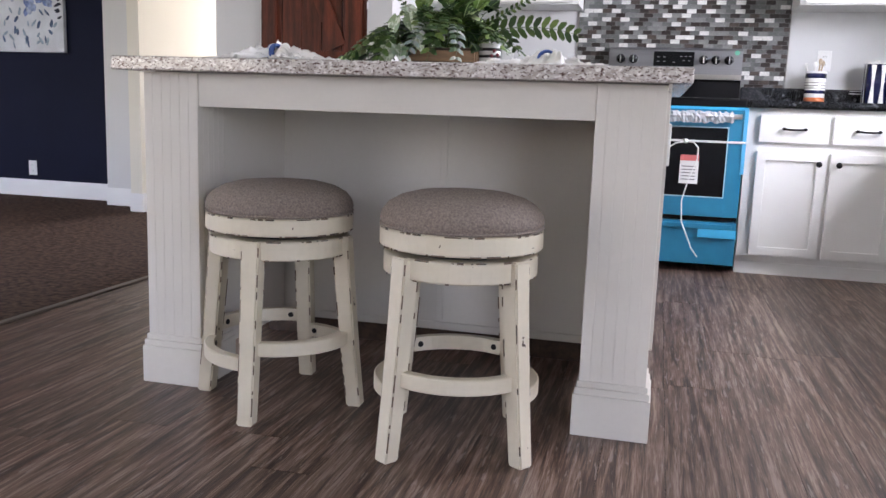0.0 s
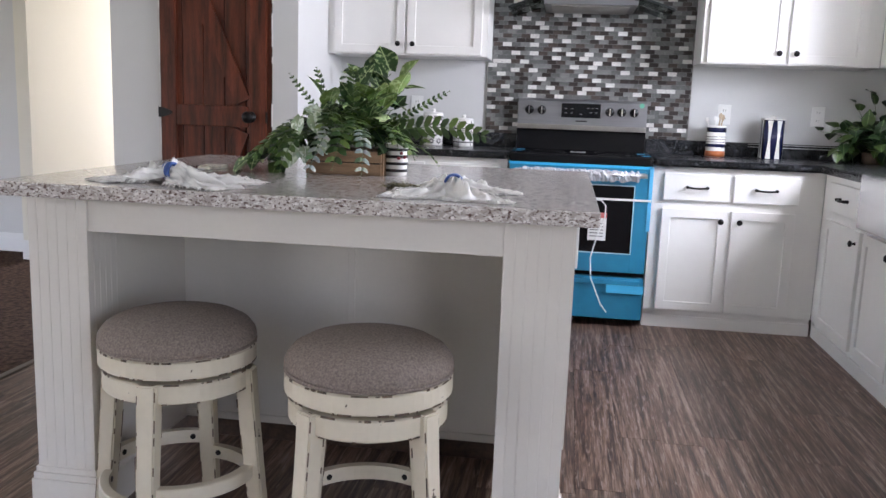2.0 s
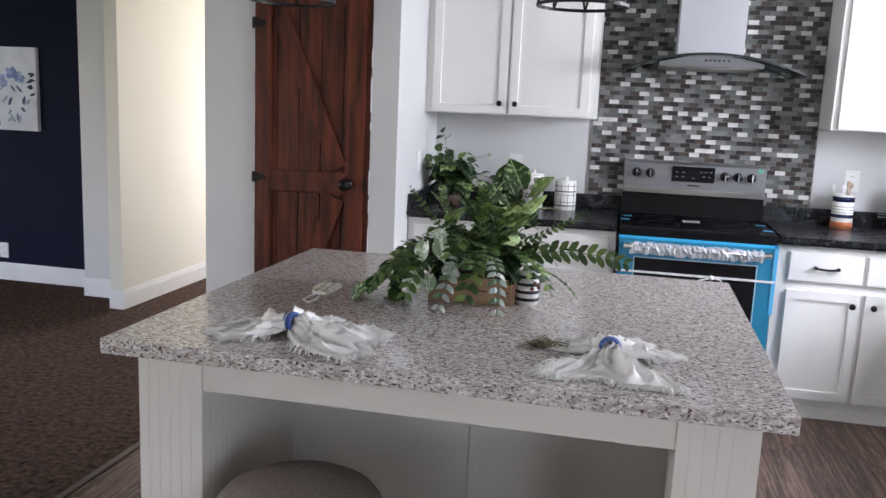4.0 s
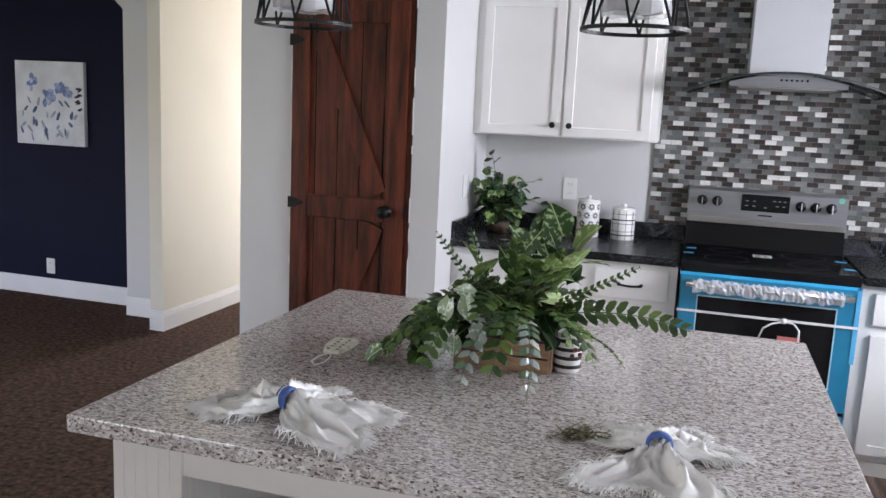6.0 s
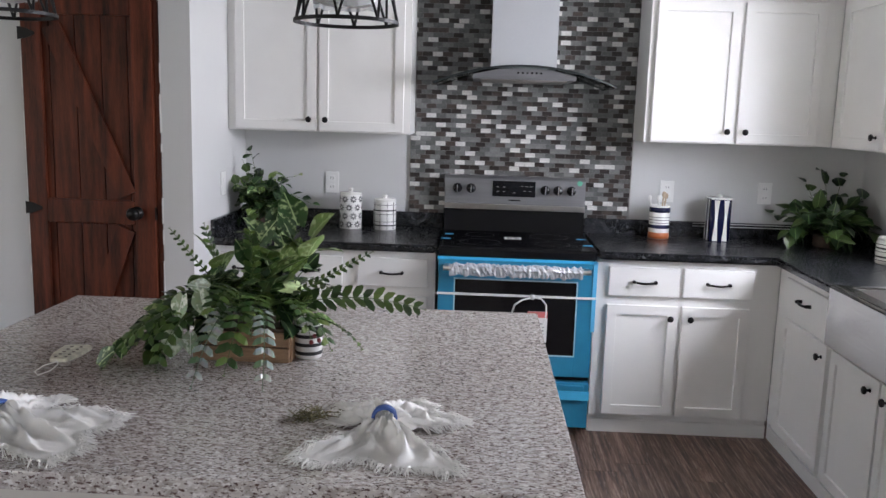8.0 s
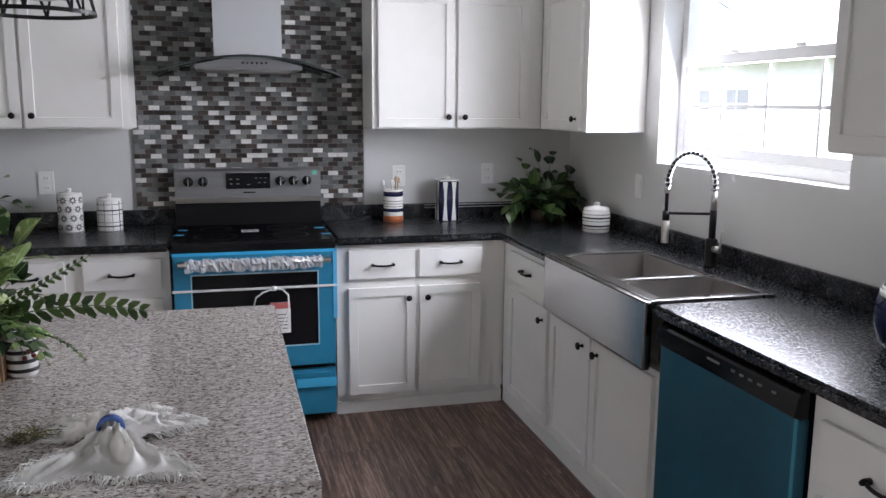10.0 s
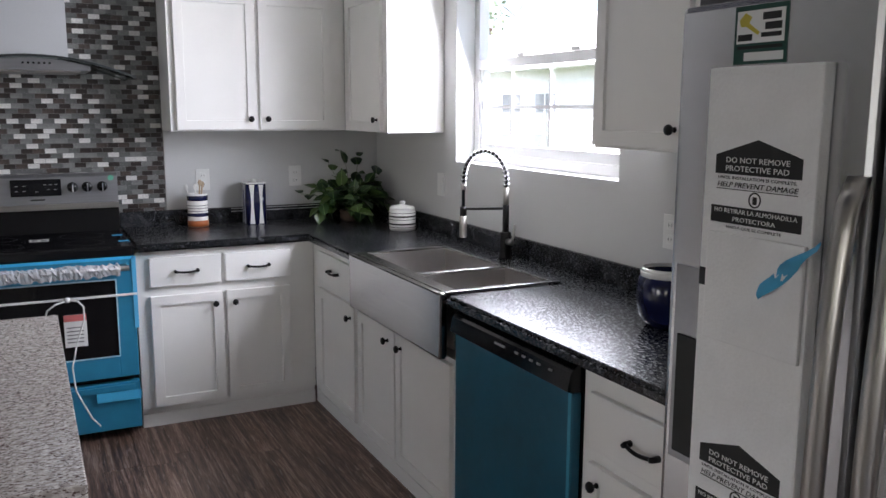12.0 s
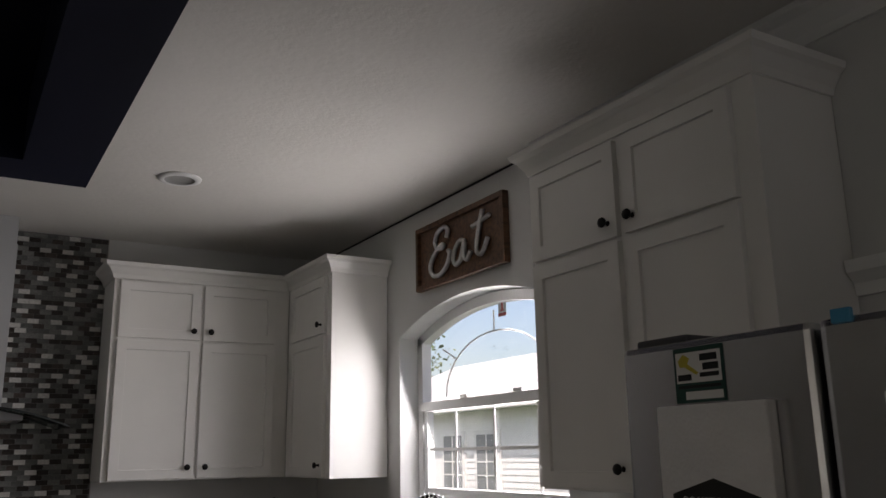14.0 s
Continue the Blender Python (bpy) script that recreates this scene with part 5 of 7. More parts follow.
# ---- stools ----
def stool():
    s = thing("bar_stool", (0, 0, 0), "distressed cream bar stool with a round grey linen seat", "stool", "stools at the island")
    cushion = [(0.0001, 0.635), (0.06, 0.634), (0.11, 0.629), (0.15, 0.618), (0.178, 0.602), (0.193, 0.582), (0.197, 0.566), (0.192, 0.552), (0.18, 0.548), (0.0001, 0.548)]
    c = part("seat_cushion", lathe(B(), cushion, 48), SEAT, s, "grey-brown linen cushion", True)
    part("piping", lathe(B(), [(0.192, 0.548), (0.196, 0.5495), (0.198, 0.5525), (0.196, 0.5555), (0.192, 0.557)], 48), SEAT, c, "", True)
    def ring(r0, r1, z0, z1):
        return lathe(B(), [(r0, z0), (r1 - 0.004, z0), (r1, z0 + 0.004), (r1, z1 - 0.004), (r1 - 0.004, z1), (r0, z1), (r0, z0)], 48)
    part("seat_ring", ring(0.12, 0.196, 0.500, 0.547), CHALK, s)
    part("swivel", ring(0.02, 0.15, 0.488, 0.501), IRON, s)
    part("apron_ring", ring(0.135, 0.186, 0.435, 0.487), CHALK, s)
    rg = random.Random(40)
    bm = B()
    for r, zs in ((0.1962, (0.5015, 0.5455)), (0.1862, (0.4365, 0.4855))):
        for z in zs:
            a = 0.0
            while a < 360:
                step = rg.uniform(3, 16)
                if rg.random() < 0.5:
                    t = rg.uniform(0.0012, 0.0028)
                    lathe(bm, [(r - 0.002, z - t), (r + 0.0003, z - t), (r + 0.0003, z + t), (r - 0.002, z + t)], 3, (0, 0, 0), a, step * rg.uniform(0.3, 0.9))
                a += step
    tagged(part("worn_edge", bm, WORN, s), "dark wood showing through worn paint", kind="stuff")
    for k in range(4):
        a = radians(45 + 90 * k)
        bm = B()
        for p, q in ((1, -1), (1, 1), (-1, 1), (-1, -1)):
            u = 0.03
            while u < 0.95:
                ln = rg.uniform(0.015, 0.06)
                if rg.random() < 0.4:
                    ends = []
                    for w_ in (u, min(u + ln, 1)):
                        z = 0.487 * (1 - w_)
                        r = 0.176 + 0.044 * w_ ** 1.3
                        half = 0.023 - 0.003 * w_
                        out = Vector((math.cos(a), math.sin(a), 0))
                        side = Vector((-out.y, out.x, 0))
                        ends.append(Vector((r * math.cos(a), r * math.sin(a), z)) + out * (half - 0.0022) * p + side * (half * 1.05 - 0.0022) * q)
                    tube(bm, ends, 0.0019, 5)
                u += ln
        tagged(part("worn_edge", bm, WORN, s), "dark wood showing through worn paint", kind="stuff")
        bm = B()
        rows = []
        for u, z in ((0.0, 0.487), (0.3, 0.36), (0.7, 0.15), (1.0, 0.0)):
            r = 0.176 + 0.044 * u ** 1.3
            half = 0.023 - 0.003 * u
            cen = Vector((r * math.cos(a), r * math.sin(a), z))
            out = Vector((math.cos(a), math.sin(a), 0))
            side = Vector((-out.y, out.x, 0))
            rows.append([bm.verts.new(cen + out * half * p + side * half * 1.05 * q) for p, q in ((-1, -1), (1, -1), (1, 1), (-1, 1))])
        for r0, r1 in zip(rows, rows[1:]):
            for j in range(4):
                bm.faces.new((r0[j], r0[(j + 1) % 4], r1[(j + 1) % 4], r1[j]))
        bm.faces.new(rows[0])
        bm.faces.new(rows[-1][::-1])
        bmesh.ops.recalc_face_normals(bm, faces=bm.faces)
        edges = [e for e in bm.edges if not e.is_boundary and len(e.link_faces) == 2 and e.calc_face_angle(0) > 0.6]
        bmesh.ops.bevel(bm, geom=edges, offset=0.004, segments=2, affect="EDGES")
        part("leg", bm, CHALK, s)
    # four curved stretchers between the legs, at two heights
    for k in range(4):
        z = 0.155 if k % 2 else 0.20
        bm = lathe(B(), [(0.178, z - 0.019), (0.200, z - 0.019), (0.203, z - 0.016), (0.203, z + 0.016), (0.200, z + 0.019), (0.178, z + 0.019), (0.178, z - 0.019)], 14, (0, 0, 0), 45 + 90 * k + 6, 78)
        st = part("stretcher", bm, CHALK, s)
        for e in (12, 78):
            a = radians(45 + 90 * k + e)
            pl = tube(B(), [(0.18 * math.cos(a), 0.18 * math.sin(a), z), (0.1755 * math.cos(a), 0.1755 * math.sin(a), z)], 0.008, 10)
            part("bolt", pl, IRON, st)
    return s


first = stool()
first.matrix_basis = pose(-0.118, -3.345, 0, 0, 0, 13) @ Matrix.Diagonal((1, 1, 0.98, 1))
copy_thing(first, pose(-0.652, -3.215, 0, 0, 0, 48) @ Matrix.Diagonal((1, 1, 0.98, 1)))


# ---- pendants over the island ----
def pendant():
    p = thing("pendant_lamp", (0, 0, 0), "black wire cage pendant lamp with a glass shade in film", "pendant lamp", "pendants over the island")
    z0, r0, r1, hgt = 1.74, 0.117, 0.088, 0.24
    def hoop(z, r, t=0.005):
        return lathe(B(), [(r - t, z - 0.004), (r, z - 0.004), (r, z + 0.004), (r - t, z + 0.004), (r - t, z - 0.004)], 40)
    part("lower_hoop", hoop(z0, r0, 0.006), IRON, p)
    part("upper_hoop", hoop(z0 + hgt, r1), IRON, p)
    n = 8
    for k in range(n):
        a, b = 2 * math.pi * k / n, 2 * math.pi * (k + 1) / n
        lo = lambda g: Vector((r0 * 0.975 * math.cos(g), r0 * 0.975 * math.sin(g), z0))
        hi = lambda g: Vector((r1 * 0.975 * math.cos(g), r1 * 0.975 * math.sin(g), z0 + hgt))
        for u, v in ((a, b), (b, a)):
            part("cage_bar", tube(B(), [lo(u), (lo(u) + hi(v)) / 2 * 1.0, hi(v)], 0.0032, 6), IRON, p)
    part("top_plate", lathe(B(), [(0.0001, z0 + hgt), (r1, z0 + hgt), (r1, z0 + hgt + 0.004), (0.03, z0 + hgt + 0.02), (0.012, z0 + hgt + 0.05), (0.0001, z0 + hgt + 0.05)], 32), IRON, p, "", True)
    part("glass_shade", lathe(B(), [(0.0001, z0 + 0.036), (0.05, z0 + 0.036), (0.062, z0 + 0.04), (0.066, z0 + 0.055), (0.066, z0 + 0.20), (0.03, z0 + 0.225), (0.025, z0 + hgt)], 32), SHADEGLASS, p, "white glass shade", True)
    rg = random.Random(6)
    bm = B()
    rings = []
    for i in range(7):
        z = z0 + 0.03 + 0.028 * i
        rings.append([bm.verts.new(((0.072 + rg.uniform(-0.003, 0.006)) * math.cos(2 * math.pi * j / 18), (0.072 + rg.uniform(-0.003, 0.006)) * math.sin(2 * math.pi * j / 18), z + rg.uniform(-0.006, 0.006))) for j in range(18)])
    for a, b in zip(rings, rings[1:]):
        for j in range(18):
            bm.faces.new((a[j], a[(j + 1) % 18], b[(j + 1) % 18], b[j]))
    part("shade_wrap", bm, WRAP, p, "crumpled clear film round the shade")
    part("rod", tube(B(), [(0, 0, z0 + hgt + 0.04), (0, 0, 2.61)], 0.006, 8), IRON, p)
    part("canopy", lathe(B(), [(0.0001, 2.595), (0.05, 2.60), (0.06, 2.61), (0.06, 2.619), (0.0001, 2.619)], 28), IRON, p, "", True)
    return p


one = pendant()
one.matrix_basis = pose(-0.116, -2.70, 0)
copy_thing(one, pose(-0.901, -2.70, 0, 0, 0, 17))


# ---- small wall fittings ----
def outlet(m, toggles=False, label="white wall outlet with a plain plate"):
    o = thing("wall_switch" if toggles else "wall_outlet", (0, 0, 0), label, "switch" if toggles else "outlet", "wall plates")
    o.matrix_basis = m
    part("plate", box(B(), (-0.037, -0.006, -0.058), (0.037, 0, 0.058), 0.002), PLASTERWHITE, o)
    if toggles:
        part("toggle", box(B(), (-0.012, -0.009, -0.03), (0.012, -0.005, 0.03), 0.002), PLASTERWHITE, o)
    else:
        for dz in (-0.024, 0.024):
            s = part("socket", box(B(), (-0.016, -0.008, dz - 0.014), (0.016, -0.005, dz + 0.014), 0.003), PLASTERWHITE, o)
            bm = B()
            for dx in (-0.007, 0.007):
                box(bm, (dx - 0.001, -0.0086, dz - 0.005), (dx + 0.001, -0.0075, dz + 0.005))
            part("slot", bm, INK, s)
    return o


outlet(pose(-0.628, -0.0005, 1.148))
outlet(pose(1.205, -0.0005, 1.158))
outlet(pose(1.728, -0.0005, 1.164))
outlet(pose(R - 0.0005, -0.885, 1.165, 0, 0, -90), True, "white wall switch beside the window")
outlet(pose(R - 0.0005, -2.61, 1.146, 0, 0, -90))
outlet(pose(-4.58, 0.4995, 0.232))
outlet(pose(PX1 + 0.0005, -0.42, 1.16, 0, 0, 90), True, "white wall switch on the pantry return wall")


def downlight():
    d = thing("recessed_light", (1.09, -1.225, CEILING), "white recessed ceiling light, off", "ceiling light")
    part("trim_ring", lathe(B(), [(0.062, -0.0005), (0.092, -0.0005), (0.090, -0.006), (0.066, -0.010), (0.062, -0.006), (0.062, -0.0005)], 36), TRIM, d, "", True)
    part("reflector", lathe(B(), [(0.0001, -0.001), (0.040, -0.001), (0.060, -0.004), (0.063, -0.009)], 36), material("dim_reflector", (0.35, 0.35, 0.34), 0.4), d, "", True)


downlight()


def eat_sign():
    s = thing("wood_sign", (R - 0.002, -1.65, 2.285), "walnut-framed wooden sign with pale metal script letters", "sign", turn=-90)
    w, h = 0.372, 0.305
    part("board", box(B(), (-w + 0.02, -0.016, 0.02), (w - 0.02, -0.001, h - 0.02)), SIGNWOOD, s)
    for lo, hi in (((-w, 0), (w, 0.024)), ((-w, h - 0.024), (w, h)), ((-w, 0.024), (-w + 0.024, h - 0.024)), ((w - 0.024, 0.024), (w, h - 0.024))):
        part("frame_side", box(B(), (lo[0], -0.032, lo[1]), (hi[0], -0.001, hi[1]), 0.002), SIGNWOOD, s)
    def stroke(points, rad=0.011):
        bm = B()
        fine = []
        pts = [Vector((x, -0.027, z)) for x, z in points]
        for i in range(len(pts) - 1):
            p0, p1, p2, p3 = pts[max(i - 1, 0)], pts[i], pts[i + 1], pts[min(i + 2, len(pts) - 1)]
            for k in range(6):
                t = k / 6
                fine.append(0.5 * ((2 * p1) + (p2 - p0) * t + (2 * p0 - 5 * p1 + 4 * p2 - p3) * t * t + (3 * p1 - p0 - 3 * p2 + p3) * t ** 3))
        fine.append(pts[-1])
        tube(bm, fine, rad, 8)
        part("script_letter", bm, GALV, s, "galvanised metal script letter", True)
    stroke([(-0.085, 0.205), (-0.075, 0.24), (-0.11, 0.26), (-0.165, 0.245), (-0.19, 0.205), (-0.17, 0.172), (-0.125, 0.165), (-0.115, 0.178), (-0.14, 0.178), (-0.20, 0.145), (-0.235, 0.10), (-0.215, 0.055), (-0.15, 0.045), (-0.09, 0.075), (-0.06, 0.13), (-0.075, 0.142)])
    stroke([(0.065, 0.155), (0.03, 0.165), (-0.01, 0.14), (-0.03, 0.095), (-0.01, 0.065), (0.03, 0.08), (0.065, 0.15), (0.06, 0.09), (0.085, 0.07), (0.115, 0.10)])
    stroke([(0.215, 0.262), (0.19, 0.20), (0.165, 0.12), (0.17, 0.08), (0.205, 0.075), (0.25, 0.13)])
    stroke([(0.13, 0.205), (0.19, 0.212), (0.265, 0.225)], 0.010)


eat_sign()


def painting():
    p = thing("canvas_painting", (-4.215, 0.4985, 1.147), "stretched canvas of blue watercolour flowers", "painting")
    w, h = 0.60, 0.60
    part("canvas", box(B(), (-w, -0.035, 0), (0, 0, h), 0.003), material("canvas_white", (0.66, 0.69, 0.74), 0.85, vary=0.12, scale=7), p)
    rg = random.Random(12)
    blues = [material("petal_blue", c, 0.85, vary=0.3, scale=40) for c in ((0.20, 0.27, 0.55), (0.34, 0.42, 0.66), (0.48, 0.55, 0.72))]
    leafy = [material("painted_leaf", c, 0.85, vary=0.3, scale=40) for c in ((0.10, 0.15, 0.26), (0.33, 0.42, 0.52), (0.03, 0.035, 0.06))]
    lay = 0
    def blob(cx, cz, rx, rz, turn, mat, name):
        nonlocal lay
        lay += 1
        bm = B()
        vs = []
        for k in range(14):
            a = 2 * math.pi * k / 14
            r = 1 + rg.uniform(-0.16, 0.16)
            x, z = rx * r * math.cos(a), rz * r * math.sin(a)
            vs.append(bm.verts.new((cx + x * math.cos(turn) - z * math.sin(turn), -0.0352 - 0.00006 * lay, cz + x * math.sin(turn) + z * math.cos(turn))))
        bm.faces.new(vs)
        part(name, bm, mat, p)
    for cx, cz, size in ((-0.17, 0.40, 0.075), (-0.32, 0.36, 0.085), (-0.45, 0.44, 0.06)):
        for k in range(9):
            a = rg.uniform(0, 6.28)
            d = size * rg.uniform(0.1, 0.8)
            blob(cx + d * math.cos(a), cz + d * math.sin(a), size * rg.uniform(0.3, 0.5), size * rg.uniform(0.2, 0.35), a, rg.choice(blues), "painted_petal")
    for k in range(30):
        cx, cz = rg.uniform(-0.55, -0.03), rg.uniform(0.04, 0.33)
        blob(cx, cz, rg.uniform(0.02, 0.035), rg.uniform(0.008, 0.014), rg.uniform(0.6, 2.4), rg.choice(leafy[:2]), "painted_leaf")
    for k in range(7):
        blob(-0.03 - 0.012 * (k % 3), 0.40 - 0.045 * (k // 2) + 0.012 * (k % 2), 0.024, 0.009, rg.uniform(-0.6, 0.8), leafy[2], "painted_leaf")


painting()


# ---- ceramics on the worktops ----
def banded(name, label, category, place, outline, bands, body=None, sides=40):
    """A turned vessel, with raised glaze bands (radius, z0, z1, material)."""
    v = thing(name, place, label, category)
    part("body", lathe(B(), outline, sides), body or CERAMIC, v, "", True)
    for r, z0, z1, mat in bands:
        part("glaze_band", lathe(B(), [(r - 0.002, z0), (r + 0.0012, z0 + 0.0008), (r + 0.0012, z1 - 0.0008), (r - 0.002, z1)], sides), mat, v, "", True)
    return v


def canister(place, r, h, label, group="lidded canisters"):
    c = banded("lidded_canister", label, "canister", place, [(0.0001, 0), (r - 0.003, 0), (r, 0.003), (r, h - 0.004), (r - 0.004, h), (0.0001, h)], [])
    tagged(c, group=group)
    lid = part("lid", lathe(B(), [(0.0001, h), (r - 0.002, h), (r - 0.001, h + 0.004), (r - 0.006, h + 0.010), (0.012, h + 0.012), (0.010, h + 0.018), (0.014, h + 0.026), (0.010, h + 0.031), (0.0001, h + 0.032)], 36), CERAMIC, c, "", True)
    return c


a = canister((-0.503, -0.13, CT1), 0.060, 0.185, "white ceramic canister with black starburst pattern")
bm = B()
for row in range(4):
    for k in range(8):
        th = 2 * math.pi * (k + 0.5 * (row % 2)) / 8
        for s in range(8):
            g = 2 * math.pi * s / 8
            u0, u1 = 0.006, 0.020
            pts = []
            for u, wd in ((u0, 0.002), (u0 + 0.006, 0.0036), (u1, 0.0005)):
                for sg in (1, -1):
                    du, dz = u * math.cos(g) - sg * wd * math.sin(g), u * math.sin(g) + sg * wd * math.cos(g)
                    t = th + du / 0.060
                    pts.append((0.0606 * math.cos(t), 0.0606 * math.sin(t), 0.025 + 0.045 * row + dz))
            vs = [bm.verts.new(p) for p in pts]
            bm.faces.new((vs[0], vs[2], vs[3], vs[1]))
            bm.faces.new((vs[2], vs[4], vs[5], vs[3]))
part("starburst_pattern", bm, INK, a)
b = canister((-0.318, -0.13, CT1), 0.061, 0.155, "white ceramic canister with black plaid lines")
for z, t in ((0.025, 0.003), (0.045, 0.0012), (0.085, 0.0012), (0.105, 0.003), (0.135, 0.0012)):
    part("plaid_line", lathe(B(), [(0.0608, z - t), (0.0618, z - t), (0.0618, z + t), (0.0608, z + t)], 36), INK, b, "black glaze line")
for k in range(10):
    th = 2 * math.pi * k / 10
    d = 0.045 if k % 3 == 0 else 0.018
    bm = B()
    bm.faces.new([bm.verts.new((0.0619 * math.cos(th + sg * d), 0.0619 * math.sin(th + sg * d), z)) for sg, z in ((-1, 0.004), (1, 0.004), (1, 0.15), (-1, 0.15))])
    part("plaid_line", bm, INK, b, "black glaze line")

cup = banded("utensil_crock", "cream ceramic crock with navy bands and an orange foot", "crock", (1.155, -0.095, CT1),
             [(0.0001, 0), (0.052, 0), (0.054, 0.003), (0.054, 0.176), (0.050, 0.178), (0.048, 0.172), (0.048, 0.02), (0.0001, 0.02)],
             [(0.054, 0.001, 0.034, TERRACOTTA), (0.054, 0.055, 0.075, NAVYGLAZE), (0.054, 0.083, 0.087, INK), (0.054, 0.098, 0.102, INK), (0.054, 0.113, 0.117, INK), (0.054, 0.14, 0.168, NAVYGLAZE)])
for k, (dx, dy, lean) in enumerate(((-0.05, 0.01, 0.20), (-0.012, -0.02, 0.205), (0.015, 0.0, 0.225), (0.03, 0.015, 0.215))):
    u = thing("wooden_utensil", (1.155, -0.095, CT1 + 0.021), "pale wooden spoon standing in a striped crock", "utensil", "utensils in the crock")
    part("handle", tube(B(), [(dx * 0.1, dy * 0.1, 0), (dx, dy, lean - 0.03), (dx * 1.1, dy * 1.1, lean - 0.01)], 0.0045, 8), CERAMIC if k < 2 else PALEWOOD, u, "", True)
    bm = lathe(B(), [(0.0001, 0), (0.008, 0.006), (0.011, 0.018), (0.008, 0.032), (0.0001, 0.036)], 12)
    bmesh.ops.transform(bm, matrix=Matrix.Translation((dx * 1.1, dy * 1.1, lean - 0.03)) @ Matrix.Diagonal((1, 0.35, 1, 1)), verts=bm.verts)
    part("bowl", bm, CERAMIC if k < 2 else PALEWOOD, u, "", True)

v = thing("striped_vase", (1.460, -0.11, CT1), "rounded-square navy and white striped ceramic jar with lid", "vase")
bm = B()
outline = []
for k in range(48):
    t = 2 * math.pi * k / 48
    q = (abs(math.cos(t)) ** 5 + abs(math.sin(t)) ** 5) ** (-1 / 5)
    outline.append((0.058 * q * math.cos(t), 0.058 * q * math.sin(t)))
extrude_outline(bm, outline, "z", 0.0, 0.222)
part("body", bm, NAVYGLAZE, v, "", True)
bm = B()
for k in (1, 13, 25, 37, 7, 19, 31, 43):
    strip = []
    for z, half in ((0.003, 1.6), (0.05, 1.15), (0.11, 0.7), (0.17, 1.0), (0.219, 1.6)):
        pts = []
        for sgn in (-1, 1):
            t = 2 * math.pi * (k - 4 + sgn * half) / 48
            q = (abs(math.cos(t)) ** 5 + abs(math.sin(t)) ** 5) ** (-1 / 5)
            pts.append(bm.verts.new((0.0588 * q * math.cos(t), 0.0588 * q * math.sin(t), z)))
        strip.append(pts)
    for p, q in zip(strip, strip[1:]):
        bm.faces.new((p[0], p[1], q[1], q[0]))
part("white_stripe", bm, CERAMIC, v)
part("lid", box(lathe(B(), [(0.0001, 0.230), (0.014, 0.230), (0.016, 0.245), (0.0001, 0.248)], 16), (-0.057, -0.057, 0.2215), (0.057, 0.057, 0.231), 0.004), CERAMIC, v)

j = banded("striped_jar", "white lidded ceramic jar with black bands", "jar", (2.10, -0.70, CT1),
           [(0.0001, 0), (0.062, 0), (0.070, 0.006), (0.071, 0.05), (0.071, 0.10), (0.066, 0.112), (0.0001, 0.112)],
           [(0.071, 0.018, 0.022, INK), (0.071, 0.032, 0.041, INK), (0.071, 0.058, 0.062, INK), (0.071, 0.072, 0.081, INK), (0.071, 0.092, 0.096, INK)])
part("lid", lathe(B(), [(0.066, 0.112), (0.069, 0.116), (0.06, 0.128), (0.018, 0.134), (0.014, 0.14), (0.018, 0.148), (0.010, 0.154), (0.0001, 0.155)], 32), CERAMIC, j, "", True)
banded("navy_jar", "round navy glazed jar with a cream rim", "jar", (2.00, -2.87, CT1),
       [(0.0001, 0), (0.055, 0), (0.078, 0.03), (0.090, 0.08), (0.088, 0.13), (0.074, 0.165), (0.070, 0.165), (0.066, 0.15), (0.0001, 0.14)],
       [(0.0785, 0.150, 0.166, CERAMIC), (0.073, 0.162, 0.176, CERAMIC)], NAVYGLAZE)


# ---- plants ----
def leaf_mesh(name, length, wide, point, mat, cup=0.25, curl=0.2):
    """A heart-shaped leaf along x, cupped along its midrib and curling down."""
    bm = B()
    rows = []
    n = 6
    for k in range(n + 1):
        u = k / n
        half = wide * (math.sin(math.pi * min(1, u * 0.9 + 0.1)) ** 0.75) * (1 - u ** point * 0.55) if k < n else 0.0
        if k == 0:
            half = wide * 0.35
        x, z = length * u - (0.0 if k else 0.0), -curl * length * u * u
        row = []
        for s in (-1, -0.5, 0, 0.5, 1):
            back = 0.12 * length * abs(s) if k == 0 else 0
            row.append(bm.verts.new((x - back, half * s, z + cup * half * abs(s))))
        rows.append(row)
    for a, b in zip(rows, rows[1:]):
        for j in range(4):
            if (a[j].co - b[j].co).length > 1e-6:
                bm.faces.new((a[j], a[j + 1], b[j + 1], b[j]))
    bmesh.ops.remove_doubles(bm, verts=bm.verts, dist=1e-5)
    for f in bm.faces:
        f.smooth = True
    me = bpy.data.meshes.new(name)
    bm.to_mesh(me)
    bm.free()
    me.materials.append(mat)
    return me


def put_leaf(me, parent, at, way, up, scale):
    """One leaf at a point, pointing along way, its face towards up."""
    x = Vector(way).normalized()
    z = Vector(up) - x * Vector(up).dot(x)
    z = z.normalized() if z.length > 1e-4 else Vector((0, 0, 1))
    y = z.cross(x)
    m = Matrix((x, y, z)).transposed().to_4x4()
    ob = new("leaf", me)
    ob.parent = parent
    ob.matrix_local = Matrix.Translation(at) @ m @ Matrix.Scale(scale, 4)
    return ob


def curve_points(a, b, c, n=10):
    a, b, c = Vector(a), Vector(b), Vector(c)
    return [a * (1 - t) ** 2 + b * 2 * t * (1 - t) + c * t * t for t in (k / n for k in range(n + 1))]


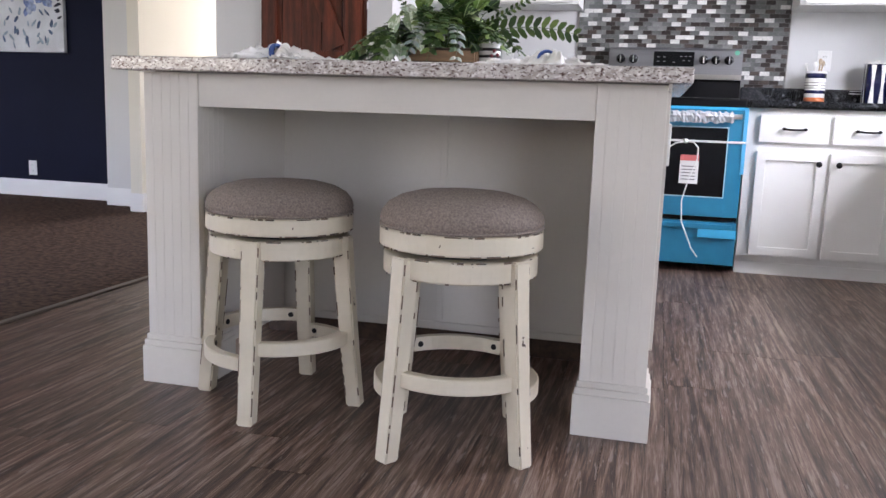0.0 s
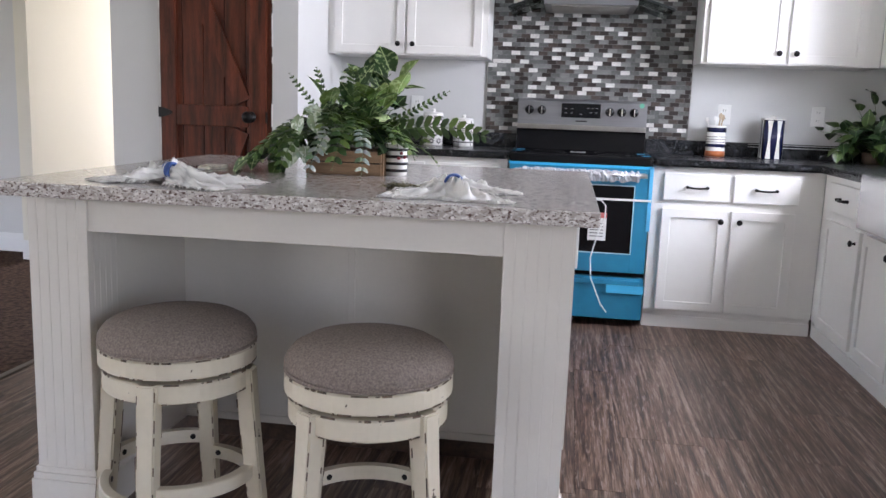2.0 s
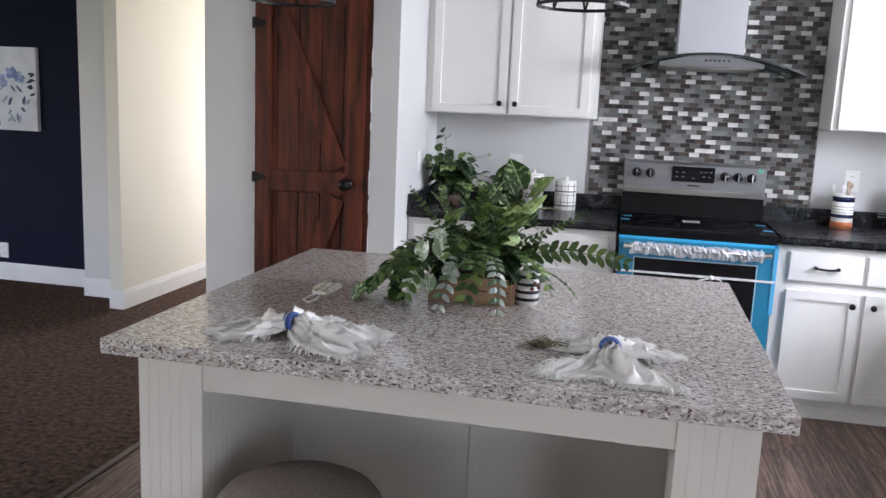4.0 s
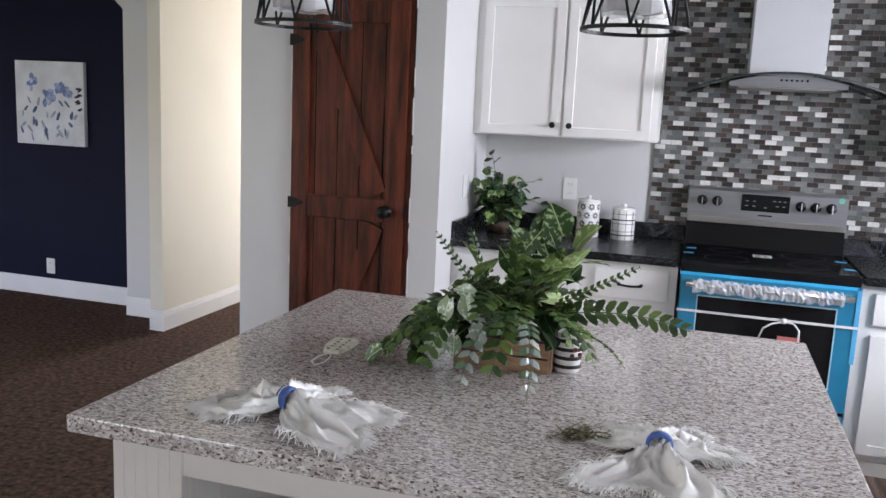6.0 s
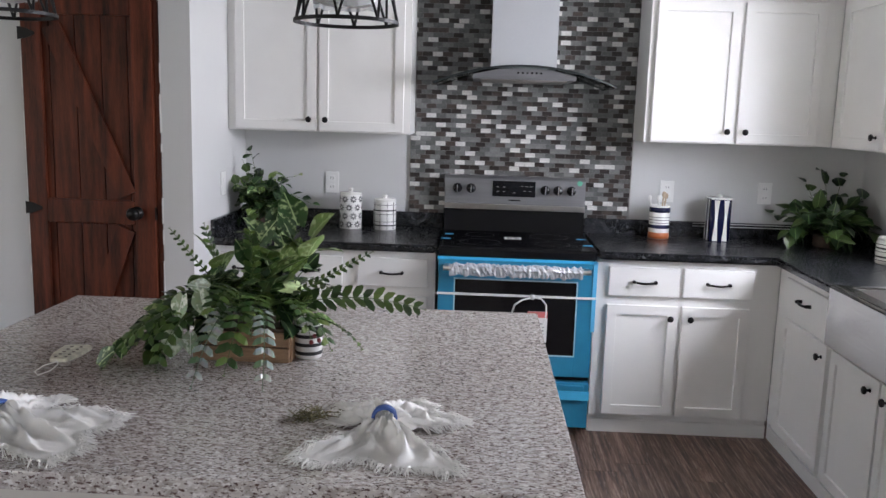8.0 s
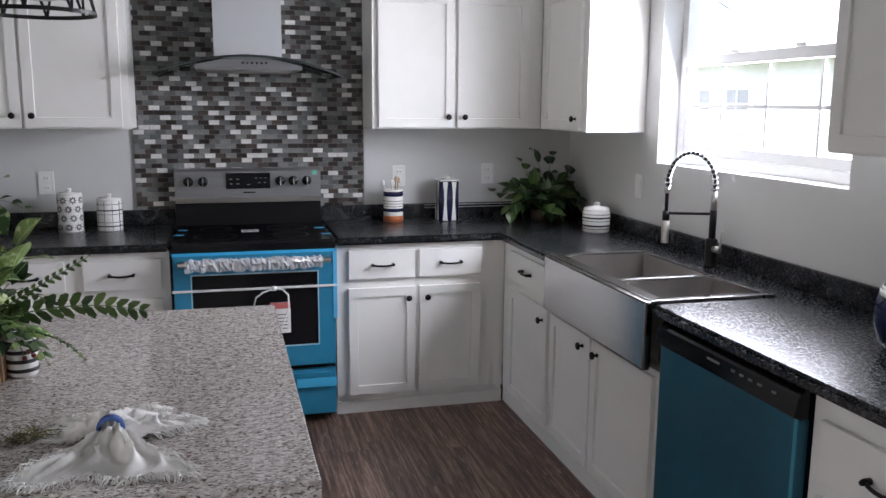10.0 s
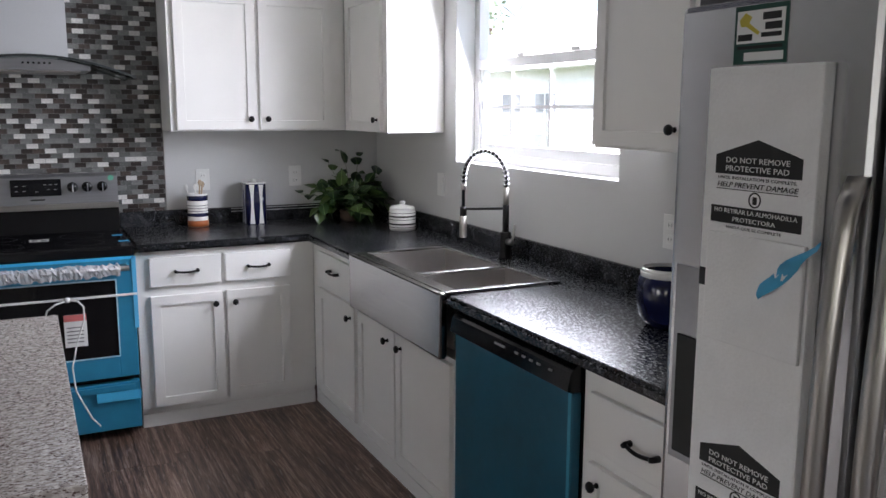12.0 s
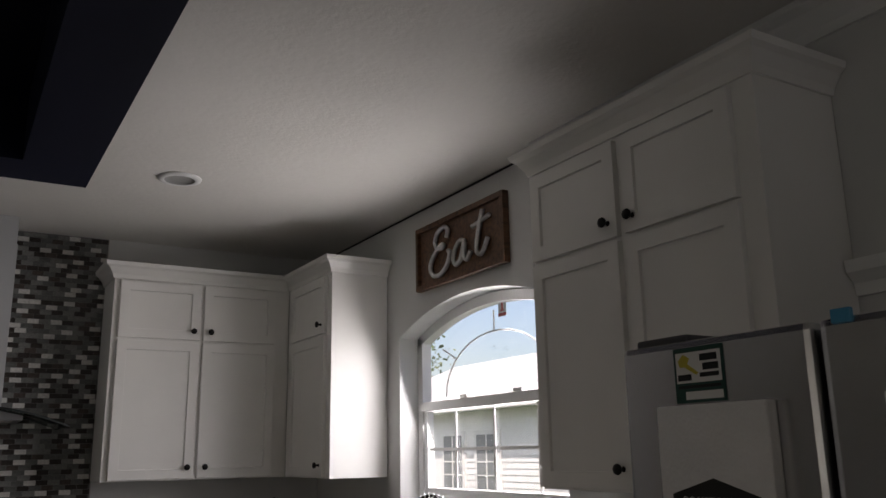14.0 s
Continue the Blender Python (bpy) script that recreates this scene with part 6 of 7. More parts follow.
def frond(parent, a, b, c, wide, rg, pairs=17, mat=None, tilt=0.0):
    """A fern frond along a bow from a by b to c: a stalk and paired leaflets, tapering; tilt turns its blade about the stalk."""
    bm = B()
    pts = curve_points(a, b, c, pairs)
    tube(bm, pts, 0.0022, 5, 0.35)
    for k in range(2, pairs + 1):
        u = k / pairs
        p = pts[k]
        way = (pts[k] - pts[k - 1]).normalized()
        side = way.cross(Vector((0, 0, 1)))
        side = side.normalized() if side.length > 0.1 else Vector((1, 0, 0))
        up = side.cross(way)
        side, up = side * math.cos(radians(tilt)) + up * math.sin(radians(tilt)), up * math.cos(radians(tilt)) - side * math.sin(radians(tilt))
        size = wide * min(1.0, 0.35 + u * 2.5) * (1 - u ** 8) ** 0.5 + 0.004
        for sg in (-1, 1):
            out = (side * sg + way * 0.45 + up * rg.uniform(-0.15, 0.25)).normalized()
            wd = way * min(size * 0.34, (pts[k] - pts[k - 1]).length * 0.44)
            near, far, tip = p + out * size * 0.3 + up * 0.003, p + out * size * 0.8 + up * 0.001, p + out * size - up * 0.004
            a0, a1, b0, b1, c0, c1, d0 = (bm.verts.new(q) for q in (p - wd * 0.4, p + wd * 0.5, near - wd, near + wd, far - wd * 0.8, far + wd * 0.9, tip + wd * 0.2))
            bm.faces.new((a0, a1, b1, b0))
            bm.faces.new((b0, b1, c1, c0))
            bm.faces.new((c0, c1, d0))
    ob = part("fern_frond", bm, mat or FERN, parent, "silvery backed fern frond" if mat else "")
    return ob


def vine(parent, a, b, c, me, rg, count, size, spread=0.9):
    pts = curve_points(a, b, c, max(count, 4))
    part("stem", tube(B(), pts, 0.0022, 5, 0.5), STEM, parent)
    for k in range(1, len(pts)):
        way = (pts[k] - pts[k - 1]).normalized()
        out = Vector((rg.uniform(-1, 1), rg.uniform(-1, 1), rg.uniform(-0.5, 0.6)))
        d = (way * 0.5 + out * spread).normalized()
        at = pts[k] + d * 0.012
        put_leaf(me, parent, at, d, Vector((rg.uniform(-0.5, 0.5), rg.uniform(-0.9, 0.1), 1)), size * rg.uniform(0.7, 1.25))


REDBERRY = material("berry_red", (0.16, 0.012, 0.02), 0.3, vary=0.2)


def island_plant():
    rg = random.Random(21)
    p = thing("plant_arrangement", (-0.384, -2.525, IZ), "artificial pothos and fern arrangement in a pine box", "plant")
    crate = part("crate", box(B(), (-0.115, -0.085, 0.0), (0.115, 0.085, 0.012)), RAWWOOD, p, "raw pine crate")
    for k, (lo, hi) in enumerate((((-0.12, -0.095, 0.0), (0.12, -0.085, 0.036)), ((-0.12, -0.095, 0.040), (0.12, -0.085, 0.075)), ((-0.12, 0.085, 0.0), (0.12, 0.095, 0.075)), ((-0.125, -0.085, 0.0), (-0.115, 0.085, 0.075)), ((0.115, -0.085, 0.0), (0.125, 0.085, 0.075)))):
        part("slat", box(B(), lo, hi, 0.0015), RAWWOOD, crate)
    part("moss", box(B(), (-0.113, -0.083, 0.03), (0.113, 0.083, 0.085), 0.01), BARE, p)
    big = leaf_mesh("pothos_leaf", 0.068, 0.029, 2.2, POTHOS)
    small = leaf_mesh("ivy_leaf", 0.055, 0.022, 2.0, IVY)
    hub = Vector((0.0, 0.0, 0.09))
    # leafy vines over the crate and down its sides
    for k in range(16):
        a = 2 * math.pi * k / 16 + rg.uniform(-0.2, 0.2)
        rx, ry = rg.uniform(0.08, 0.19), rg.uniform(0.07, 0.15)
        top = rg.uniform(0.08, 0.24)
        start = hub + Vector((0.09 * math.cos(a), 0.05 * math.sin(a), 0))
        end = Vector((rx * math.cos(a), ry * math.sin(a), rg.uniform(0.06, 0.22)))
        vine(p, start, (start + end) / 2 + Vector((0, 0, top * 0.5)), end, small if k % 4 else big, rg, 7, rg.uniform(0.7, 0.95))
    for dx, dy, z, n in ((0.06, 0.04, 0.33, 7), (0.12, 0.02, 0.32, 8), (0.17, -0.01, 0.27, 8), (0.02, 0.0, 0.30, 7), (0.09, -0.06, 0.25, 7), (0.14, 0.05, 0.29, 7), (-0.10, 0.02, 0.23, 6)):
        vine(p, hub, (dx * 0.4, dy * 0.4, z * 0.7), (dx, dy, z), big, rg, n, 1.2)
    # the pale-stemmed spray with cream leaves in front of the crate
    cream = leaf_mesh("cream_leaf", 0.066, 0.027, 2.2, CREAMLEAF)
    part("stem", tube(B(), curve_points((0.02, -0.07, 0.13), (-0.06, -0.13, 0.16), (-0.135, -0.15, 0.10)), 0.0035, 6, 0.6), CREAMLEAF, p, "pale green stem")
    for at, way, sc in (((-0.125, -0.145, 0.175), (-0.25, -0.2, -1), 1.0), ((-0.085, -0.14, 0.185), (0.25, -0.3, -0.8), 1.0), ((-0.14, -0.155, 0.095), (-0.15, -0.3, -1), 1.15), ((-0.105, -0.155, 0.085), (0.05, -0.3, -1), 0.8), ((-0.055, -0.14, 0.12), (0.3, -0.3, -1), 0.9), ((-0.07, -0.12, 0.19), (-0.6, -0.4, 0.2), 0.8)):
        put_leaf(cream, p, at, way, (rg.uniform(-0.3, 0.3), -1, 0.5), sc)
    # dark leaves falling to the worktop beside the crate
    vine(p, hub + Vector((-0.08, -0.04, 0.0)), (-0.24, -0.08, 0.17), (-0.29, -0.20, 0.012), big, rg, 9, 0.95)
    vine(p, hub + Vector((-0.08, 0.0, 0.0)), (-0.20, -0.06, 0.16), (-0.24, -0.12, 0.02), small, rg, 11, 1.0)
    vine(p, hub + Vector((-0.08, -0.02, 0.0)), (-0.18, -0.02, 0.22), (-0.24, -0.02, 0.05), small, rg, 11, 1.1)
    for k in range(3):
        vine(p, hub + Vector((-0.06, 0, 0)), (-0.13, -0.06 + 0.03 * k, 0.19), (-0.19 - 0.02 * k, -0.15 + 0.05 * k, 0.03), small, rg, 10, 0.95)
    # fern fronds: two silvery ones over the crate's front edge, dark ones out to the sides and upwards
    for b, c, w, mat, n in (((-0.01, -0.20, 0.24), (-0.045, -0.33, 0.008), 0.027, FERN_PALE, 15), ((0.10, -0.20, 0.24), (0.115, -0.33, 0.008), 0.027, FERN_PALE, 15), ((0.05, -0.20, 0.25), (0.02, -0.30, 0.03), 0.038, None, 13),
                            ((0.24, -0.03, 0.20), (0.45, -0.01, 0.13), 0.040, None, 17), ((0.22, -0.06, 0.15), (0.30, -0.08, 0.04), 0.012, None, 15),
                            ((0.14, 0.0, 0.17), (0.31, 0.02, 0.27), 0.014, None, 21), ((-0.13, 0.02, 0.20), (-0.22, 0.03, 0.31), 0.010, None, 17), ((-0.09, -0.02, 0.24), (-0.12, 0.0, 0.33), 0.016, None, 13),
                            ((-0.17, -0.12, 0.22), (-0.27, -0.20, 0.03), 0.034, None, 14), ((-0.13, -0.14, 0.22), (-0.16, -0.24, 0.012), 0.034, None, 14), ((-0.15, -0.10, 0.24), (-0.21, -0.18, 0.05), 0.034, None, 14), ((-0.15, -0.05, 0.25), (-0.25, -0.10, 0.08), 0.034, None, 14),
                            ((0.06, -0.13, 0.26), (0.06, -0.22, 0.10), 0.040, None, 13), ((-0.02, -0.12, 0.27), (-0.04, -0.20, 0.13), 0.038, None, 13), ((0.13, -0.09, 0.24), (0.19, -0.17, 0.09), 0.036, None, 13), ((0.16, -0.08, 0.22), (0.24, -0.17, 0.06), 0.034, None, 13),
                            ((-0.14, 0.1, 0.26), (-0.22, 0.16, 0.10), 0.034, None, 13), ((0.14, 0.1, 0.26), (0.22, 0.17, 0.08), 0.034, None, 13), ((0.0, 0.1, 0.27), (0.04, 0.22, 0.14), 0.034, None, 13), ((0.02, -0.04, 0.27), (0.02, -0.08, 0.33), 0.022, None, 15)):
        frond(p, hub, b, c, w, rg, n, mat, 60 if abs(c[0]) > 0.2 and abs(c[1]) < 0.05 else 15)
    # a few red berries among the leaves
    for at in ((0.185, -0.10, 0.075), (0.195, -0.095, 0.063), (-0.165, -0.05, 0.135), (0.178, -0.105, 0.06)):
        part("berry", lathe(B(), [(0.0001, -0.006), (0.0045, -0.004), (0.006, 0.0), (0.0045, 0.004), (0.0001, 0.006)], 10, at), REDBERRY, p, "small dark red berry", True)
    return p


island_plant()
pot = banded("striped_pot", "small white pot with wavy black bands", "pot", (-0.228, -2.555, IZ),
             [(0.0001, 0), (0.030, 0), (0.034, 0.004), (0.036, 0.10), (0.033, 0.102), (0.030, 0.09), (0.0001, 0.085)],
             [(0.0345, 0.012, 0.022, INK), (0.035, 0.034, 0.044, INK), (0.0353, 0.056, 0.066, INK), (0.0358, 0.078, 0.088, INK)])


def ivy_mound(name, label, place, seed, vines, me_a, me_b, size):
    rg = random.Random(seed)
    p = thing(name, place, label, "plant", "ivy plants on the worktops")
    part("pot", lathe(B(), [(0.0001, 0), (0.05, 0), (0.06, 0.01), (0.065, 0.06), (0.06, 0.065), (0.0001, 0.06)], 24), BARE, p, "", True)
    for k, (b, c, n) in enumerate(vines):
        vine(p, (0, 0, 0.06), b, c, me_b if k % 4 == 1 else me_a, rg, n, size)
    return p


dark = leaf_mesh("dark_ivy_leaf", 0.062, 0.026, 2.0, IVY)
mixed = leaf_mesh("variegated_ivy_leaf", 0.066, 0.028, 2.0, POTHOS)
rg = random.Random(5)
sprays = []
for k in range(36):
    a = 2 * math.pi * k / 18
    r = rg.uniform(0.09, 0.23)
    sprays.append(((r * 0.5 * math.cos(a), r * 0.5 * math.sin(a), rg.uniform(0.15, 0.26)), (r * math.cos(a), min(r * math.sin(a), 0.13), rg.uniform(0.02, 0.20)), 8))
sprays += [((-0.1, -0.02, 0.15), (-0.31, -0.05, 0.17), 6), ((-0.05, 0, 0.2), (-0.13, 0.0, 0.33), 6), ((0.03, 0, 0.22), (0.06, 0.02, 0.36), 6), ((0, 0, 0.2), (-0.03, 0.02, 0.38), 6), ((0.05, -0.02, 0.2), (0.14, -0.05, 0.26), 6)]
ivy_mound("ivy_plant", "dark green artificial ivy mound in the counter corner", (1.985, -0.225, CT1), 31, sprays, dark, dark, 1.2)
sprays = []
for k in range(44):
    a = 2 * math.pi * k / 17
    r = rg.uniform(0.06, 0.15)
    sprays.append(((r * 0.5 * math.cos(a), r * 0.5 * math.sin(a), rg.uniform(0.15, 0.28)), (max(r * math.cos(a), -0.12), min(r * math.sin(a), 0.12), rg.uniform(0.04, 0.28)), 8))
sprays += [((0.1, 0, 0.25), (0.27, -0.02, 0.14), 6), ((0.05, 0.0, 0.28), (0.18, 0.0, 0.28), 5), ((-0.02, 0, 0.28), (-0.06, 0.02, 0.40), 6), ((-0.05, 0, 0.28), (-0.10, 0.0, 0.36), 6)]
ivy_mound("ivy_plant", "variegated artificial ivy on the worktop by the pantry wall", (-0.955, -0.27, CT1), 32, sprays, dark, mixed, 0.9)


# ---- napkins ----
def napkin(name, ring_at, turn, lobes, seed, label):
    """A fringed cloth drawn through a napkin ring: lobes are (direction in degrees, length, end width)."""
    rg = random.Random(seed)
    n = thing(name, (*ring_at, IZ), label, "napkin", "napkins on the island", turn)
    for ang, length, width in lobes:
        a = radians(ang)
        way, side = Vector((math.cos(a), math.sin(a), 0)), Vector((-math.sin(a), math.cos(a), 0))
        bm = B()
        rows = []
        nu, nv = 40, 56
        ph = [rg.uniform(0, 6.28) for _ in range(8)]
        for i in range(nu + 1):
            u = i / nu
            half = 0.015 + (width / 2 - 0.015) * min(1, (u * 1.25) ** 0.62)
            row = []
            for k in range(nv + 1):
                v = 2 * k / nv - 1
                lie = noise.noise(Vector((u * 2.2 + ph[0], v * 1.7 + ph[1], ph[2]))) + 0.2 * noise.noise(Vector((u * 6 + ph[3], v * 5 + ph[4], ph[5])))
                broad = 1 - abs(math.sin(v * 2.4 + ph[6] + 1.1 * lie))
                narrow = 1 - abs(math.sin(v * 6.5 + ph[7] + 2.4 * lie + 1.5 * u))
                pleat = 1 - abs(math.sin(v * 11 + ph[2] + 0.8 * lie))
                arc = math.sin(math.pi * min(1, u * 0.86 + 0.14))
                crumple = noise.noise(Vector((u * 5 + ph[7], v * 5.5, ph[0])))
                fine = noise.noise(Vector((u * 13 + ph[1], v * 12 + ph[2], ph[5])))
                z = 0.004 + (0.032 * broad ** 2.4 + 0.020 * narrow ** 2.6 + 0.012 * crumple + 0.005 * fine) * arc * (1 - 0.5 * abs(v) ** 4)
                z += 0.012 * pleat ** 1.5 * max(0, 1 - 1.5 * u)
                z += 0.022 * math.exp(-((u - 0.12) / 0.14) ** 2) * (1 - v * v)
                z = max(0.0025, z * (1 - 0.7 * u ** 5))
                ragged = length * (1 + 0.12 * math.sin(3 * v + ph[3]) + 0.06 * math.sin(8 * v + ph[4]) - 0.10 * abs(v) ** 3)
                q = way * (0.004 + ragged * u) + side * half * v * (1 + 0.09 * math.sin(5 * u + ph[5]) + 0.12 * lie)
                row.append(bm.verts.new((q.x, q.y, z)))
            rows.append(row)
        for p, q in zip(rows, rows[1:]):
            for k in range(nv):
                bm.faces.new((p[k], p[k + 1], q[k + 1], q[k]))
        edge = [v_.co.copy() for v_ in rows[-1]] + [r[0].co.copy() for r in rows[11::3]] + [r[-1].co.copy() for r in rows[11::3]]
        cloth = part("cloth", bm, CLOTH, n, "crumpled white cotton", True)
        bm = B()
        for e in edge:
            for _ in range(5):
                out = (Vector((e.x, e.y, 0)).normalized() + Vector((rg.uniform(-0.7, 0.7), rg.uniform(-0.7, 0.7), 0))).normalized()
                s = e + Vector((rg.uniform(-0.006, 0.006), rg.uniform(-0.006, 0.006), 0.001))
                s.z = max(s.z, 0.0025)
                ln = rg.uniform(0.014, 0.034)
                m_ = s + out * ln * 0.5 + Vector((rg.uniform(-0.004, 0.004), rg.uniform(-0.004, 0.004), rg.uniform(-0.001, 0.005)))
                t = s + out * ln
                t.z = 0.002
                tube(bm, [s, m_, t], 0.0014, 4, 0.6)
        part("fringe", bm, CLOTH, cloth)
    ring = lathe(B(), [(0.019, -0.012), (0.0245, -0.012), (0.026, -0.008), (0.026, 0.008), (0.0245, 0.012), (0.019, 0.012), (0.019, -0.012)], 28)
    a = lobes[0][0]
    bmesh.ops.transform(ring, matrix=pose(0, 0, 0.0262, 0, 0, a) @ pose(0, 0, 0, 0, 90, 0), verts=ring.verts)
    r = part("napkin_ring", ring, DENIM, n, "blue banded napkin ring", True)
    band = lathe(B(), [(0.0258, -0.006), (0.0264, -0.006), (0.0264, -0.003), (0.0258, -0.003)], 28)
    bmesh.ops.transform(band, matrix=pose(0, 0, 0.0262, 0, 0, a) @ pose(0, 0, 0, 0, 90, 0), verts=band.verts)
    part("ring_line", band, CERAMIC, r)
    return n


napkin("napkin", (-0.727, -3.09), 0, [(-16, 0.205, 0.25), (190, 0.15, 0.17), (82, 0.13, 0.10)], 3, "fringed white cotton napkin in a blue ring")
napkin("napkin", (0.022, -3.025), 0, [(-88, 0.175, 0.26), (48, 0.14, 0.17), (128, 0.125, 0.14)], 9, "fringed white cotton napkin gathered in a blue ring")

sprig = thing("dried_sprig", (-0.135, -2.985, IZ), "small dried olive-brown moss sprig lying on granite", "sprig", turn=12)
rg = random.Random(61)
DRY = material("dry_moss", (0.17, 0.15, 0.07), 0.9, vary=0.5, scale=50)
for k in range(26):
    a, ln = rg.uniform(0, 6.28), rg.uniform(0.02, 0.06)
    x0, y0 = rg.uniform(-0.03, 0.03), rg.uniform(-0.02, 0.02)
    x1, y1 = x0 + 1.3 * ln * math.cos(a), y0 + 0.8 * ln * math.sin(a)
    twig = part("twig", tube(B(), [(x0, y0, 0.002), ((x0 + x1) / 2, (y0 + y1) / 2, rg.uniform(0.006, 0.018)), (x1, y1, rg.uniform(0.002, 0.012))], 0.0016, 5, 0.5), DRY, sprig)
    bm = B()
    for q in range(5):
        c = Vector((x0 + (x1 - x0) * (q + 1) / 5, y0 + (y1 - y0) * (q + 1) / 5, 0.006 + rg.uniform(0, 0.008)))
        d = Vector((rg.uniform(-1, 1), rg.uniform(-1, 1), rg.uniform(0, 0.6))).normalized() * 0.008
        e = Vector((-d.y, d.x, 0.001)) * 0.4
        bm.faces.new([bm.verts.new(v_) for v_ in (c, c + d * 0.5 + e, c + d, c + d * 0.5 - e)])
    part("leaflet", bm, DRY, twig)

tag = thing("lace_tag", (-0.817, -2.63, IZ), "tan crocheted tag on a string lying on granite", "tag", turn=92)
bm = B()
extrude_outline(bm, [(-0.05, -0.016), (-0.05, 0.016), (-0.01, 0.028), (0.045, 0.030), (0.058, 0.018), (0.058, -0.018), (0.045, -0.030), (-0.01, -0.028)], "z", 0.001, 0.009)
part("tag_body", bm, BURLAP, tag)
bm = B()
for k in range(10):
    lathe(bm, [(0.0001, 0.0092), (0.0035, 0.0092), (0.0035, 0.0098), (0.0001, 0.0098)], 8, (-0.035 + 0.018 * (k // 2), -0.010 + 0.020 * (k % 2), 0))
part("lace_hole", bm, BARE, tag)
part("string", tube(B(), [(-0.05, 0, 0.003), (-0.08, 0.014, 0.003), (-0.12, 0.012, 0.003), (-0.14, -0.004, 0.003), (-0.11, -0.014, 0.003), (-0.07, -0.010, 0.003), (-0.05, 0, 0.003)], 0.0016, 5), CLOTH, tag)
tag.scale = (1.2, 1.2, 1.0)


# ---- outside the window ----
structure(block("ground", (-300, -300, -0.75), (300, 300, -0.62), GRASS), "mown lawn round the house", "ground")


def neighbour():
    h = thing("neighbour_house", (9.0, 0, -0.62), "pale grey sided house with white-trimmed windows", "house")
    x0, y0, y1, top = 0.0, -8.0, 14.0, 2.95
    part("wall", box(B(), (x0 + 0.02, y0, 0), (x0 + 6, y1, top)), SIDING, h)
    for k in range(26):
        bm = B()
        z = 0.1 + 0.11 * k
        extrude_outline(bm, [(x0 + 0.02, z), (x0 - 0.005, z), (x0 + 0.008, z + 0.112), (x0 + 0.02, z + 0.112)], "y", y0, y1)
        part("siding_board", bm, SIDING, h)
    bm = B()
    extrude_outline(bm, [(x0 - 0.45, top - 0.05), (x0 - 0.45, top + 0.08), (x0 + 3, top + 1.4), (x0 + 6.5, top + 0.08), (x0 + 6.5, top - 0.05)], "y", y0 - 0.4, y1 + 0.4)
    part("roof", bm, ROOF, h)
    part("fascia", box(B(), (x0 - 0.47, y0 - 0.4, top - 0.06), (x0 - 0.45, y1 + 0.4, top + 0.09)), VINYLWHITE, h)
    part("corner_board", box(B(), (x0 - 0.03, y1 - 0.2, 0), (x0 + 0.02, y1, top)), VINYLWHITE, h)
    for a, b in ((8.0, 8.85), (9.2, 10.05), (-2.0, -1.0), (2.5, 3.4)):
        z0, z1 = 1.40, 2.55
        w = part("window", box(B(), (x0 - 0.04, a, z0), (x0 + 0.0, b, z1), 0.004), VINYLWHITE, h, "white window trim")
        # The pane's grey is lifted to hold the sky's reflection in its colour.
        part("pane", box(B(), (x0 - 0.046, a + 0.09, z0 + 0.09), (x0 - 0.041, b - 0.09, z1 - 0.09)), material("sky_reflecting_pane", (0.26, 0.28, 0.29), 0.1), w)
        bm = B()
        box(bm, (x0 - 0.056, (a + b) / 2 - 0.015, z0 + 0.09), (x0 - 0.047, (a + b) / 2 + 0.015, z1 - 0.09))
        for k in (1, 2, 3):
            z = z0 + 0.09 + (z1 - z0 - 0.18) * k / 4
            box(bm, (x0 - 0.055, a + 0.09, z - 0.012), (x0 - 0.047, b - 0.09, z + 0.012))
        part("muntin", bm, VINYLWHITE, w)


neighbour()


def tree(place, seed, tall):
    rg = random.Random(seed)
    t = thing("tree", place, "leafy green tree behind the neighbouring house", "tree", "trees behind the house")
    part("trunk", tube(B(), [(0, 0, 0), (0.1, 0.05, tall * 0.3), (0, 0, tall * 0.7)], 0.22, 10, 0.4), BARE, t)
    bm = B()
    for k in range(600):
        a, u = rg.uniform(0, 6.28), rg.random()
        z = tall * (0.35 + 0.65 * u)
        r = tall * 0.30 * math.sin(math.pi * min(1, 0.15 + u * 0.85)) * (0.6 + 0.4 * math.sin(a * 3 + seed + u * 7)) * math.sqrt(rg.random())
        c = Vector((r * math.cos(a), r * math.sin(a), z))
        d = [Vector((rg.uniform(-1, 1), rg.uniform(-1, 1), rg.uniform(-1, 1))).normalized() * rg.uniform(0.08, 0.16) for _ in range(2)]
        bm.faces.new([bm.verts.new(c + q) for q in (d[0], d[1], -d[0], -d[1])])
    part("crown", bm, picked("tree_leaf", [(0.5, (0.16, 0.22, 0.10)), (0.5, (0.24, 0.30, 0.16))], 0.5, False), t)


tree((24, 37, -0.62), 3, 9.5)
tree((27, 47, -0.62), 5, 10.0)
tree((21, 41, -0.62), 7, 9.0)


# ---- mosaic behind the range ----
MX0, MX1, MZ0, MZ1 = -0.198, 1.004, 0.992, CEILING - 0.004
TW, TH, GAP = 0.0525, 0.0232, 0.0018
mosaic = structure(block("backsplash", (MX0, -0.006, MZ0), (MX1, -0.0005, MZ1), GROUT), "grey, white and brown glass and stone mosaic backsplash", "backsplash")
tile_mes = []
for share, mat in TILES:
    bm = B()
    box(bm, (0, -0.0095, 0), (TW, -0.0055, TH))
    me = bpy.data.meshes.new("tile")
    bm.to_mesh(me)
    bm.free()
    me.materials.append(mat)
    tile_mes.append(me)
rests = [B() for _ in TILES]
rg = random.Random(77)
rows = int((MZ1 - MZ0) / (TH + GAP))
below = {}
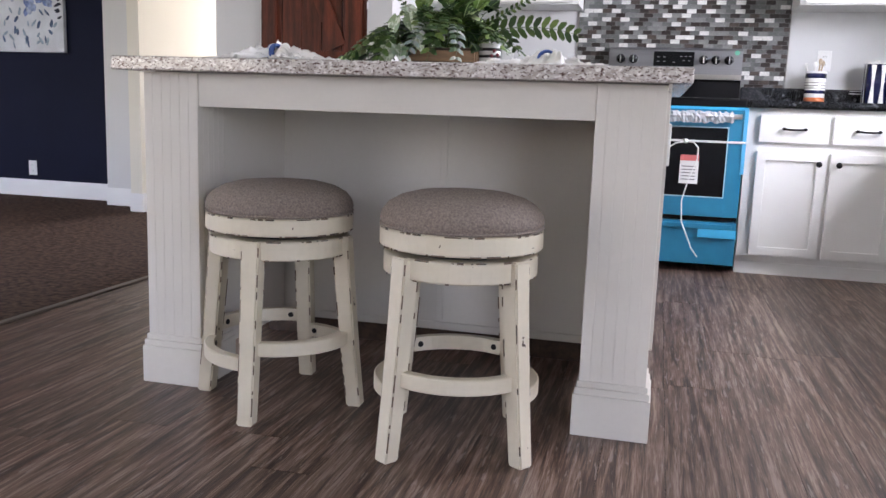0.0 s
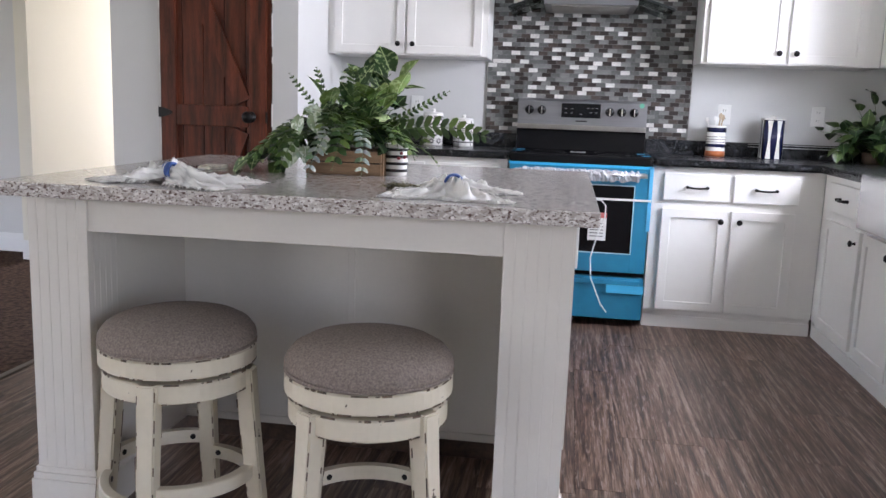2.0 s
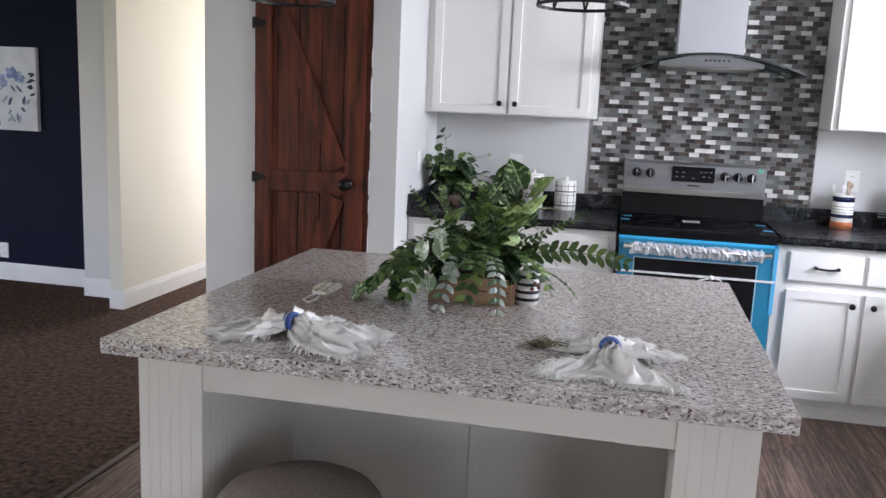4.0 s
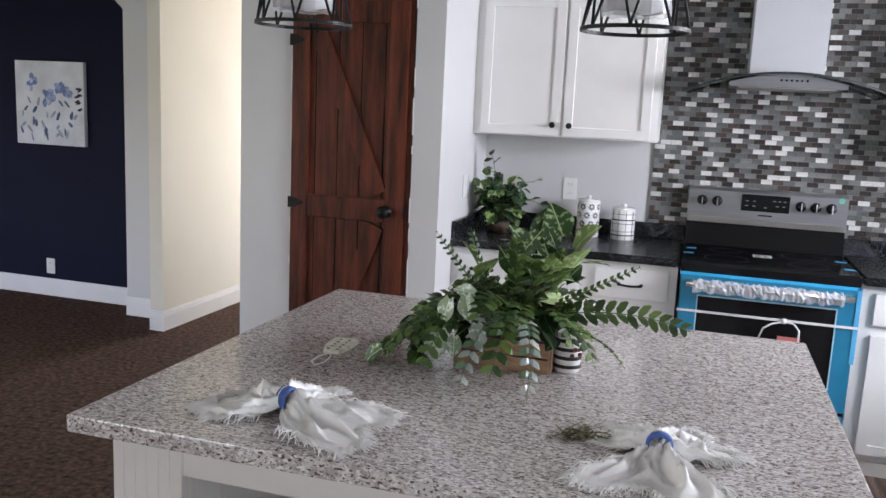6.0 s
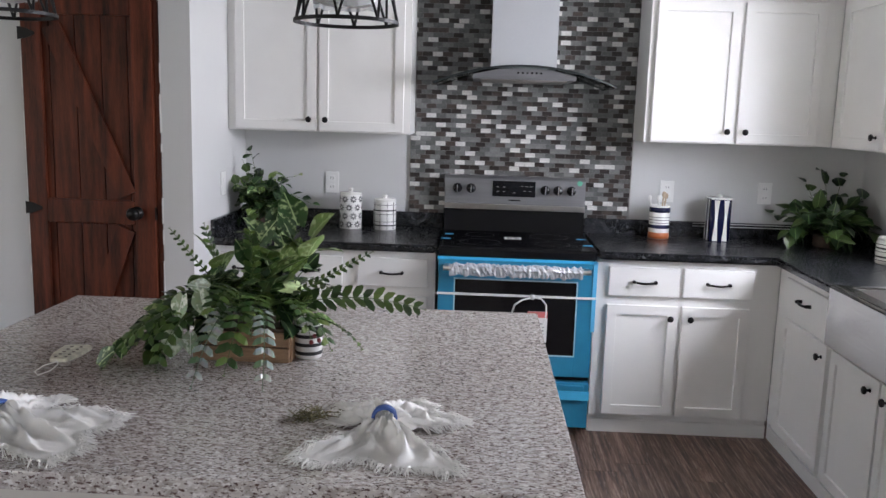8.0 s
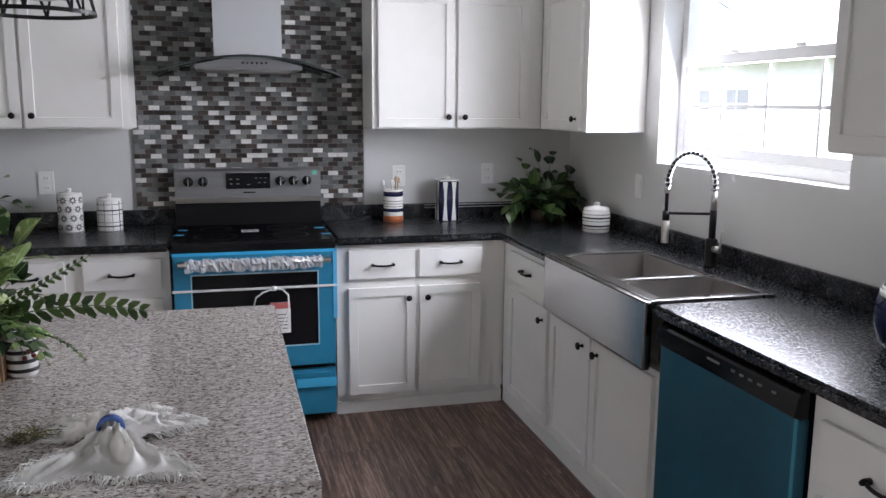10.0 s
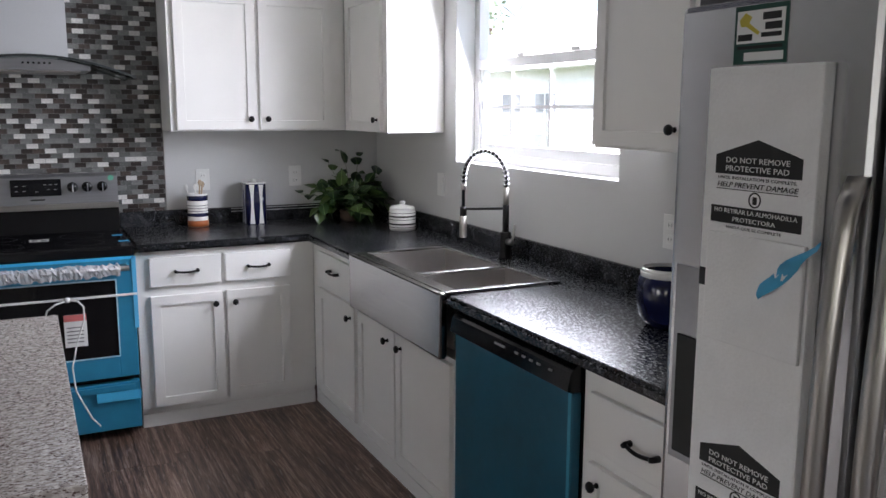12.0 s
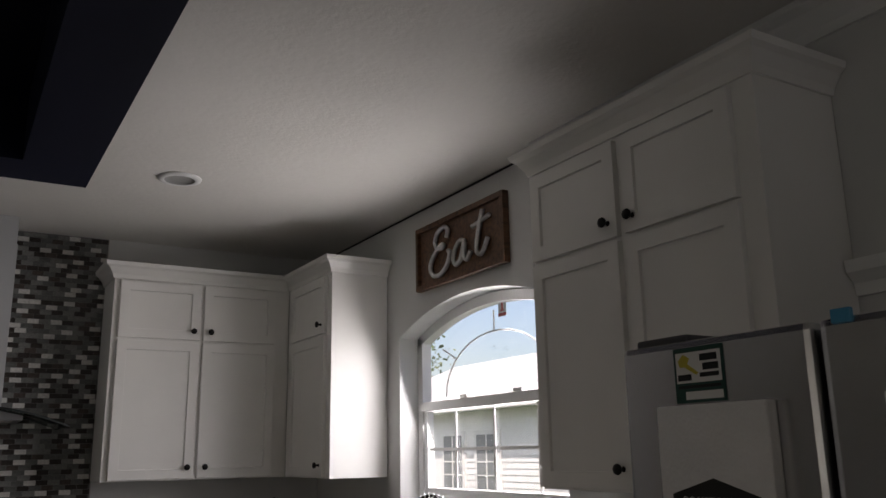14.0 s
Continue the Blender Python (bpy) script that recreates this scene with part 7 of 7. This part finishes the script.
for r in range(rows):
    z = MZ0 + 0.001 + r * (TH + GAP)
    x = MX0 + 0.001 - (TW / 2 if r % 2 else 0)
    here, before = {}, -1
    while x < MX1 - 0.004:
        a, b = max(x, MX0 + 0.001), min(x + TW, MX1 - 0.001)
        whole = b - a > TW - 1e-6
        # neighbours seldom share a colour
        kind = rg.choices(range(len(TILES)), [share * (0.25 if k == before else 1) * (0.35 if k in (below.get(round((x - TW / 2) * 50)), below.get(round((x + TW / 2) * 50))) else 1) for k, (share, _) in enumerate(TILES)])[0]
        before = kind
        here[round(x * 50)] = kind
        if b - a > 0.006:
            if whole and 0.06 < a < 0.70 and 1.22 < z < 1.68:
                ob = new("tile", tile_mes[kind])
                ob.parent = mosaic
                ob.matrix_local = Matrix.Translation((a, rg.uniform(-0.0006, 0.0004), z))
            else:
                d = rg.uniform(-0.0006, 0.0004)
                box(rests[kind], (a, -0.0095 + d, z), (b, -0.0055, z + TH))
        x += TW + GAP
    below = here
for bm, (share, mat) in zip(rests, TILES):
    tagged(part("mosaic_tiles", bm, mat, mosaic), kind="stuff")
structure(block("trim_mosaic_edge", (MX1, -0.010, MZ0), (MX1 + 0.004, -0.0005, MZ1), NICKEL), "thin metal edge strip beside the mosaic", "trim")
structure(block("trim_mosaic_edge", (MX0 - 0.004, -0.010, MZ0), (MX0, -0.0005, MZ1), NICKEL), "thin metal edge strip beside the mosaic", "trim")

# ---- vinyl planks ----
PW, PL = 0.152, 1.22
floor = structure(new("floor"), "rustic dark brown wood-look vinyl plank floor", "floor")
plank_me = bpy.data.meshes.new("plank")
bm = B()
box(bm, (0.0006, 0.0006, -0.0035), (PW - 0.0006, PL - 0.0006, 0.0))
bm.to_mesh(plank_me)
bm.free()
plank_me.materials.append(PLANK)
rg = random.Random(15)
k = 0
x = -1.885
while x < R - 0.01:
    y = -rg.uniform(0.0, PL)
    spans = [(y, 0.0)]
    while y > SY:
        spans.append((max(y - PL, SY), y))
        y -= PL
    for a, b in spans:
        wide = min(PW, R - x)
        if wide > PW - 1e-6 and b - a > PL - 1e-6:
            ob = new("plank", plank_me)
        else:
            if b - a < 0.01 or wide < 0.01:
                continue
            bm = B()
            box(bm, (0.0006, 0.0006, -0.0035), (wide - 0.0006, b - a - 0.0006, 0.0))
            me = bpy.data.meshes.new("plank")
            bm.to_mesh(me)
            bm.free()
            me.materials.append(PLANK)
            ob = new("plank", me)
        ob.parent = floor
        ob.matrix_local = Matrix.Translation((x, a, 0))
    x += PW
